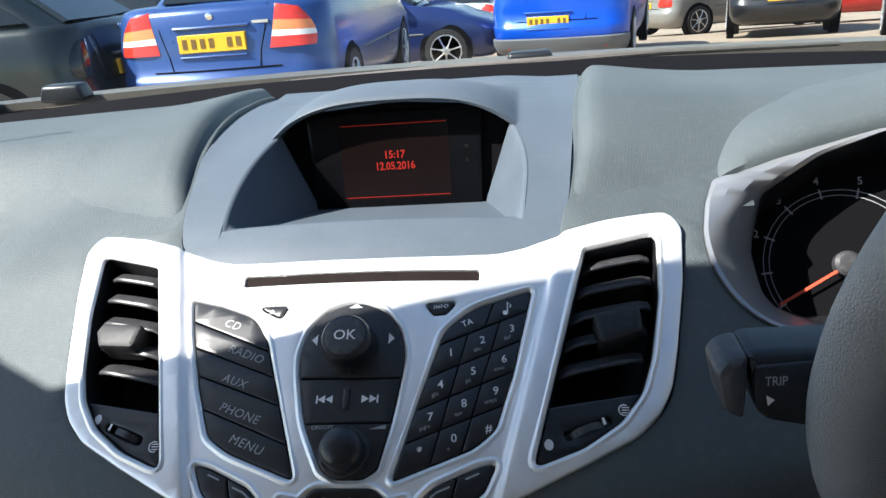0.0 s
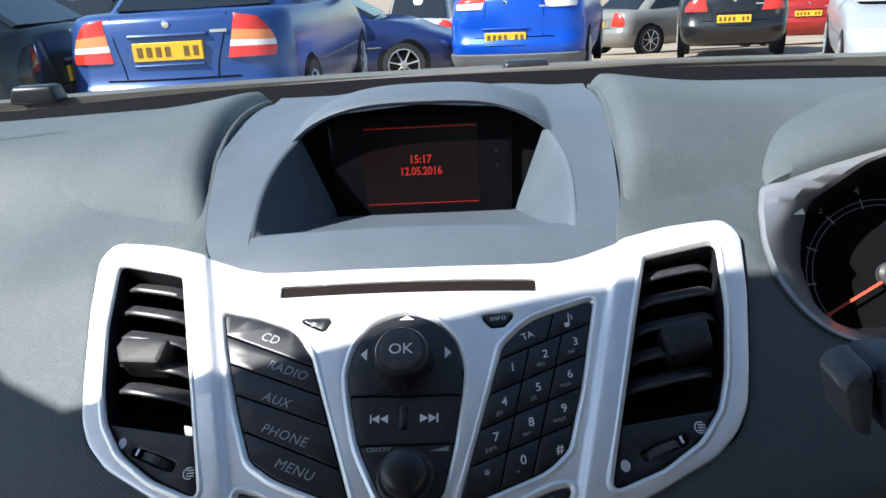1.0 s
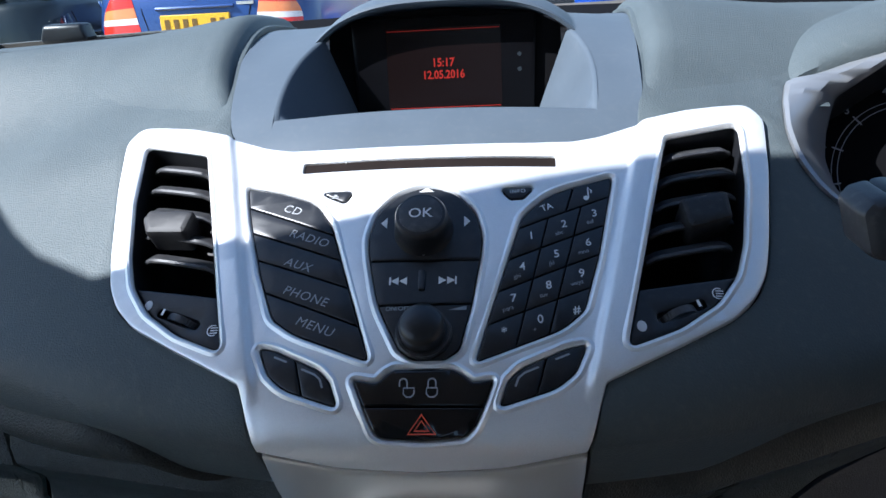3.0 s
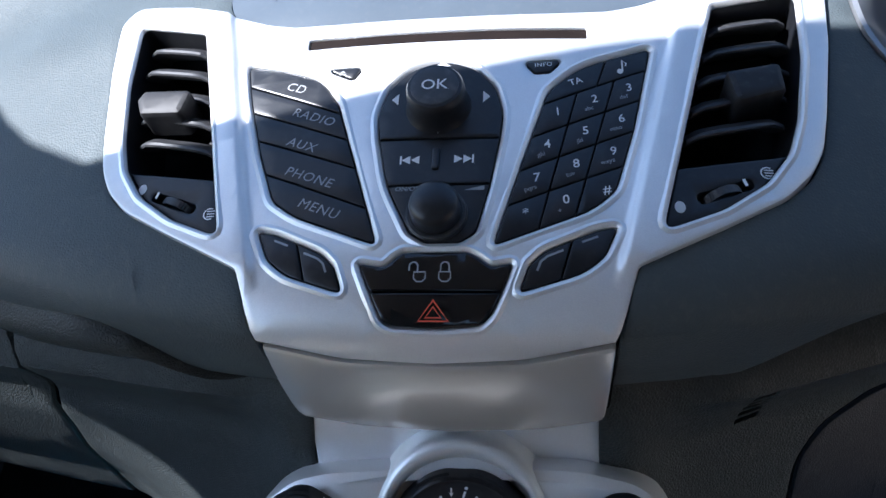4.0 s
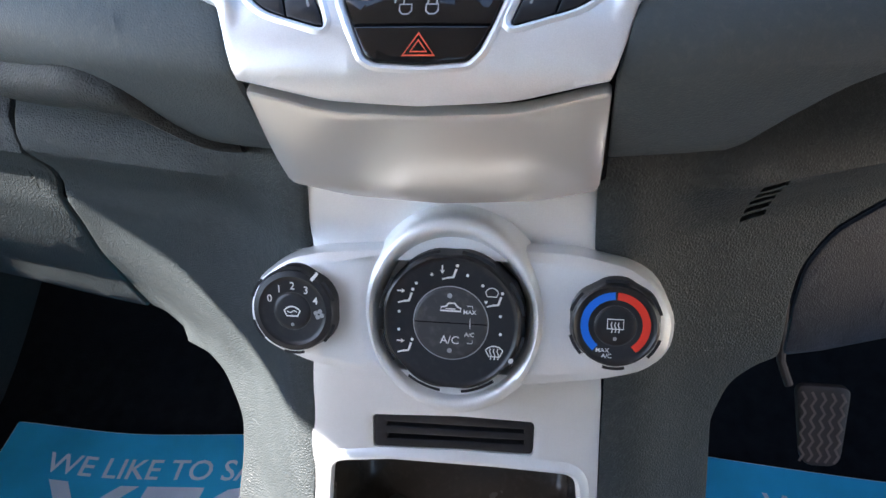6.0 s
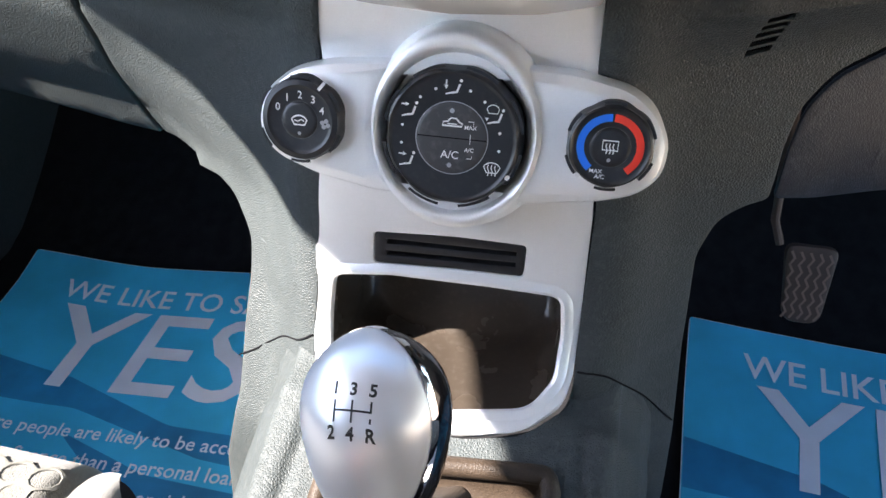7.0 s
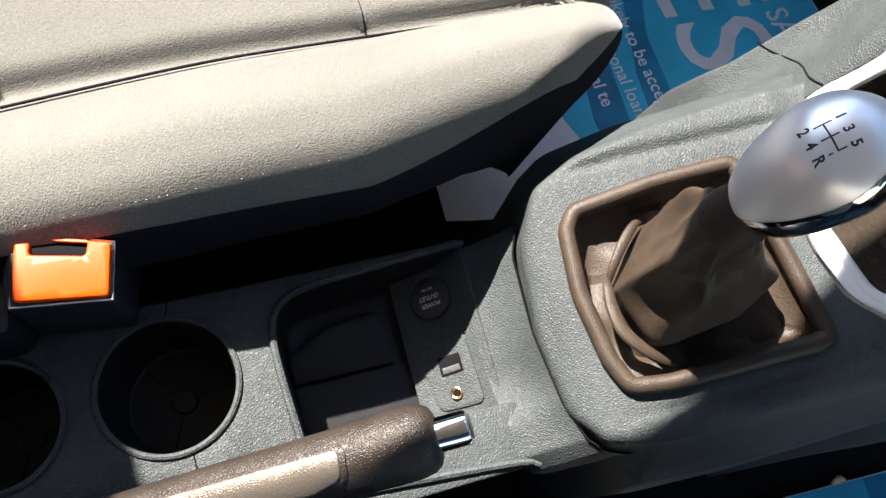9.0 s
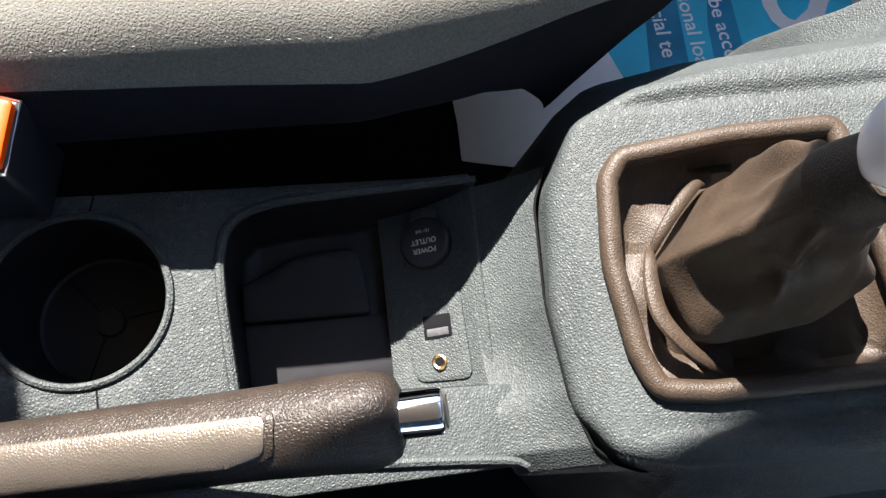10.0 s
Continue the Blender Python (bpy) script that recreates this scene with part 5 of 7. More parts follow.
def DECK(u, v, h=0.0):
    """The gear lever surround with a moulded groove inside each shoulder, running on under the lower dash panels."""
    if v < 231:
        return DECK(u, 231, h) + Vector((0, (231 - v) / 1000, -0.15 * (231 - v) / 1000))
    if h < -8.5:
        return DECK(u, v, -8.5) + Vector((0, 0, (h + 8.5) / 1000))
    for s, run, out in GROOVES:
        d = s * u - float(np.interp(v, run, out))
        fade = ease(440, 385, v) * ease(238, 285, v)
        h += fade * (0.9 * ease(1, 7, d) * ease(17, 8, d) - 2.6 * math.exp(-((d + 1) / 3.6) ** 2))
    return LOWER(u, v, h - 9 * ease(274, 236, v))


# shoulder and skirt: inset of the outline and height, from the deck down to the tunnel
SHOULDER = ((9, -1.5), (6.5, -1.8), (4.4, -2.7), (2.6, -4.0), (1.2, -5.8), (0.3, -7.8), (0, -10), (-2.5, -14), (-8, -22), (-15, -32), (-22, -46), (-27, -90), (-28, -230))
bm = plate_bm(lambda u, v, h: Vector((u, v, h)), offset(deck_outer, 9) + fillet(NOTCH), [fillet(GAITER_HOLE)], -14, -1.5, 0, 0)
bmesh.ops.delete(bm, geom=[f for f in bm.faces if f.calc_center_median().z < -2], context="FACES")
rings = []
for inset, h in SHOULDER:
    poly = offset(deck_outer, inset if inset > 0 else 0)
    flare = offset(deck_outer, inset)
    rings.append([bm.verts.new((*(p.lerp(q, 1 - smooth(415, 450, p.y))), h)) for p, q in zip(poly, flare)])
for a, b in zip(rings, rings[1:]):
    for i in range(1, len(a)):
        bm.faces.new((a[i - 1], a[i], b[i], b[i - 1]))
bmesh.ops.remove_doubles(bm, verts=bm.verts, dist=0.01)
for axis_no, lo, hi in ((0, -132, 138), (1, 180, 500)):
    for k in range(lo, hi, 3):
        co, no = [0, 0, 0], [0, 0, 0]
        co[axis_no], no[axis_no] = k + 0.013, 1
        bmesh.ops.bisect_plane(bm, geom=bm.verts[:] + bm.edges[:] + bm.faces[:], plane_co=co, plane_no=no, dist=1e-4)
for v in bm.verts:
    v.co = DECK(*v.co)
    v.co.z = max(v.co.z, 0.19)
part("gear_surround", bm, M_GRAIN, console, "grained plastic gear lever surround", 60)
# unseen box added inside the console to stop sun leaking onto the mat
part("sun_block_box", box_bm(-0.082, 0.099, -0.29, -0.05, 0.19, 0.348, 0.004, 1), M_DARK, console)


# ---- rear console with bin and cup holders ----
def REAR(u, v, h=0.0):
    return Vector((u / 1000, -v / 1000, 0.387 + h / 1000))


BIN = [(-66, 338), (-60, 440, 40), (-56, 464, 12), (-44, 476, 12), (-20, 478.5, 20), (46, 474, 6), (52, 338)]
CUP, CUP2 = (-13.5, 549, 45), (-13.5, 652, 41)
rear = thing("rear_console", "grained plastic rear console with a storage bin and two cup holders", "console", (0, -0.55, 0.2))
ring1 = [Vector((CUP[0] + CUP[2] * math.cos(a * math.pi / 24), CUP[1] + CUP[2] * math.sin(a * math.pi / 24))) for a in range(48)]
ring2 = [Vector((CUP2[0] + CUP2[2] * math.cos(a * math.pi / 24), CUP2[1] + CUP2[2] * math.sin(a * math.pi / 24))) for a in range(48)]
part("top", plate_bm(REAR, fillet([(-69, 336), (-70, 900), (96, 900), (96, 328), (53, 328), *BIN[::-1]]), [ring1, ring2, fillet([(46, 505, 6), (78, 505, 6), (78, 800, 6), (46, 800, 6)])], -6, 0, 1.8, 22), M_GRAIN, rear)
for s, x0 in ((-1, -70), (1, 96)):
    part("side", box_bm(min(x0, x0 - s * 4) / 1000, max(x0, x0 - s * 4) / 1000, -0.9, -0.332, 0.185, 0.384, 0.001), M_GRAIN, rear)
# raised bead round bin and cups
for c in (CUP, CUP2):
    ring = [REAR(c[0] + (c[2] - 0.5) * math.cos(a * math.pi / 32), c[1] + (c[2] - 0.5) * math.sin(a * math.pi / 32), 0.2) for a in range(64)]
    part("cup_rim", tube_bm(ring, 0.0022, 8, 1.0, True), M_GRAIN, rear)
    cup = part("cup_holder", disc(REAR, c[0], c[1], [(c[2] - 0.5, 0), (c[2] - 2, -12), (c[2] - 4, -40), (c[2] - 6, -70), (c[2] - 9, -72), (8, -72)], 64, cap=False), M_BIN, rear, "black cup holder")
    part("cup_base", disc(REAR, c[0], c[1], [(c[2] - 8, -73), (c[2] - 8, -71), (9, -71), (8, -69), (4, -69)], 40), M_BIN, cup)
    for a in (20, 140, 260):
        part("cup_rib", stroke(REAR, [(c[0] + 10 * math.cos(radians(a)), c[1] + 10 * math.sin(radians(a))), (c[0] + (c[2] - 9) * math.cos(radians(a)), c[1] + (c[2] - 9) * math.sin(radians(a)))], 1.2, -70.4), M_DARK, cup)
bead = [REAR(*p, 0.4) for p in catmull([(-67, 338), (-63, 400), (-59, 448), (-52, 468), (-38, 477.5), (-10, 479), (46, 474.5)], 8)]
part("bin_bead", tube_bm(bead, 0.0028, 8), M_GRAIN, rear)
part("joint_line", stroke(REAR, [(-57, 544), (-69, 541)], 1.0, 0.15), M_DARK, rear)
part("joint_line", stroke(REAR, [(31, 541), (45, 540)], 1.0, 0.15), M_DARK, rear)
bm = bmesh.new()
rim = fillet(BIN)
loops = [[bm.verts.new(REAR(*p, h)) for p in poly] for poly, h in ((rim, -2), (offset(rim, 2.5), -30), (offset(rim, 5), -54), (offset(rim, 9), -58))]
for a, b in zip(loops, loops[1:]):
    for i in range(1, len(a)):
        bm.faces.new((a[i - 1], a[i], b[i], b[i - 1]))
bm.faces.new(loops[-1])
part("bin", bm, M_BIN, rear, "storage bin, near-black for the shade inside", 50)
part("bin_flap", plate_bm(REAR, fillet([(-24, 472, 3), (-40, 440, 25), (-44, 400, 10), (-2, 396, 3), (-2, 472, 3)]), [], -56, -48, 2, 10), M_BIN, rear)
part("bin_step", plate_bm(REAR, fillet([(-1, 472, 2), (-1, 384, 2), (44, 384, 2), (44, 470, 2)]), [], -56, -53, 1, 14), M_BIN, rear)
# sloping front of the bin with sockets
SLOPE_MID = profile_surface([(-0.312, 0.425), (-0.326, 0.392), (-0.342, 0.368), (-0.366, 0.350), (-0.405, 0.334)], 0)
part("socket_slope", plate_bm(SLOPE_MID, fillet([(-68, 54), (96, 54), (92, 80), (58, 118), (-60, 118)]), [], -5, 0, 0.5, 10), M_GRAIN, rear)


TOWER_U = [-66, -43, 13, 63, 90, 100, 105, 107]


def tower(i, j):
    """The sloping panel behind the deck, wrapping round its driver-side corner."""
    k = i * 7
    at = lambda values: float(np.interp(k, range(8), values))
    u = at(TOWER_U)
    top = Vector((u / 1000, at([-0.297, -0.307, -0.3105, -0.306, -0.2975, -0.288, -0.277, -0.264]), 0.4065 + 0.0015 * (u + 40) / 40 + at([0, 0, 0, 0, 0, 0.001, 0.004, 0.007])))
    low = SLOPE_MID(u, 61, 0.5)
    low = low.lerp(Vector((at([-66, -43, 13, 63, 90, 101, 105, 106]) / 1000, at([-0.34, -0.34, -0.34, -0.340, -0.339, -0.331, -0.310, -0.285]), at([0.3885, 0.3885, 0.3885, 0.3885, 0.387, 0.378, 0.340, 0.32]))), smooth(30, 72, u))
    mid = top.lerp(low, 0.5) + Vector((0.0, 0.004, -0.007))
    return top * (1 - j) ** 2 + mid * (2 * j * (1 - j)) + low * j ** 2


part("tower_back", grid_bm(tower, 84, 12), M_GRAIN, rear, "grained sloping panel behind the gear lever", 60)
part("tower_joint", tube_bm([tower(i / 40, 0) + Vector((0, -0.0004, 0.0004)) for i in range(41)], 0.0007, 6), M_DARK, rear)
ridge = [Vector((p.x / 1000, -p.y / 1000, 0.388 + 0.0)) for p in catmull([(97, 326), (92, 340), (86, 400), (82, 460), (84, 540)], 8)]
part("top_ridge", tube_bm(ridge, [0.0016 + 0.0012 * math.sin(math.pi * k / (len(ridge) - 1)) for k in range(len(ridge))], 8), M_GRAIN, rear)
plate = thing("socket_plate", "small grained socket plate with a brass audio jack", "socket plate", (0.025, -0.365, 0.34))
part("plate", plate_bm(SLOPE_MID, fillet([(-7, 70, 4), (46, 68, 6), (44, 104, 8), (0, 110, 5)]), [], -2, 1.6, 1.0, 9), M_GRAIN, plate)
part("usb_socket", plate_bm(SLOPE_MID, fillet([(6, 78, 1), (20, 78, 1), (20, 96, 1), (6, 96, 1)]), [], 0, 2.0, 0.4, 0), M_DARK, plate)
part("usb_tongue", plate_bm(SLOPE_MID, fillet([(14, 80, 0.5), (18.5, 80, 0.5), (18.5, 94, 0.5), (14, 94, 0.5)]), [], 1.5, 2.6, 0.2, 0), M_VANE, plate)
part("audio_jack", disc(SLOPE_MID, 34, 88, [(4.6, 1.2), (4.6, 3.2), (3.8, 3.6), (2.6, 3.2), (2.4, 1.0)], 24), M_BRASS, plate, "brass audio jack")
part("jack_hole", disc(SLOPE_MID, 34, 88, [(2.3, 2.8), (2.3, 3.3)], 16), M_DARK, plate)
outlet = thing("power_outlet", "black round power outlet cap with white lettering", "power outlet", (-0.038, -0.36, 0.34))
part("cap", disc(SLOPE_MID, -39, 88, [(17, -1), (16.6, 2.5), (15.4, 4.2), (10, 4.8)], 40), M_BLACK, outlet)
part("cap_tab", plate_bm(SLOPE_MID, fillet([(-60, 80, 3), (-52, 76, 3), (-52, 98, 3), (-60, 94, 3)]), [], -1, 3.4, 0.8, 0), M_VANE, outlet)
for k, (word, sz) in enumerate((("POWER", 4.6), ("OUTLET", 4.6), ("12V 10A", 2.8))):
    part("lettering", lettering(SLOPE_MID, word, (-33.5, -39.2, -45.5)[k], 88, sz, 5.1, 90), M_INK, outlet)

# ---- gear lever: leather gaiter, collar and knob ----
lever = thing("gear_lever", "gear lever with a silver-capped knob and a creased brown leather gaiter", "gear lever", (0.0, -0.235, 0.42))
rimline = fillet(GAITER_HOLE)
rim_pts = [LOWER(*p, 1.4) for p in offset(resample(rimline, 120), 3.4)]
part("gaiter_rim", tube_bm(rim_pts, 0.0058, 16, 1.0, True), M_LEATHER, lever, "rolled leather edge")
cx, cy, cz = 0.004, -0.238, 0.556


GAITER_MID = Vector((0.002, -0.212))
rim_plan = [Vector((p.x / 1000, LOWER(p.x, p.y).y)) for p in offset(rimline, 5)]
# plan of the foot of the draped boot, pulled towards the back
foot_plan = fillet([(-0.035, -0.224, 0.003), (0.006, -0.2635, 0.003), (0.050, -0.250, 0.014), (0.045, -0.20, 0.02), (0.028, -0.165, 0.01), (-0.022, -0.176, 0.012)], 5)


def reach(poly, a):
    """Distance from the boot's middle to an outline in the direction a."""
    d, best = Vector((math.cos(a), math.sin(a))), 0.0
    for i, q in enumerate(poly):
        p, e = poly[i - 1] - GAITER_MID, q - poly[i - 1]
        den = d.x * e.y - d.y * e.x
        if abs(den) > 1e-12:
            t, w = (p.x * e.y - p.y * e.x) / den, (p.x * d.y - p.y * d.x) / den
            if t > 0 and -1e-6 <= w <= 1 + 1e-6:
                best = max(best, t)
    return best


def deck_z(y):
    return 0.4722 + (y + 0.144) * 0.2615


def gaiter_ring(k, n=240):
    a = 2 * math.pi * k / n
    rim_r, foot_r = reach(rim_plan, a), reach(foot_plan, a)
    d = Vector((math.cos(a), math.sin(a), 0))
    mid = Vector((GAITER_MID.x, GAITER_MID.y, 0))
    near = lambda a0, w: math.exp(-(((a - a0 + math.pi) % (2 * math.pi) - math.pi) / w) ** 2)
    lift = 0.009 + 0.030 * near(3.30, 0.38) + 0.005 * near(4.75, 0.3) + 0.004 * near(0.4, 0.8)
    pts = []
    rim = mid + d * rim_r
    pts.append(Vector((rim.x, rim.y, deck_z(rim.y) + 0.001)))
    for q, dz in ((0.10, -0.010), (0.28, -0.016), (0.52, -0.017), (0.74, -0.016), (0.9, -0.013)):
        p = mid + d * (rim_r + (foot_r * 0.92 - rim_r) * q)
        wob = 0.0035 * math.sin(3 * a + 9 * q) + 0.003 * math.sin(7 * a - 5 * q + 1) + 0.005 * near(5.6, 0.35) * math.sin(math.pi * q)
        pts.append(Vector((p.x, p.y, deck_z(p.y) + dz + wob * math.sin(math.pi * q))))
    foot = mid + d * foot_r
    zf = deck_z(foot.y) + lift
    for sc, dz in ((0.955, -0.012), (0.99, -0.006), (1.0, -0.001), (0.985, 0.003)):
        p = mid + d * foot_r * sc
        pts.append(Vector((p.x, p.y, zf + dz)))
    low = pts[-1]
    top = Vector((cx + 0.0172 * math.cos(a), cy + 0.016 * math.sin(a), cz))
    for j in range(1, 37):
        q = j / 36
        p = low.lerp(top, q)
        sag = math.sin(math.pi * q)
        ripple = 0.0022 * math.sin(2 * a + 7 * q) + 0.0012 * math.sin(5 * a - 11 * q + 0.6) + 0.0009 * math.sin(9 * a + 4 * q)
        crease = -0.0045 * math.exp(-((((a - 5.2 - 0.9 * q + math.pi) % (2 * math.pi)) - math.pi) / 0.22) ** 2) - 0.003 * math.exp(-((((a - 0.9 - 0.5 * q + math.pi) % (2 * math.pi)) - math.pi) / 0.3) ** 2)
        arris = 0.0055 * near(3.45, 0.16) + 0.0050 * near(4.79 + 0.25 * q, 0.15) + 0.003 * near(0.2, 0.2)
        pinch = -0.0024 * near(5.75 - 0.5 * q, 0.16) - 0.0030 * near(0.15 + 0.4 * q, 0.12) + 0.003 * near(5.98 - 0.5 * q, 0.1)
        crumple = -0.0022 * math.exp(-((q - 0.52 - 0.12 * math.sin(2 * a + 1)) / 0.055) ** 2) * near(5.6, 0.75) + 0.0022 * math.exp(-((q - 0.66 - 0.12 * math.sin(2 * a + 1)) / 0.05) ** 2) * near(5.5, 0.7)
        p = p + Vector((d.x, d.y, 0.35)) * sag * (0.7 * ripple + crease + pinch + crumple + arris - 0.0035)
        p.z += 0.008 * sag * smooth(0, 0.5, q)
        pts.append(p)
    return pts


gaiter_rows = [gaiter_ring(k) for k in range(240)]
part("gaiter", grid_bm(lambda i, j: gaiter_rows[round(i * 240) % 240][round(j * (len(gaiter_rows[0]) - 1))], 240, len(gaiter_rows[0]) - 1, True), M_LEATHER, lever, "creased brown leather gaiter", 70)
for pts, r in (([(-0.004, -0.262, 0.442), (0.004, -0.2655, 0.4465), (0.016, -0.2675, 0.4475), (0.032, -0.2665, 0.449), (0.0468, -0.2570, 0.449), (0.0565, -0.2450, 0.446), (0.061, -0.234, 0.440)], 0.0036),
               ([(0.002, -0.263, 0.438), (-0.012, -0.255, 0.446), (-0.026, -0.243, 0.4485), (-0.035, -0.232, 0.4475), (-0.0365, -0.225, 0.444)], 0.0026)):
    fold_line = catmull(pts)
    part("gaiter_fold", tube_bm([tuple(p) for p in fold_line], [0.0010 + r * math.sin(math.pi * min(1, 0.06 + 0.94 * q / (len(fold_line) - 1))) ** 0.8 for q in range(len(fold_line))], 12, 0.65), M_LEATHER, lever, "rolled fold of the leather gaiter")
axis = Vector((0.01, 0.16, 1.0)).normalized()
side = Vector((1, 0, 0))
foot = Vector((cx, cy, cz - 0.006))


def lathe(profile, n=64, lo=0.0, hi=2 * math.pi, rx=1.0, ry=1.0):
    bm = bmesh.new()
    rings = []
    for s, r in profile:
        rings.append([bm.verts.new(foot + axis * s / 1000 + side * r * rx / 1000 * math.cos(2 * math.pi * k / n) + axis.cross(side) * r * ry / 1000 * math.sin(2 * math.pi * k / n)) for k in range(n)])
    for a, b in zip(rings, rings[1:]):
        for k in range(n):
            bm.faces.new((a[k - 1], a[k], b[k], b[k - 1]))
    bm.faces.new(rings[0]), bm.faces.new(rings[-1])
    return bm


KNOB = [(18, 14.6), (19.6, 17.2), (23.5, 20.2), (30, 23.0), (37, 25.0), (45, 26.8), (55, 28.2), (65, 28.9), (74, 28.4), (82, 26.3), (89, 22), (95, 16.5), (99, 10.5), (101, 4.5), (101.6, 1)]
KNOB = [(s * 1.0 + 6, r * (0.985 + 0.015 * smooth(60, 25, s))) for s, r in KNOB]
part("collar", lathe([(0, 16.5), (1, 17.8), (9, 17.8), (14, 17.2), (19, 16.6), (25, 15.8), (30, 15)], 48), M_LEATHER2, lever, "dark leather collar under the knob")
knob_mid = foot + axis * 0.069
face = Vector((-0.51, -0.77, 0.37)).normalized()


def half_knob(grow, normal=None, shift=0.0, band=None):
    """The knob swollen by grow; with a normal, only what lies in front of a plane (and behind the plane at band)."""
    bm = lathe([(s + (grow * 0.5 if s > 50 else 0), r + grow) for s, r in catmull_pairs(KNOB)], 96, rx=1.0, ry=0.98)
    if normal:
        bmesh.ops.bisect_plane(bm, geom=bm.verts[:] + bm.edges[:] + bm.faces[:], plane_co=knob_mid + normal * shift, plane_no=normal, clear_inner=True, dist=1e-6)
    if band:
        bmesh.ops.bisect_plane(bm, geom=bm.verts[:] + bm.edges[:] + bm.faces[:], plane_co=knob_mid + normal * band, plane_no=-normal, clear_inner=True, dist=1e-6)
    return bm


def catmull_pairs(P):
    return [(p.x, p.y) for p in catmull(P, 4)]


part("knob_body", half_knob(-0.4), M_GLOSS, lever, "black knob body")
part("knob_cap", half_knob(0.5, face, 0.0025), M_KNOB, lever, "satin silver knob cap")
part("knob_trim", half_knob(0.8, face, -0.0005, 0.0030), M_CHROME, lever, "polished chrome trim line")
tree_bm = half_knob(0.5, face, 0.0025)
tree = BVHTree.FromBMesh(tree_bm)
tree_bm.free()
mark_n = Vector((0.0, -0.42, 0.907)).normalized()
mark_x = Vector((1, 0.06, 0)).normalized()
mark_x = (mark_x - mark_n * mark_x.dot(mark_n)).normalized()
mark_y = mark_n.cross(mark_x)
mark_c = Vector((0.003, -0.243, 0.643))


def MARK(u, v, h=0.0):
    """Lettering plane laid onto the cap from above."""
    o = mark_c + mark_x * u / 1000 - mark_y * v / 1000 + mark_n * 0.05
    hit = tree.ray_cast(o, -mark_n)
    p = hit[0] if hit[0] else o - mark_n * 0.05
    return p + mark_n * h / 1000


for word, u, v in (("1", -6.8, -7.2), ("3", -0.2, -7.0), ("5", 6.6, -7.0), ("2", -7.4, 7.0), ("4", -0.4, 7.2), ("R", 6.6, 7.2)):
    part("lettering", lettering(MARK, word, u, v, 5.8, 0.15, 0, 0, 1.0, 0.3), M_INKDARK, lever)
part("gate_lines", merge(*[stroke(MARK, [(a[0] + (b[0] - a[0]) * q / 12, a[1] + (b[1] - a[1]) * q / 12) for q in range(13)], 0.7, 0.2) for a, b in (((-6.6, -3.6), (-6.6, 3.6)), ((-0.2, -3.6), (-0.2, 3.6)), ((6.4, -3.6), (6.4, 0.1)), ((6.7, -0.2), (-6.9, -0.2)), ((6.4, 1.8), (6.4, 3.4)))]), M_INKDARK, lever)

# ---- hand brake ----
brake = thing("hand_brake", "brown-black leather hand brake lever with a chrome release button", "hand brake", (0.06, -0.62, 0.36))
A, B = Vector((0.0655, -0.402, 0.468)), Vector((0.064, -0.66, 0.392))
d = (A - B).normalized()
L = (A - B).length
pts = [(0.0, 0.0165), (0.08, 0.0175), (0.3, 0.0182), (0.55, 0.019), (0.78, 0.0196), (0.9, 0.0208), (0.95, 0.0206), (0.978, 0.0192), (0.993, 0.0165), (1.0, 0.0125)]
path = [(B + d * L * s) for s, r in pts]
part("grip", tube_bm([tuple(p) for p in path], [r for s, r in pts], 28, 0.92), M_LEATHER2, brake, "stitched leather grip")
part("release_button", tube_bm([tuple(A - d * 0.004), tuple(A + d * 0.016), tuple(A + d * 0.0176), tuple(A + d * 0.0186)], [0.0098, 0.0098, 0.0092, 0.0075], 28), M_CHROME, brake, "chrome release button")
part("button_end", tube_bm([tuple(A + d * 0.0185), tuple(A + d * 0.0193)], [0.0076, 0.0070], 24), M_PADSILVER, brake)
inset_up = (Vector((0.12, 0, 1)) - d * Vector((0.12, 0, 1)).dot(d)).normalized()
inset_side = d.cross(inset_up)


def PAD(u, v, h=0.0):
    p = B + d * (L - u / 1000)
    a = v / 19.5
    r = 0.0192 + h / 1000
    return p + (inset_up * math.cos(a) + inset_side * math.sin(a)) * r


part("insert_groove", plate_bm(PAD, fillet([(48.5, -11.5, 6), (50.5, 9, 8), (68, 14.5, 10), (192, 14.5, 6), (192, -12.5, 6)]), [], -2, 0.35, 0.3, 3), M_LEATHER2, brake)
part("grip_insert", plate_bm(PAD, fillet([(52, -9, 5), (54, 7, 7), (70, 12, 10), (190, 12, 6), (190, -10, 6)]), [], -2, 1.2, 1.0, 3), M_PADSILVER, brake, "smooth silver-brown grip insert")

# ---- seat belt buckle ----
buckle = thing("seat_belt_buckle", "seat belt buckle with an orange release button beside the seat", "buckle", (-0.075, -0.58, 0.387))
part("casing", plate_bm(lambda u, v, h: Vector((u / 1000, -v / 1000, 0.455 + h / 1000)), fillet([(-108, 607, 4), (-91.5, 553.5, 4), (-55, 560, 4), (-62, 616, 4), (-84, 618, 40)]), [], -62, 0, 3, 0), M_BLACK, buckle)
BUTTON = lambda u, v, h: Vector((u / 1000, -v / 1000, 0.4555 + h / 1000 + 0.0025 * math.cos((u + 80) / 22)))
part("release_button", plate_bm(BUTTON, fillet([(-104, 607, 3), (-89, 556.5, 3), (-57.5, 562, 3), (-65, 611.5, 3)]), [fillet([(-100, 599, 1.5), (-91.5, 569, 1.5), (-83.5, 571, 2.5), (-90.5, 600.5, 2.5)])], -5, 1.6, 1.3, 5), M_BUCKLE, buckle, "glossy orange release button")
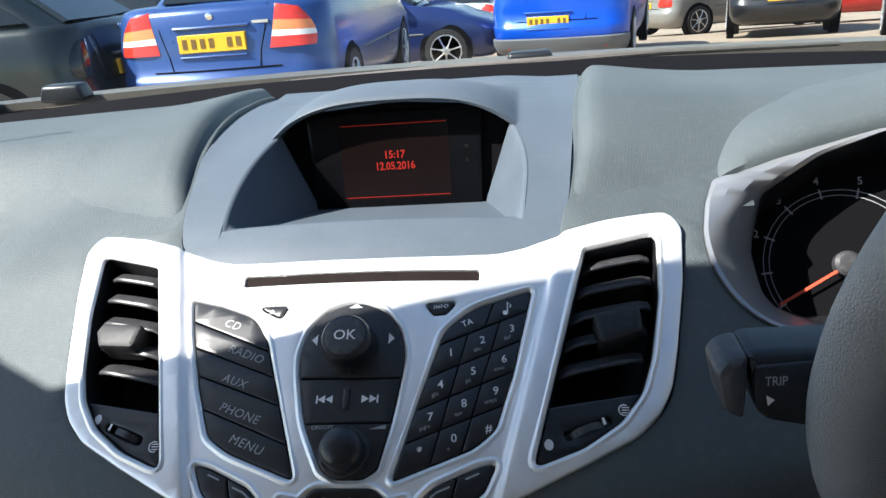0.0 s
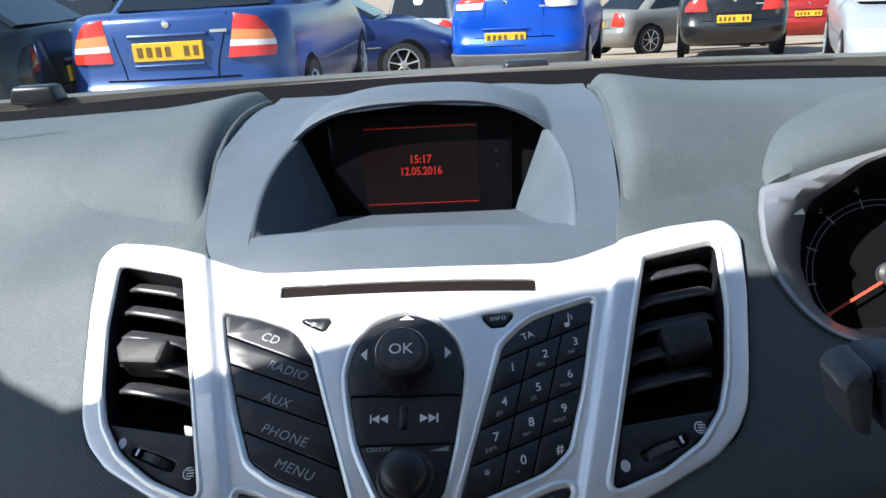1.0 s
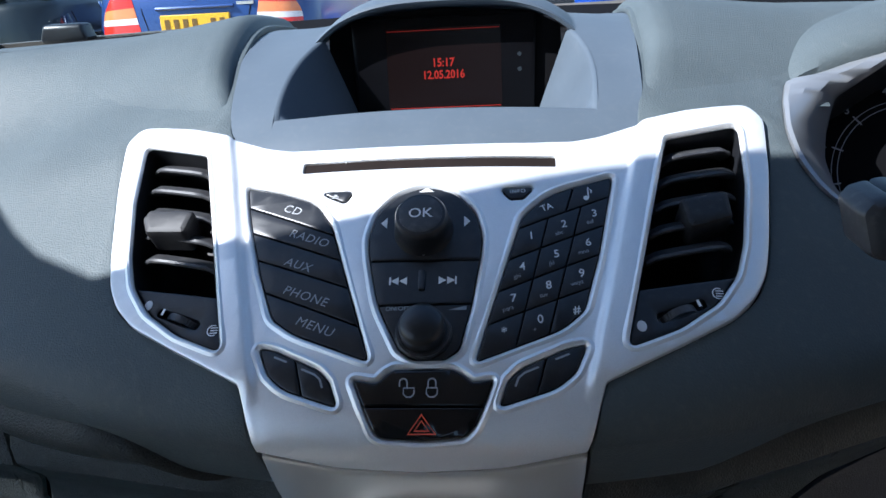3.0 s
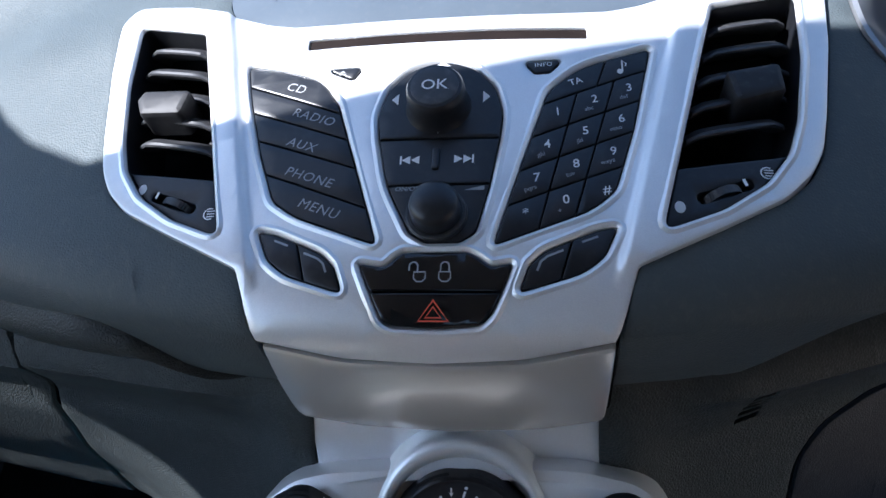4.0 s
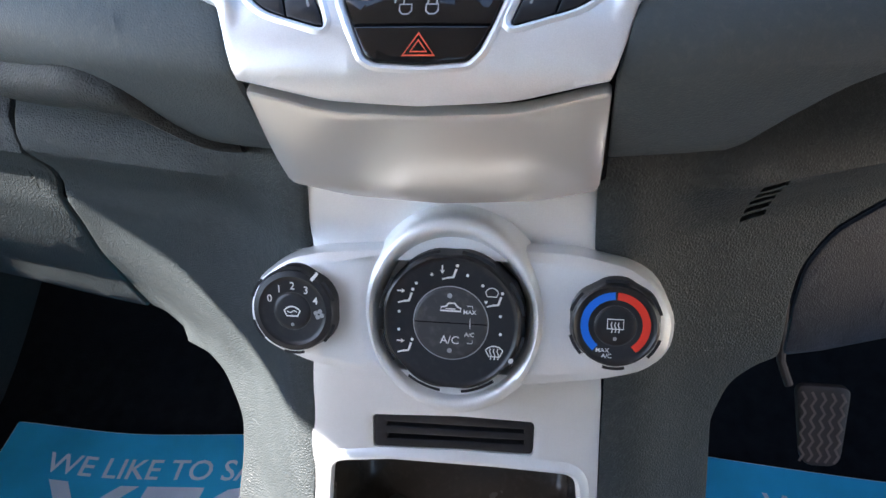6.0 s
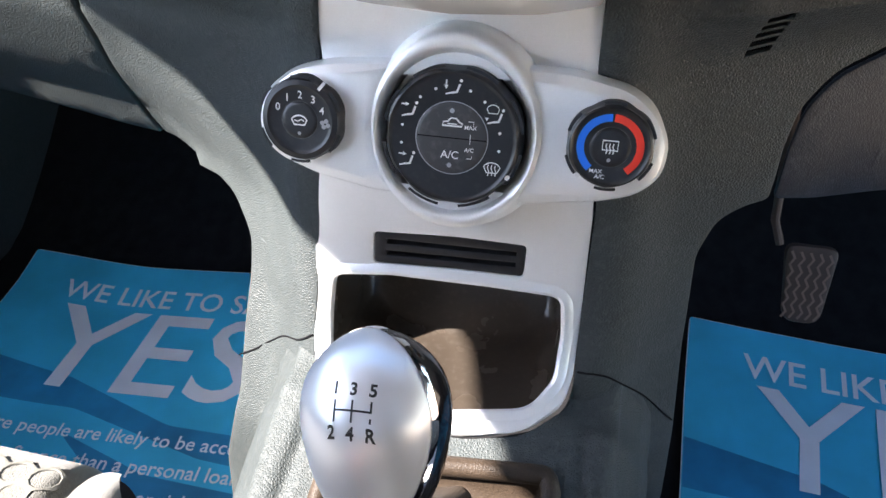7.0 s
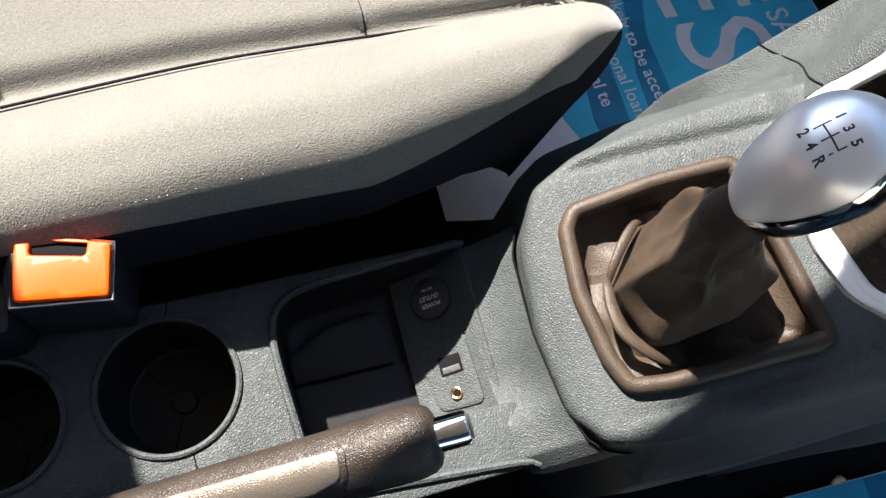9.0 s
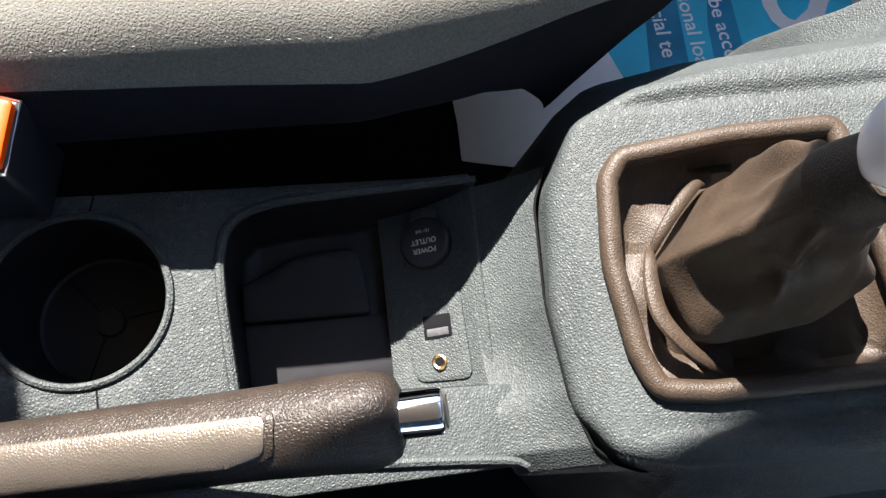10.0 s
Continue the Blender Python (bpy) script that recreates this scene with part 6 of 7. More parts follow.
part("tongue_slot", plate_bm(BUTTON, fillet([(-99.5, 599, 1.5), (-91.2, 569.5, 1.5), (-84, 571, 2.5), (-91, 600, 2.5)]), [], -4, -1.2, 0.2, 0), M_DARK, buckle, "dark belt tongue slot")
rim_line = [Vector((u / 1000, -v / 1000, 0.4545)) for u, v in ((-106.5, 609), (-90.5, 555), (-56, 560.8), (-63, 614.5))]
part("edge_trim", tube_bm([tuple(p) for p in rim_line], 0.0008, 8, 1.0, True), M_SATIN, buckle, "worn silver casing edge")
part("stem", box_bm(-0.098, -0.054, -0.74, -0.62, 0.27, 0.435, 0.01, 2), M_BLACK, buckle)


# ---- passenger seat ----
SEAT_X0, SEAT_X1 = -0.595, -0.098


def seat_height(x, y):
    """Top of the cushion: bolsters at both sides, a flatter middle, rounded front."""
    mid = (SEAT_X0 + SEAT_X1) / 2
    s = abs(x - mid) / ((SEAT_X1 - SEAT_X0) / 2)
    z = 0.446 + 0.040 * math.exp(-((s - 0.80) / (0.17 if s < 0.8 else 0.33)) ** 2) - 0.012 * math.exp(-((s - 0.52) / 0.035) ** 2) + 0.006 * math.exp(-(s / 0.4) ** 2)
    z -= 0.02 * smooth(-0.45, -0.75, y)
    z -= 0.0035 * math.exp(-((y + 0.372) / 0.006) ** 2) * smooth(0.56, 0.5, s)
    return z


def seat_front(x):
    mid = (SEAT_X0 + SEAT_X1) / 2
    s = abs(x - mid) / ((SEAT_X1 - SEAT_X0) / 2)
    return -0.158 - 0.125 * max(0, (s - 0.35) / 0.65) ** 3.2


def cushion(i, j):
    # i: across from one foot of the side to the other; j: front to back
    w = SEAT_X1 - SEAT_X0
    t = 2 * i - 1
    edge = abs(t)
    if edge < 0.8:
        s = t / 0.8 * 0.86
        x = (SEAT_X0 + SEAT_X1) / 2 + s * w / 2
        down = 0.0
    else:
        q = (edge - 0.8) / 0.2 * 0.78
        a = min(1, q / 0.5) * math.pi / 2
        s = math.copysign(0.86 + 0.14 * math.sin(a), t)
        x = (SEAT_X0 + SEAT_X1) / 2 + s * w / 2 - math.copysign(0.085 * smooth(0.46, 0.86, q), t)
        down = 0.052 * (1 - math.cos(a)) + max(0, q - 0.5) * 0.32
    yf = seat_front(x)
    front = 0.0
    if j < 0.3:
        a = (1 - j / 0.3) * 0.84
        y = yf - 0.055 * (1 - math.sin(min(1, a / 0.6) * math.pi / 2)) - 0.02 * max(0, a - 0.6) - 0.075 * smooth(0.52, 0.95, a)
        front = 0.06 * (1 - math.cos(min(1, a / 0.6) * math.pi / 2)) + max(0, a - 0.6) * 0.36
    else:
        y = (yf - 0.055) + (-0.80 - (yf - 0.055)) * (j - 0.3) / 0.7
    z = seat_height(x, y) - down - front
    mid = (SEAT_X0 + SEAT_X1) / 2
    if x > mid:
        x += float(np.interp(y, [-0.8, -0.52, -0.40, -0.31, -0.24], [0.013, 0.014, 0.011, -0.008, -0.018])) * smooth(mid + 0.1, SEAT_X1 - 0.02, x)
    return Vector((x, y, max(z, 0.255)))


seat = thing("passenger_seat", "light grey cloth car seat cushion with stitched seams and dark sides", "car seat", (-0.34, -0.48, 0.2))


def cloth_edge(j):
    """Share of the width that the pale cloth covers, front to back."""
    return 0.861 + 0.018 * smooth(0.8, 0.25, j) - 0.075 * smooth(0.42, 0.08, j)


def trim_low(bm):
    bmesh.ops.bisect_plane(bm, geom=bm.verts[:] + bm.edges[:] + bm.faces[:], plane_co=(0, -0.25, 0.411), plane_no=(0, -0.6, 0.8), clear_inner=True)
    return bm


def nose(i):
    """Where the pale cloth begins behind the front edge: lower in the middle than at the corners."""
    return 0.1 + 0.085 * smooth(0.5, 0.86, abs(2 * i - 1))


def cloth(i, j):
    k = 0.5 + (i - 0.5) * cloth_edge(nose(i) + (1 - nose(i)) * j)
    return cushion(k, nose(i) + (1 - nose(i)) * j)


def dark_front(i, j):
    k = nose(i) * j
    return cushion(0.5 + (i - 0.5) * cloth_edge(k), k)


def dark_side(s, i, j):
    e = cloth_edge(j)
    return cushion(0.5 + s * 0.5 * (e + (1 - e) * i), j)


part("cushion", grid_bm(cloth, 150, 100), M_SEAT, seat, "light grey cloth cushion", 60)
for s in (-1, 1):
    part("cushion_side", trim_low(grid_bm(lambda i, j, s=s: dark_side(s, i, j), 16, 100)), M_SEATDARK, seat, "cloth side, dark with trim and painted-in shade", 60)
for s in (0, 1):
    part("cushion_front", trim_low(grid_bm(lambda i, j, s=s: dark_front((i + s) / 2, j), 56, 14)), M_SEATDARK, seat, "cloth front edge, dark with trim and painted-in shade", 60)


def ON_SEAT(u, v, h=0.0):
    x, y = u / 1000, -v / 1000
    return Vector((x, y, seat_height(x, y) + h / 1000 - max(0, (y - seat_front(x) + 0.055) / 0.055) ** 2 * 0.03))


def seam_tube(pts, r, mat, name, h=0.0, label=""):
    c = catmull(pts, 14)
    part(name, tube_bm([ON_SEAT(p.x, p.y, h) for p in c], r, 6), mat, seat, label)


seam_tube([(-207, 206), (-212, 240), (-212, 300), (-208, 371), (-205, 450), (-198, 560), (-190, 700)], 0.0011, M_SEATDARK, "seam", 0.3)
seam_tube([(-208, 371), (-260, 374), (-330, 376), (-460, 374)], 0.0009, M_SEATDARK, "seam", 0.2)
stitch = bmesh.new()
for pts, gap in (([(-207, 190), (-235, 235), (-262, 290), (-286, 340), (-312, 400), (-330, 470)], 0), ([(-203, 193), (-230, 238), (-257, 293), (-281, 343), (-307, 403), (-325, 473)], 1)):
    c = catmull(pts, 14)
    for a, b in zip(c[::2], c[1::2]):
        t = tube_bm([ON_SEAT(a.x, a.y, 0.6), ON_SEAT((a.x + b.x) / 2, (a.y + b.y) / 2, 0.9), ON_SEAT(b.x, b.y, 0.6)], 0.0006, 5)
        stitch = merge(stitch, t)
part("stitching", stitch, M_STITCH, seat, "pale double stitching")
seam_tube([(-205, 191.5), (-232, 236.5), (-259.5, 291.5), (-283.5, 341.5), (-309.5, 401.5), (-327.5, 471.5)], 0.0006, M_SEATDARK, "seam", 0.0)
tags = bmesh.new()
rng_stitch = random.Random(5)
for k in range(34):
    j = 0.47 + 0.0093 * k + rng_stitch.uniform(-0.002, 0.002)
    if rng_stitch.random() < 0.35:
        continue
    p, q = cushion(0.917, j), cushion(0.917, j + 0.0016)
    d = Vector((0.0006, 0, 0.0004))
    tags = merge(tags, tube_bm([tuple(p + d * 0.2), tuple((p + q) / 2 + d * 0.7), tuple(q + d * 0.2)], 0.00013, 4))
part("side_stitching", tags, M_STITCH, seat, "pale stitches along the lower edge")
# honeycomb inlay left of the stitched seam
hexes = bmesh.new()
pitch = 20.0
for a in range(-4, 26):
    for b in range(0, 30):
        u = -565 + a * pitch + (b % 2) * pitch / 2
        v = 175 + b * pitch * 0.866
        edge_u = float(np.interp(v, [190, 235, 290, 340, 400, 470], [-214, -243, -270, -294, -320, -338]))
        if u > edge_u - 6 or u < -520 or v > 470 or -v / 1000 > seat_front(u / 1000) - 0.02:
            continue
        rings = []
        for r, h, hexed in ((8.2, 0.0, 0), (9.0, 0.8, 0), (11.55, 0.9, 1)):
            ring = []
            for k in range(12):
                w = k * math.pi / 6 + math.pi / 6
                q = r if not hexed or k % 2 == 0 else r * math.cos(math.pi / 6)
                ring.append(hexes.verts.new(ON_SEAT(u + q * math.cos(w), v + q * math.sin(w), h)))
            rings.append(ring)
        for r1, r2 in zip(rings, rings[1:]):
            for k in range(12):
                hexes.faces.new((r1[k - 1], r1[k], r2[k], r2[k - 1]))
tagged(part("honeycomb_inlay", hexes, M_SEATHEX, seat, "pale raised honeycomb mesh over the cloth"), kind="stuff")
part("seat_frame", box_bm(-0.50, -0.27, -0.76, -0.36, 0.19, 0.30, 0.008, 1), M_BLACK, seat)
part("backrest", thicken(grid_bm(lambda i, j: Vector((SEAT_X0 + (SEAT_X1 - SEAT_X0) * i, -0.788 - 0.225 * j + 0.055 * abs(2 * i - 1) ** 3, 0.43 + 0.75 * j - 0.06 * abs(2 * i - 1) ** 4 * j)), 24, 16), 0.09), M_SEAT, seat)

# the driver's seat is its mirror image
driver_seat = copy_thing(seat, Matrix.Translation((0.40, -0.48, 0.2)) @ Matrix.Scale(-1, 4, (1, 0, 0)))
driver_seat.name = "driver_seat"
tagged(driver_seat, "light grey cloth driver's seat beside the hand brake", "car seat", "front seats")
tagged(seat, group="front seats")


def carpet_fn(i, j):
    x = -0.72 + 1.44 * i
    y = -1.6 + 2.2 * j
    z = 0.182 + 0.62 * max(0, y - 0.24) ** 1.25 * 1.6
    z += 0.02 * smooth(0.13, 0.05, abs(x))
    return Vector((x, y, z))


structure("floor", thicken(grid_bm(carpet_fn, 48, 60), 0.012), M_CARPET, "black carpeted car floor rising to the toe board", "car floor")

# ---- paper floor mats ----
def mat_surface(x0, y0, turn, curl):
    c, s = math.cos(radians(turn)), math.sin(radians(turn))

    def surf(u, v, h=0.0):
        x, y = x0 + (c * u + s * v) / 1000, y0 + (s * u - c * v) / 1000
        z = 0.190 + 0.30 * max(0, y - 0.16) ** 1.3 + 0.006 * math.sin(7 * x + 2) * math.sin(5 * y) + curl * 0.02 * smooth(-0.45, -0.66, x)
        return Vector((x, y, z + h / 1000))
    return surf


def build_mat(name, surf, w, depth, text_u, small, right):
    m = thing(name, "blue printed paper floor mat with large white lettering", "floor mat", surf(w / 2, depth / 2, -2), "paper floor mats")
    part("paper", plate_bm(surf, fillet([(0, 0, 6), (w, 0, 6), (w * 0.985, depth * 0.9, 4), (w * 0.95, depth * 1.03, 2), (w * 0.935, depth * 1.08, 2), (w * 0.86, depth * 1.074, 2), (0, depth * 1.07, 6)]), [], -0.6, 0, 0, 24), M_PAPER, m, "white paper sheet")
    swoosh = [(1, 1), (w - 1, 1), (w - 1, depth * 0.74), (w * 0.86, depth * 0.72, 60), (w * 0.72, depth * 0.76, 60), (w * 0.45, depth * 0.86, 80), (1, depth * 0.84)]
    part("blue_print", plate_bm(surf, fillet(swoosh), [], 0.1, 0.5, 0, 24), M_TEAL, m, "blue printed field")
    waves = [[(2, depth * 0.32), (w * 0.3, depth * 0.36, 60), (w * 0.6, depth * 0.46, 60), (w - 2, depth * 0.48), (w - 2, depth * 0.56), (w * 0.7, depth * 0.53, 60), (w * 0.35, depth * 0.44, 60), (2, depth * 0.44)],
             [(w * 0.35, depth * 0.50), (w * 0.6, depth * 0.58, 60), (w * 0.85, depth * 0.6, 40), (w - 2, depth * 0.66), (w * 0.8, depth * 0.68, 40), (w * 0.55, depth * 0.64, 60)],
             [(w * 0.08, depth * 0.55), (w * 0.3, depth * 0.58, 60), (w * 0.5, depth * 0.68, 40), (w * 0.34, depth * 0.72, 40), (w * 0.15, depth * 0.68, 40)]]
    for wv in waves:
        part("wave_print", plate_bm(surf, fillet(wv), [], 0.55, 0.8, 0, 24), M_TEALDARK, m, "darker blue wave print")
    part("lettering", lettering(surf, "WE LIKE TO SAY", text_u, 52, 44 if right else 39, 1.1, 0, 0, 0.98, 0.1, "LEFT"), M_PAPER, m)
    part("large_lettering", lettering(surf, "YES", text_u + 6, 142, 176, 1.1, 0, 0.08, 1.0, 0.05, "LEFT"), M_PAPER, m)
    for k, line in enumerate(small):
        part("small_lettering", lettering(surf, line, text_u - 2 + (0, 66, 196)[k], 250 + 33 * k, 23, 1.1, 0, 0, 0.95, 0.1, "LEFT"), M_PAPER, m)


build_mat("paper_mat", mat_surface(-0.622, 0.218, 4.5, 1), 455, 500, 62, ("More people are likely to be accepted", "finance than a personal loan", "financial te"), False)
build_mat("paper_mat", mat_surface(0.208, 0.266, -3.0, 0), 430, 500, 62, ("Mo", "", ""), True)

# ---- brake pedal ----
pedal = thing("brake_pedal", "worn rubber-faced brake pedal hanging above the driver's floor", "pedal", (0.26, 0.14, 0.38))


def PEDAL(u, v, h=0.0):
    return Vector((0.264 + u / 1000, 0.126 - v / 1000 * 0.42 - h / 1000 * 0.9, 0.400 - v / 1000 * 0.9 + h / 1000 * 0.4))


part("pad", plate_bm(PEDAL, fillet([(-22, -34, 8), (21, -34, 8), (17, 35, 12), (-13, 35, 12)]), [], -8, 0, 2, 10), M_PEDAL, pedal, "worn rubber pad")
for c in range(5):
    u0 = -15.5 + c * 7.6
    zig = [(u0 * (1 - 0.002 * (k * 6)) + (1.7 if k % 2 else -1.7), -29 + k * 6.0) for k in range(11)]
    part("tread", stroke(PEDAL, zig, 2.2, 1.2), M_RUBBER, pedal)
part("arm", tube_bm([(0.236, 0.139, 0.431), (0.228, 0.146, 0.45), (0.226, 0.16, 0.49), (0.225, 0.19, 0.55), (0.222, 0.26, 0.66)], [0.0036, 0.0036, 0.004, 0.005, 0.006], 10), M_PEDAL, pedal)

# ---- car shell: roof, pillars, doors, bonnet, windscreen ----
M_SHELL = material("body_trim", (0.2, 0.195, 0.185), 0.8, vary=0.05)
M_ROOF = material("roof_lining", (0.48, 0.47, 0.45), 0.9, vary=0.05, fine=0.5, fine_scale=900)
M_BODY = material("body_paint", (0.11, 0.095, 0.08), 0.45, metal=0.2, coat=0.2, vary=0.06, dust=0.15)


def roof_fn(i, j):
    x = -0.66 + 1.32 * i
    front = float(np.interp(abs(x), [0, 0.15, 0.297, 0.44, 0.59, 0.625, 0.66], [-0.130, -0.142, -0.172, -0.205, -0.229, -0.222, -0.19]))
    y = -2.2 + (front + 2.2) * j
    return Vector((x, y, 1.30 + 0.07 * math.sin(math.pi * i) * smooth(1.0, 0.6, j)))


structure("roof", thicken(grid_bm(roof_fn, 24, 20), 0.012), M_ROOF, "grey roof lining over the cabin", "roof")


def side_plate(s, outline, x0, x1):
    """An upright plate along a cabin side from an outline of (y, z)."""
    bm = bmesh.new()
    a, b = [[bm.verts.new((s * x, y, z)) for y, z in outline] for x in (x0, x1)]
    bm.faces.new(a), bm.faces.new(b)
    for i in range(len(a)):
        bm.faces.new((a[i - 1], a[i], b[i], b[i - 1]))
    return bm


for s in (-1, 1):
    # the right side's unseen opening is added to let light onto the driver's mat
    structure("wall_left" if s < 0 else "wall_right", side_plate(s, [(-2.2, 0.18), (0.62, 0.18), (0.62, 0.84), (0.1, 0.72), (-2.2, 0.70)] if s < 0 else [(-2.2, 0.18), (0.62, 0.18), (0.62, 0.84), (0.22, 0.745), (0.22, 0.40), (-0.80, 0.40), (-0.80, 0.715), (-2.2, 0.70)], 0.69, 0.73), M_GRAIN, "dark grey door panel along the cabin side" if s < 0 else "dark grey cabin side with an opening added to let light in", "door panel")
    frame_line = [(0.62, 0.82), (0.36, 0.97), (0.08, 1.05), (-0.112, 1.07), (-0.153, 1.096), (-0.215, 1.14), (-0.257, 1.15), (-0.31, 1.175), (-0.36, 1.202), (-0.45, 1.242), (-0.6, 1.264), (-0.9, 1.284), (-2.2, 1.290), (-2.2, 1.31), (-0.26, 1.31), (-0.206, 1.297), (-0.168, 1.273), (0.08, 1.16), (0.36, 1.03), (0.62, 0.90)]
    structure("trim", side_plate(s, frame_line, 0.635, 0.675), M_SHELL, "grey frame above the side window", "window frame")
    bp = part("pillar", box_bm(min(s * 0.62, s * 0.70), max(s * 0.62, s * 0.70), -1.18, -1.07, 0.75, 1.30, 0.01, 1), M_SHELL)
    tagged(bp, "grey door pillar behind the seats", "pillar", kind="structure")
# plain walls added over the rear side windows to cut light from behind
for s in (-1, 1):
    structure("wall_rear_left" if s < 0 else "wall_rear_right", side_plate(s, [(-2.2, 0.70), (-1.185, 0.706), (-1.185, 1.285), (-2.2, 1.285)], 0.676, 0.688), M_SHELL, "unseen plain wall added behind the door pillar to block light", "wall")
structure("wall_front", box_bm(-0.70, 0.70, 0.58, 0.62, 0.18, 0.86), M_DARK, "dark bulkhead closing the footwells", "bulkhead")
# unseen rear wall, its top raised to keep light off the dashboard
structure("wall_rear", box_bm(-0.69, 0.69, -2.25, -2.2, 0.18, 1.16), M_SHELL, "unseen plain rear wall, raised to cut light from behind", "wall")
# unseen dark pane, added to dim the light reaching the right of the dashboard
M_TINT = M_GLASS.copy()
M_TINT.name = "tinted_side_glass"
M_TINT.node_tree.nodes["Transparent BSDF"].inputs["Color"].default_value = (0.18, 0.19, 0.195, 1)
structure("dimming_pane", side_plate(1, [(0.20, 0.752), (-0.78, 0.722), (-0.78, 1.268), (-0.6, 1.254), (-0.31, 1.178), (-0.16, 1.10), (0.08, 1.05), (0.20, 1.02)], 0.650, 0.654), M_TINT, "unseen dark pane added to dim light from the driver's side", "side window")
bonnet = thing("bonnet", "beige-grey car bonnet beyond the windscreen with two washer jets", "bonnet", (0, 1.0, 0.6))


def bonnet_fn(i, j):
    x = -0.72 + 1.44 * i
    y = 0.60 + 0.85 * j
    return Vector((x, y + 0.03 * (1 - (x / 0.72) ** 2), 0.889 + 0.012 * (1 - (x / 0.72) ** 2) - 0.02 * smooth(0.0, 1, j) - 0.36 * j * j))


part("panel", thicken(grid_bm(bonnet_fn, 40, 24), 0.01), M_BODY, bonnet)
part("cowl", thicken(grid_bm(lambda i, j: Vector((-0.72 + 1.44 * i, 0.50 + 0.13 * j, 0.868 + 0.012 * j)), 20, 3), 0.01), M_BLACK, bonnet, "black plastic scuttle")
for x, y, z in ((0.096, 0.606, 0.896), (-0.523, 0.600, 0.897)):
    jet = box_bm(x - 0.032, x + 0.032, y - 0.008, y + 0.022, z - 0.006, z + 0.017, 0.006, 3)
    for v in jet.verts:
        if v.co.z > z + 0.008:
            v.co.x = x + (v.co.x - x) * 0.86
    part("washer_jet", jet, M_BLACK, bonnet, "black washer jet")
wiper = thing("wiper_arm", "grey-beige wiper arm lying along the windscreen base", "wiper", (-0.15, 0.57, 0.88))
part("arm", tube_bm([(-0.238, 0.552, 0.890), (-0.226, 0.556, 0.895), (-0.20, 0.56, 0.897), (0.0, 0.575, 0.902), (0.25, 0.585, 0.904), (0.45, 0.58, 0.9)], [0.003, 0.0065, 0.0075, 0.0065, 0.0045, 0.003], 10), M_WIPER, wiper)
part("joint", tube_bm([(-0.1995, 0.5600, 0.8970), (-0.1975, 0.5602, 0.8971)], 0.0079, 12), M_DARK, wiper)
structure("trim", thicken(grid_bm(lambda i, j: Vector((-0.71 + 1.42 * i, 0.47 + 0.055 * j - 0.05 * (2 * i - 1) ** 2, 0.8985 + 0.012 * j - 0.026 * (2 * i - 1) ** 2)), 24, 3), 0.006), M_DARK, "black band along the foot of the windscreen", "seal")
glass = structure("windscreen", thicken(grid_bm(lambda i, j: Vector((-0.70 + 0.10 * j + (1.40 - 0.20 * j) * i, 0.56 + 0.07 * math.sin(math.pi * i) - 0.76 * j, 0.885 + 0.43 * j)), 12, 6), 0.004), M_GLASS, "clear windscreen glass", "windscreen")
glass.visible_shadow = False


# ---- outside: sale yard with parked cars ----
M_GROUND = material("tarmac_yard", (0.30, 0.235, 0.175), 0.9, vary=0.16, vary_scale=0.9, fine=0.6, fine_scale=60)
GROUND_Z = -0.14
M_CARGLASS = material("tinted_glass", (0.012, 0.016, 0.02), 0.05, vary=0.1, rough_vary=0.02)
M_TYRE = material("tyre_rubber", (0.018, 0.018, 0.019), 0.8, vary=0.2)
M_RIM = material("alloy_rim", (0.6, 0.6, 0.6), 0.35, metal=0.8, vary=0.05)
M_REDLENS = material("red_lamp_lens", (0.62, 0.035, 0.02), 0.15, vary=0.08, coat=0.5)
M_ORANGELENS = material("orange_lamp_lens", (0.75, 0.24, 0.08), 0.15, vary=0.08, coat=0.5)
M_CLEARLENS = material("clear_lamp_lens", (0.75, 0.72, 0.72), 0.12, vary=0.08, coat=0.5)
M_YELLOWPLATE = material("yellow_plate", (0.80, 0.46, 0.02), 0.45, vary=0.05)
M_PLATEINK = material("plate_print", (0.16, 0.09, 0.02), 0.5, vary=0.1)
M_BUMPER = material("grey_bumper", (0.11, 0.115, 0.125), 0.55, vary=0.1)


def paint(name, color, metal=0.25):
    return material(name, color, 0.3, metal=metal, vary=0.06, vary_scale=1.5, coat=0.45, dust=0.03)


def ground_z(y):
    """The yard falls away gently beyond the first row of cars."""
    d = max(0, min(y, 30) - 5)
    return GROUND_Z - 0.03 * d - 0.0024 * d * d


YARD_Y = [-600, -20, 0, 5, 7, 9, 11, 13, 16, 19, 22, 26, 30, 60, 200, 900]
structure("ground", grid_bm(lambda i, j: Vector((-600 + 1200 * i, YARD_Y[round(j * 15)], ground_z(YARD_Y[round(j * 15)]))), 2, 15), M_GROUND, "pale brown worn tarmac of a car yard", "ground")


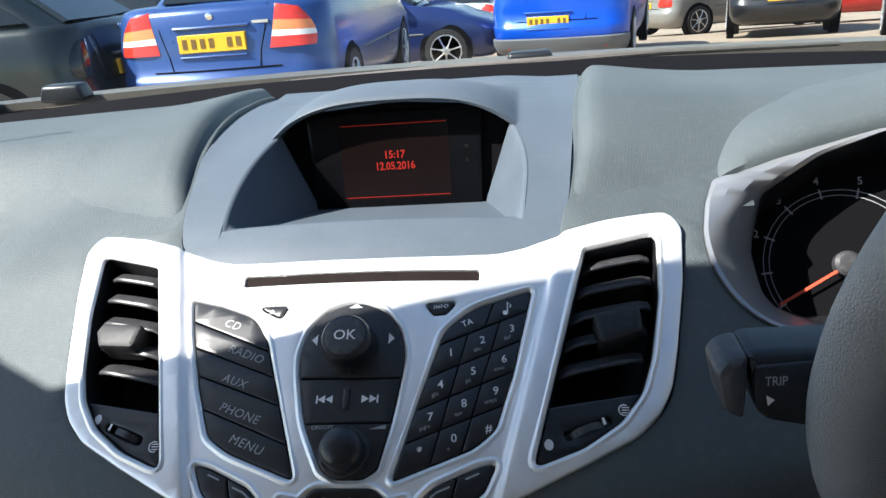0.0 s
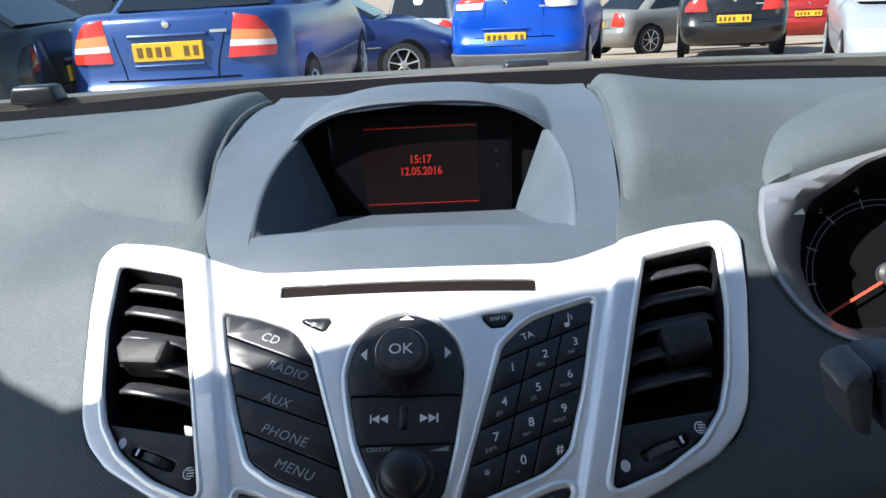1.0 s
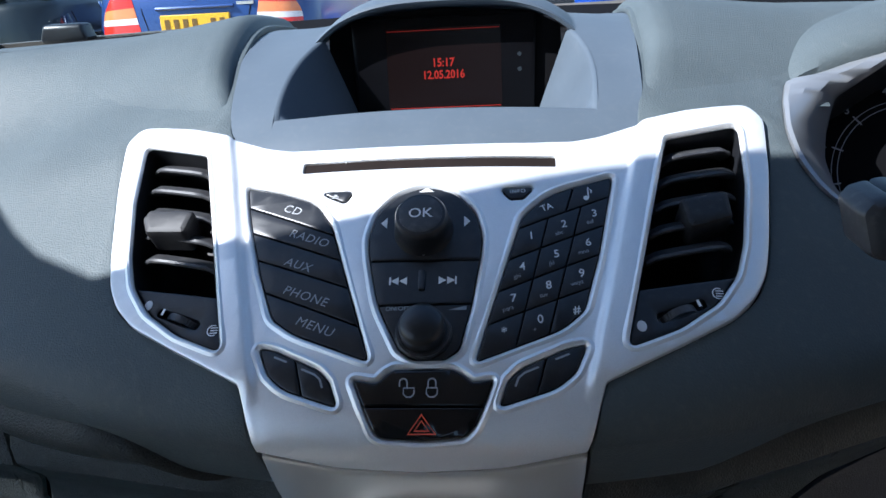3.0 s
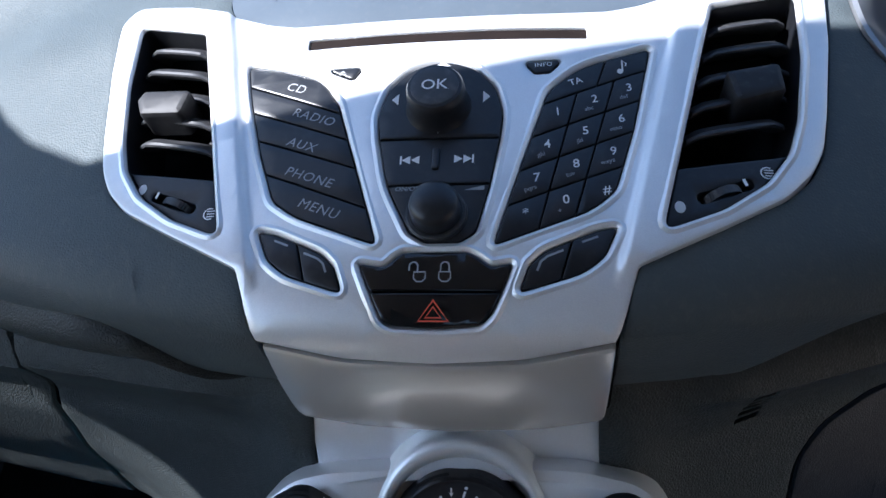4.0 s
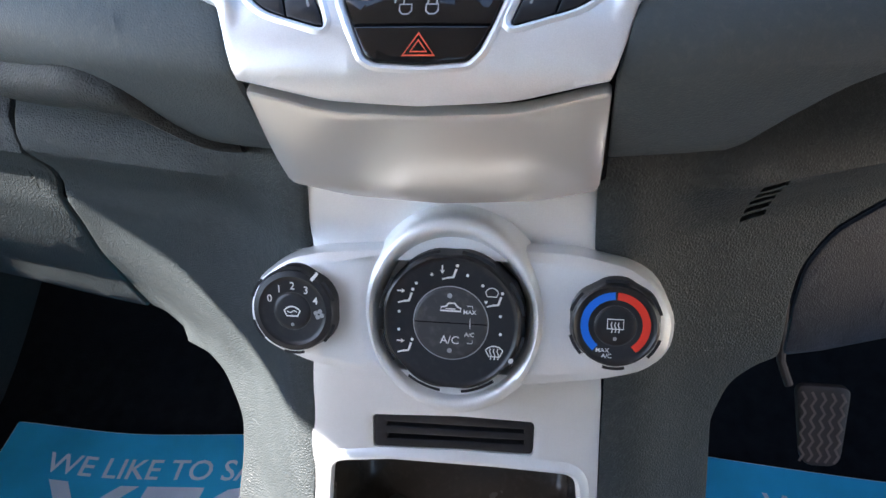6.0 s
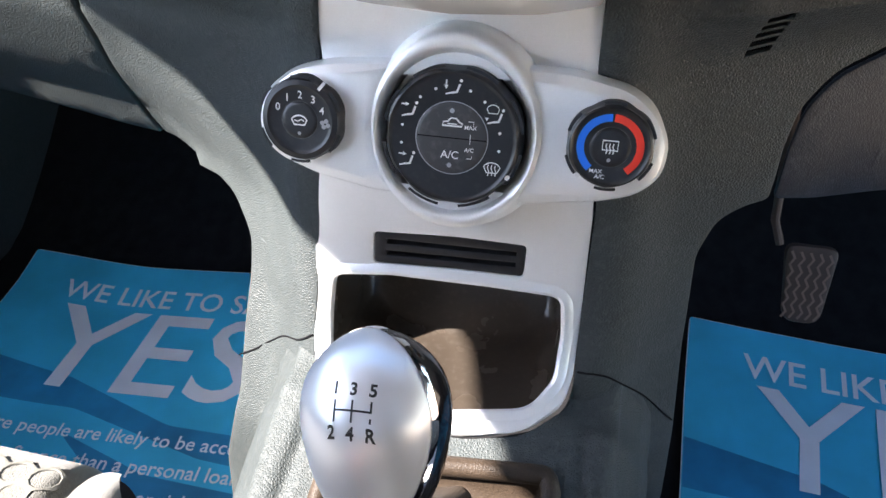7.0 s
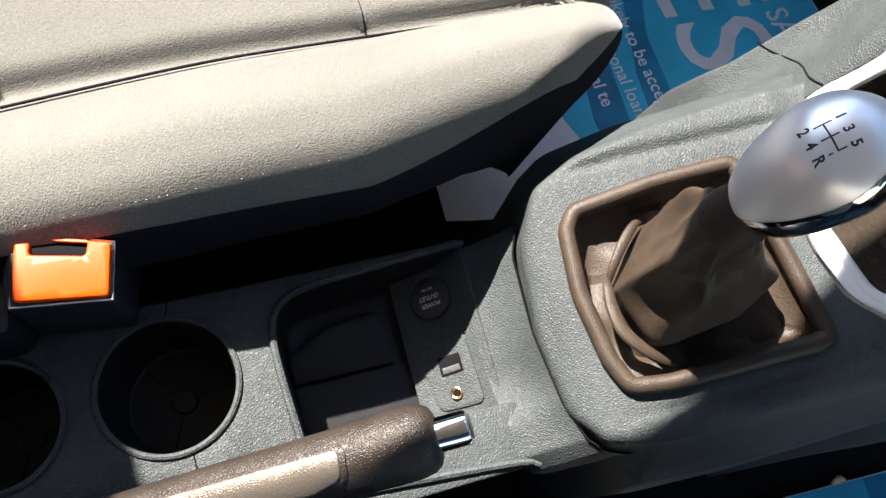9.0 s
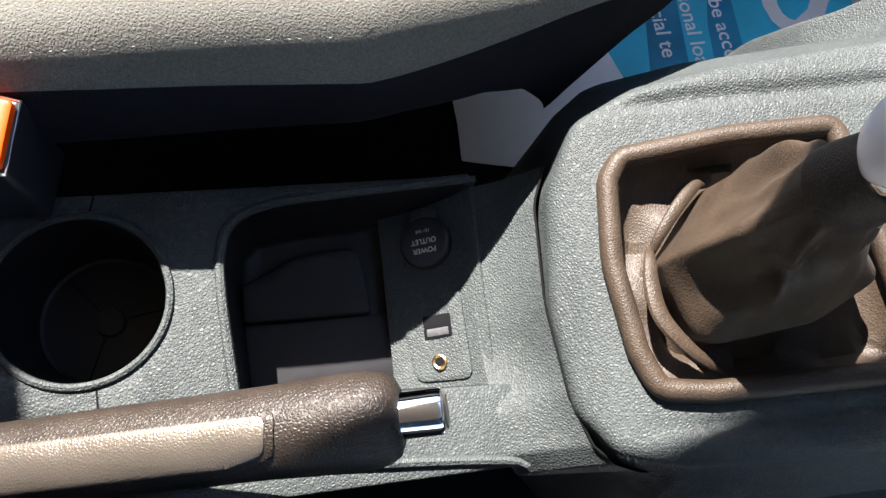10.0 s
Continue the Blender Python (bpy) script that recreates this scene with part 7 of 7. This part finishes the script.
def ring_plan(y0, y1, w, r, n=7, crown=0.05, along=7):
    """A rounded plan outline of a car at one height, bowed across nose, tail and flanks."""
    out = []
    corners = ((w - r, y1 - r, 0), (-w + r, y1 - r, 90), (-w + r, y0 + r, 180), (w - r, y0 + r, 270))
    for c in range(4):
        cx, cy, a0 = corners[c]
        arc_pts = [(cx + r * math.cos(radians(a0 + 90 * k / n)), cy + r * math.sin(radians(a0 + 90 * k / n))) for k in range(n + 1)]
        nx, ny, na = corners[(c + 1) % 4]
        end = (nx + r * math.cos(radians(na)), ny + r * math.sin(radians(na)))
        out += arc_pts
        sx, sy = arc_pts[-1]
        bx, by = {0: (0, crown), 90: (-crown * 0.4, 0), 180: (0, -crown), 270: (crown * 0.4, 0)}[a0]
        for k in range(1, along):
            q = k / along
            bow = 4 * q * (1 - q)
            out.append((sx + (end[0] - sx) * q + bx * bow, sy + (end[1] - sy) * q + by * bow))
    return out


def build_car(label, at, yaw, mat, L=4.1, W=1.66, roof=1.42, belt=0.90, boot=0.0, bumper=None, bands="roc", lamp=(0.62, 0.90, 28, 47), lean=4.0, plate=(0.0, 0.64, 0.52, 0.115), upright=0.16):
    """A parked car. Lamps are given by height and by the angle round the tail; bands are their colours from the top."""
    car = thing("parked_car", label, "car", (at[0], at[1], ground_z(at[1])), "parked cars")
    M = Matrix.Translation((at[0], at[1], ground_z(at[1]))) @ Matrix.Rotation(radians(yaw), 4, "Z")

    def add(name, bm, m, parent=None, text="", sharp=40):
        bm.transform(M)
        return part(name, bm, m, parent or car, text, sharp)

    h = W / 2
    # heights with rear, front, half width and corner radius
    rows = [(0.18, 0.18, L - 0.16, h - 0.10, 0.24), (0.25, 0.07, L - 0.05, h - 0.045, 0.28), (0.36, 0.015, L, h - 0.015, 0.30), (0.47, 0.0, L, h - 0.005, 0.30), (0.53, 0.02, L - 0.02, h, 0.30), (0.56, 0.055, L - 0.04, h, 0.29),
            (0.70, 0.06, L - 0.12, h + 0.006, 0.29), (0.82, 0.075, L - 0.26, h - 0.012, 0.30), (belt - 0.06, 0.095, L - 0.42, h - 0.035, 0.30), (belt - 0.015, 0.12, L - 0.52, h - 0.065, 0.29), (belt + 0.005, 0.19, L - 0.64, h - 0.12, 0.27)]
    bm = bmesh.new()
    loops = []
    for z, y0, y1, w, r in rows:
        vs = []
        for x, y in ring_plan(y0, y1, w, r):
            drop = 0.16 * smooth(L - 1.3, L - 0.1, y) * smooth(0.5, belt, z)
            vs.append(bm.verts.new((x, y, z - drop)))
        loops.append(vs)
    for a, b in zip(loops, loops[1:]):
        for i in range(len(a)):
            bm.faces.new((a[i - 1], a[i], b[i], b[i - 1]))
    bm.faces.new(loops[0]), bm.faces.new(loops[-1])
    shell = BVHTree.FromBMesh(bm)
    add("body", bm, mat, None, "", 50)

    def tail(deg, z, off=0.004):
        """A point on the tail: degrees round from its middle, and height."""
        a = radians(deg)
        d = Vector((-math.sin(a), math.cos(a), 0))
        hit = shell.ray_cast(Vector((0, 0.9, z)) - d * 3, d)
        return (hit[0] if hit[0] else Vector((0, 0.1, z))) - d * off

    def across(x, z, off=0.004):
        hit = shell.ray_cast(Vector((x, -1, z)), Vector((0, 1, 0)))
        return (hit[0] if hit[0] else Vector((x, 0.1, z))) - Vector((0, off, 0))

    # cabin
    yb, yf = 0.14 + boot, L - 1.15
    tb, tf = yb + (upright if not boot else 0.62), yf - 0.85
    low, high = ring_plan(yb, yf, h - 0.09, 0.24), ring_plan(tb, tf, h - 0.25, 0.22)
    bm = bmesh.new()
    n = len(low)
    loops = [[bm.verts.new((lx + (hx - lx) * q, ly + (hy - ly) * q, belt - 0.02 + (roof - 0.05 - belt) * zq)) for (lx, ly), (hx, hy) in zip(low, high)] for q, zq in ((0, 0), (0.3, 0.33), (0.62, 0.68), (0.92, 0.96), (1.06, 1.03), (1.3, 1.06))]
    for a, b in zip(loops, loops[1:]):
        for i in range(n):
            bm.faces.new((a[i - 1], a[i], b[i], b[i - 1]))
    bm.faces.new(loops[-1])
    add("cabin", bm, mat)

    def pane(name, corners, out):
        bm2 = bmesh.new()
        o = Vector(out)
        a = [bm2.verts.new(Vector(c) + o * 0.012) for c in corners]
        b = [bm2.verts.new(Vector(c) - o * 0.05) for c in corners]
        bm2.faces.new(a), bm2.faces.new(b)
        for i in range(len(a)):
            bm2.faces.new((a[i - 1], a[i], b[i], b[i - 1]))
        add(name, bm2, M_CARGLASS)

    def flank(u, q):
        x = h - 0.09 - 0.16 * q + 0.022
        y0, y1 = yb + (tb - yb) * q + 0.14, yf + (tf - yf) * q - 0.12
        return x, y0 + (y1 - y0) * u, belt - 0.02 + (roof - 0.05 - belt) * (q * 1.06)

    for s in (-1, 1):
        for u0, u1 in ((0.02, 0.46), (0.50, 0.98)):
            pane("side_window", [(s * x, y, z) for x, y, z in (flank(u0, 0.10), flank((u0 + u1) / 2, 0.08), flank(u1, 0.10), flank(u1 - 0.02, 0.85), flank(u0 + 0.03, 0.85))], (s, 0, 0.2))
    zq = lambda q: belt - 0.02 + (roof - 0.05 - belt) * q * 1.06
    back = lambda x, q: (x, yb + (tb - yb) * q - 0.05 + 0.05 * (x / h) ** 2, zq(q))
    pane("rear_window", [back(-h + 0.24, 0.08), back(0, 0.06), back(h - 0.24, 0.08), back(h - 0.34, 0.84), back(h - 0.42, 0.88), back(0, 0.9), back(-h + 0.42, 0.88), back(-h + 0.34, 0.84)], (0, -1, 0.3))
    pane("windscreen", [(x, yf + (tf - yf) * q + 0.05, zq(q)) for x, q in ((-h + 0.2, 0.1), (h - 0.2, 0.1), (h - 0.33, 0.88), (-h + 0.33, 0.88))], (0, 1, 0.4))
    # lamps, banded from the top down
    z0, z1, a0, a1 = lamp
    colours = {"r": (M_REDLENS, "red lens"), "o": (M_ORANGELENS, "orange indicator lens"), "c": (M_CLEARLENS, "clear lens"), "d": (M_CARGLASS, "dark lens")}
    share = {"roc": (0.36, 0.24, 0.14), "c": (), "r": (), "rc": (0.5,), "d": ()}[bands]
    cuts = [0.0]
    for q in share:
        cuts.append(cuts[-1] + q)
    cuts.append(1.0)
    order = bands + ("r" if bands == "roc" else "")
    for s in (-1, 1):
        unit = None
        for k, c in enumerate(order[:len(cuts) - 1]):
            def lens(i, j, k=k, s=s):
                q = cuts[k] + (cuts[k + 1] - cuts[k]) * j
                inner, outer = a0 + lean * (1 - q) - lean * 0.3, a1 - 7 * (1 - q) ** 2 - 3 * q ** 3
                bulge = math.sin(math.pi * i) ** 0.5 * 0.016
                return tail(s * (inner + (outer - inner) * i), z1 + (z0 - z1) * q - 0.03 * i * (1 - q), 0.004 + bulge)
            m, text = colours[c]
            ob = add("tail_light" if unit is None else "lens_band", thicken(grid_bm(lens, 9, 4), 0.006), m, unit, text, 60)
            unit = unit or ob
        head = lambda i, j: Vector((s * (h - 0.04 - 0.42 * i), L - 0.09 - max(0, 0.28 - 0.42 * i) ** 2 * 2.2 - 0.10 * j, 0.53 + 0.14 * j))
        add("headlight", thicken(grid_bm(head, 6, 3), 0.02), M_CLEARLENS, None, "clear headlight lens")
        add("door_mirror", box_bm(min(s * (h - 0.06), s * (h + 0.15)), max(s * (h - 0.06), s * (h + 0.15)), L - 1.55, L - 1.42, belt + 0.0, belt + 0.14, 0.045, 3), mat)
        # flank crease, sill and door joints
        add("side_strip", tube_bm([(s * (h + 0.008), 1.1, 0.56), (s * (h + 0.022), L / 2, 0.55), (s * (h + 0.008), L - 1.1, 0.54)], 0.014, 6), M_BUMPER)
    px, pz, pw, ph = plate
    py = min(across(px - pw / 2, pz).y, across(px, pz).y, across(px + pw / 2, pz).y)
    pl = add("number_plate", box_bm(px - pw / 2, px + pw / 2, py - 0.012, py + 0.06, pz - ph / 2, pz + ph / 2, 0.004, 1), M_YELLOWPLATE, None, "yellow number plate")
    for k in range(7):
        if k == 4:
            continue
        x = px - pw * 0.40 + pw * 0.80 * k / 6
        add("plate_bar", box_bm(x - pw * 0.036, x + pw * 0.036, py - 0.015, py - 0.011, pz - ph * 0.27, pz + ph * 0.27), M_PLATEINK, pl)
    # boot lid joints, handle strip, badge and lower lip
    for s in (-1, 1):
        add("lid_joint", tube_bm([tail(s * (a0 + lean * 0.4 - 1.2), z1 + 0.005, 0.0), tail(s * (a0 - 2), (z0 + z1) / 2, 0.0), tail(s * (a0 - lean * 0.5 - 3), z0 - 0.02, 0.0), tail(s * (a0 - lean * 0.5 - 4), 0.575, 0.0)], 0.005, 6), M_DARK)
    add("lid_joint", tube_bm([across(-0.48 + 0.096 * k, 0.575, 0.0) for k in range(11)], 0.006, 6), M_DARK)
    if pz > 0.5:
        add("handle_strip", tube_bm([across(px - pw * 0.56 + pw * 1.12 * k / 8, pz + ph / 2 + 0.045, 0.004) for k in range(9)], 0.022, 8, 0.6), mat)
        add("lower_lip", tube_bm([across(px - pw * 0.5 + pw * k / 8, pz - ph / 2 - 0.03, 0.004) for k in range(9)], 0.014, 8, 0.7), mat)
    badge = across(px, belt - 0.075, 0.0)
    add("emblem", disc(lambda u, v, hh: badge + Vector((u / 1000, -hh / 1000, -v / 1000)), 0, 0, [(26, -10), (26, 6), (20, 9)], 20), M_CHROME)
    add("name_strip", box_bm(0.30, 0.42, across(0.36, belt - 0.13).y - 0.004, across(0.36, belt - 0.13).y + 0.02, belt - 0.145, belt - 0.125), M_RIM)
    if bumper:
        bm = bmesh.new()
        lip = [(0.17, 0.14, h - 0.09), (0.20, 0.06, h - 0.04), (0.30, 0.005, h - 0.004), (0.37, -0.008, h - 0.001), (0.385, 0.01, h - 0.01)]
        strips = [[bm.verts.new((x * 1.008, y - 0.012, z)) for x, y in ring_plan(y0, L - 0.1, w, 0.29)] for z, y0, w in lip]
        for a, b in zip(strips, strips[1:]):
            for i in range(len(a)):
                if max(a[i].co.y, a[i - 1].co.y) < 0.62:
                    bm.faces.new((a[i - 1], a[i], b[i], b[i - 1]))
        bmesh.ops.delete(bm, geom=[v for v in bm.verts if not v.link_faces], context="VERTS")
        add("bumper", thicken(bm, 0.012), bumper, None, "grey plastic rear bumper")
        for s in (-1, 1):
            p = across(s * (h - 0.30), 0.28, 0.02)
            add("reflector", box_bm(p.x - 0.07, p.x + 0.07, p.y - 0.02, p.y + 0.03, 0.255, 0.305, 0.006, 1), M_REDLENS)
    for s in (-1, 1):
        for y in (0.74, L - 0.80):
            wm = Matrix.Translation((s * (h - 0.10), y, 0.30)) @ Matrix.Rotation(radians(90 * s), 4, "Y")
            turned = lambda u, v, hh: wm @ Vector((u / 1000, v / 1000, hh / 1000))
            # flat near-black disc stands in for the shade inside the wheel arch
            add("arch_shade_disc", disc(turned, 0, 0, [(365, 0), (365, 109), (350, 112)], 40), M_DARK)
            tyre = add("wheel", disc(turned, 0, 0, [(290, -80), (300, -60), (300, 96), (288, 118), (225, 120), (218, 112)], 40), M_TYRE, None, "black tyre")
            add("rim", disc(turned, 0, 0, [(220, 106), (218, 119), (206, 121), (200, 112), (196, 100)], 40, cap=False), M_RIM, tyre, "silver rim")
            add("rim_back", disc(turned, 0, 0, [(216, 90), (216, 96), (200, 97)], 30), M_DARK, tyre)
            for k in range(7):
                a = 2 * math.pi * k / 7
                arm = [turned((30 + 175 * q) * math.cos(a), (30 + 175 * q) * math.sin(a), 112 - 6 * q) for q in (0, 0.5, 1)]
                add("rim_spoke", tube_bm(arm, [0.026, 0.02, 0.024], 6, 0.5), M_RIM, tyre)
            add("hub_cap", disc(turned, 0, 0, [(58, 100), (56, 118), (40, 123)], 20), M_RIM, tyre)
    return car


P_MIDBLUE = paint("mid_blue_paint", (0.022, 0.06, 0.21))
P_BRIGHT = paint("bright_blue_paint", (0.003, 0.07, 0.5))
P_BLACK = paint("black_paint", (0.012, 0.012, 0.014))
P_GREEN = paint("dark_green_paint", (0.012, 0.018, 0.02))
P_NAVY = paint("navy_paint", (0.015, 0.03, 0.12))
P_LIGHT = paint("pale_silver_paint", (0.42, 0.43, 0.46))
P_GREY = paint("grey_paint", (0.24, 0.23, 0.21))
P_RED = paint("red_paint", (0.35, 0.02, 0.015))
build_car("mid-blue saloon car parked with its boot towards the windscreen", (-2.13, 4.97), 0, P_MIDBLUE, 4.2, 1.68, 1.46, 1.02, boot=0.46, lamp=(0.70, 0.995, 27, 46), lean=5.0, plate=(0.0, 0.765, 0.50, 0.125))
build_car("bright blue hatchback car with a grey rear bumper", (0.45, 8.98), -12, P_BRIGHT, 4.1, 1.66, 1.52, 1.05, bumper=M_BUMPER, bands="rc", lamp=(0.90, 1.06, 24, 48), lean=-3.0, plate=(-0.10, 0.575, 0.50, 0.11), upright=0.5)
build_car("black hatchback car in the row of parked cars", (4.02, 12.1), -14, P_BLACK, 3.9, 1.62, 1.45, 0.95, bands="r", lamp=(0.72, 0.92, 26, 47), plate=(0, 0.60, 0.5, 0.115), upright=0.35)
build_car("dark green-grey car parked beside the blue saloon", (-3.05, 5.55), 96, P_GREEN, 4.0, 1.66, 1.45, 1.0, bands="d", upright=0.6)
build_car("dark car with red tail lights behind the green car", (-5.2, 9.5), -8, P_BLACK, 4.2, 1.7, 1.6, 1.0, bands="r", lamp=(0.80, 1.02, 30, 47))
build_car("dark blue car parked across behind the saloon", (-4.3, 11.0), -90, P_NAVY, 4.1, 1.66, 1.42, 0.92)
build_car("pale silver car far off in the yard", (-1.2, 15.0), -20, P_LIGHT, 4.1, 1.7, 1.45, 0.92, bands="r")
build_car("grey saloon car far off in the yard", (2.55, 16.5), -62, P_GREY, 4.3, 1.7, 1.42, 0.92, boot=0.4, bands="r")
build_car("silver car with its front wheel turned to the yard", (6.1, 11.55), 160, P_LIGHT, 4.1, 1.7, 1.45, 0.92)
build_car("red car far off in the row", (7.0, 16.6), -15, P_RED, 3.9, 1.65, 1.45, 0.92, bands="r")
build_car("small blue car far off in the row", (9.1, 18.0), -12, P_BRIGHT, 3.9, 1.6, 1.45, 0.92, bands="r", plate=(0, 0.6, 0.5, 0.12))
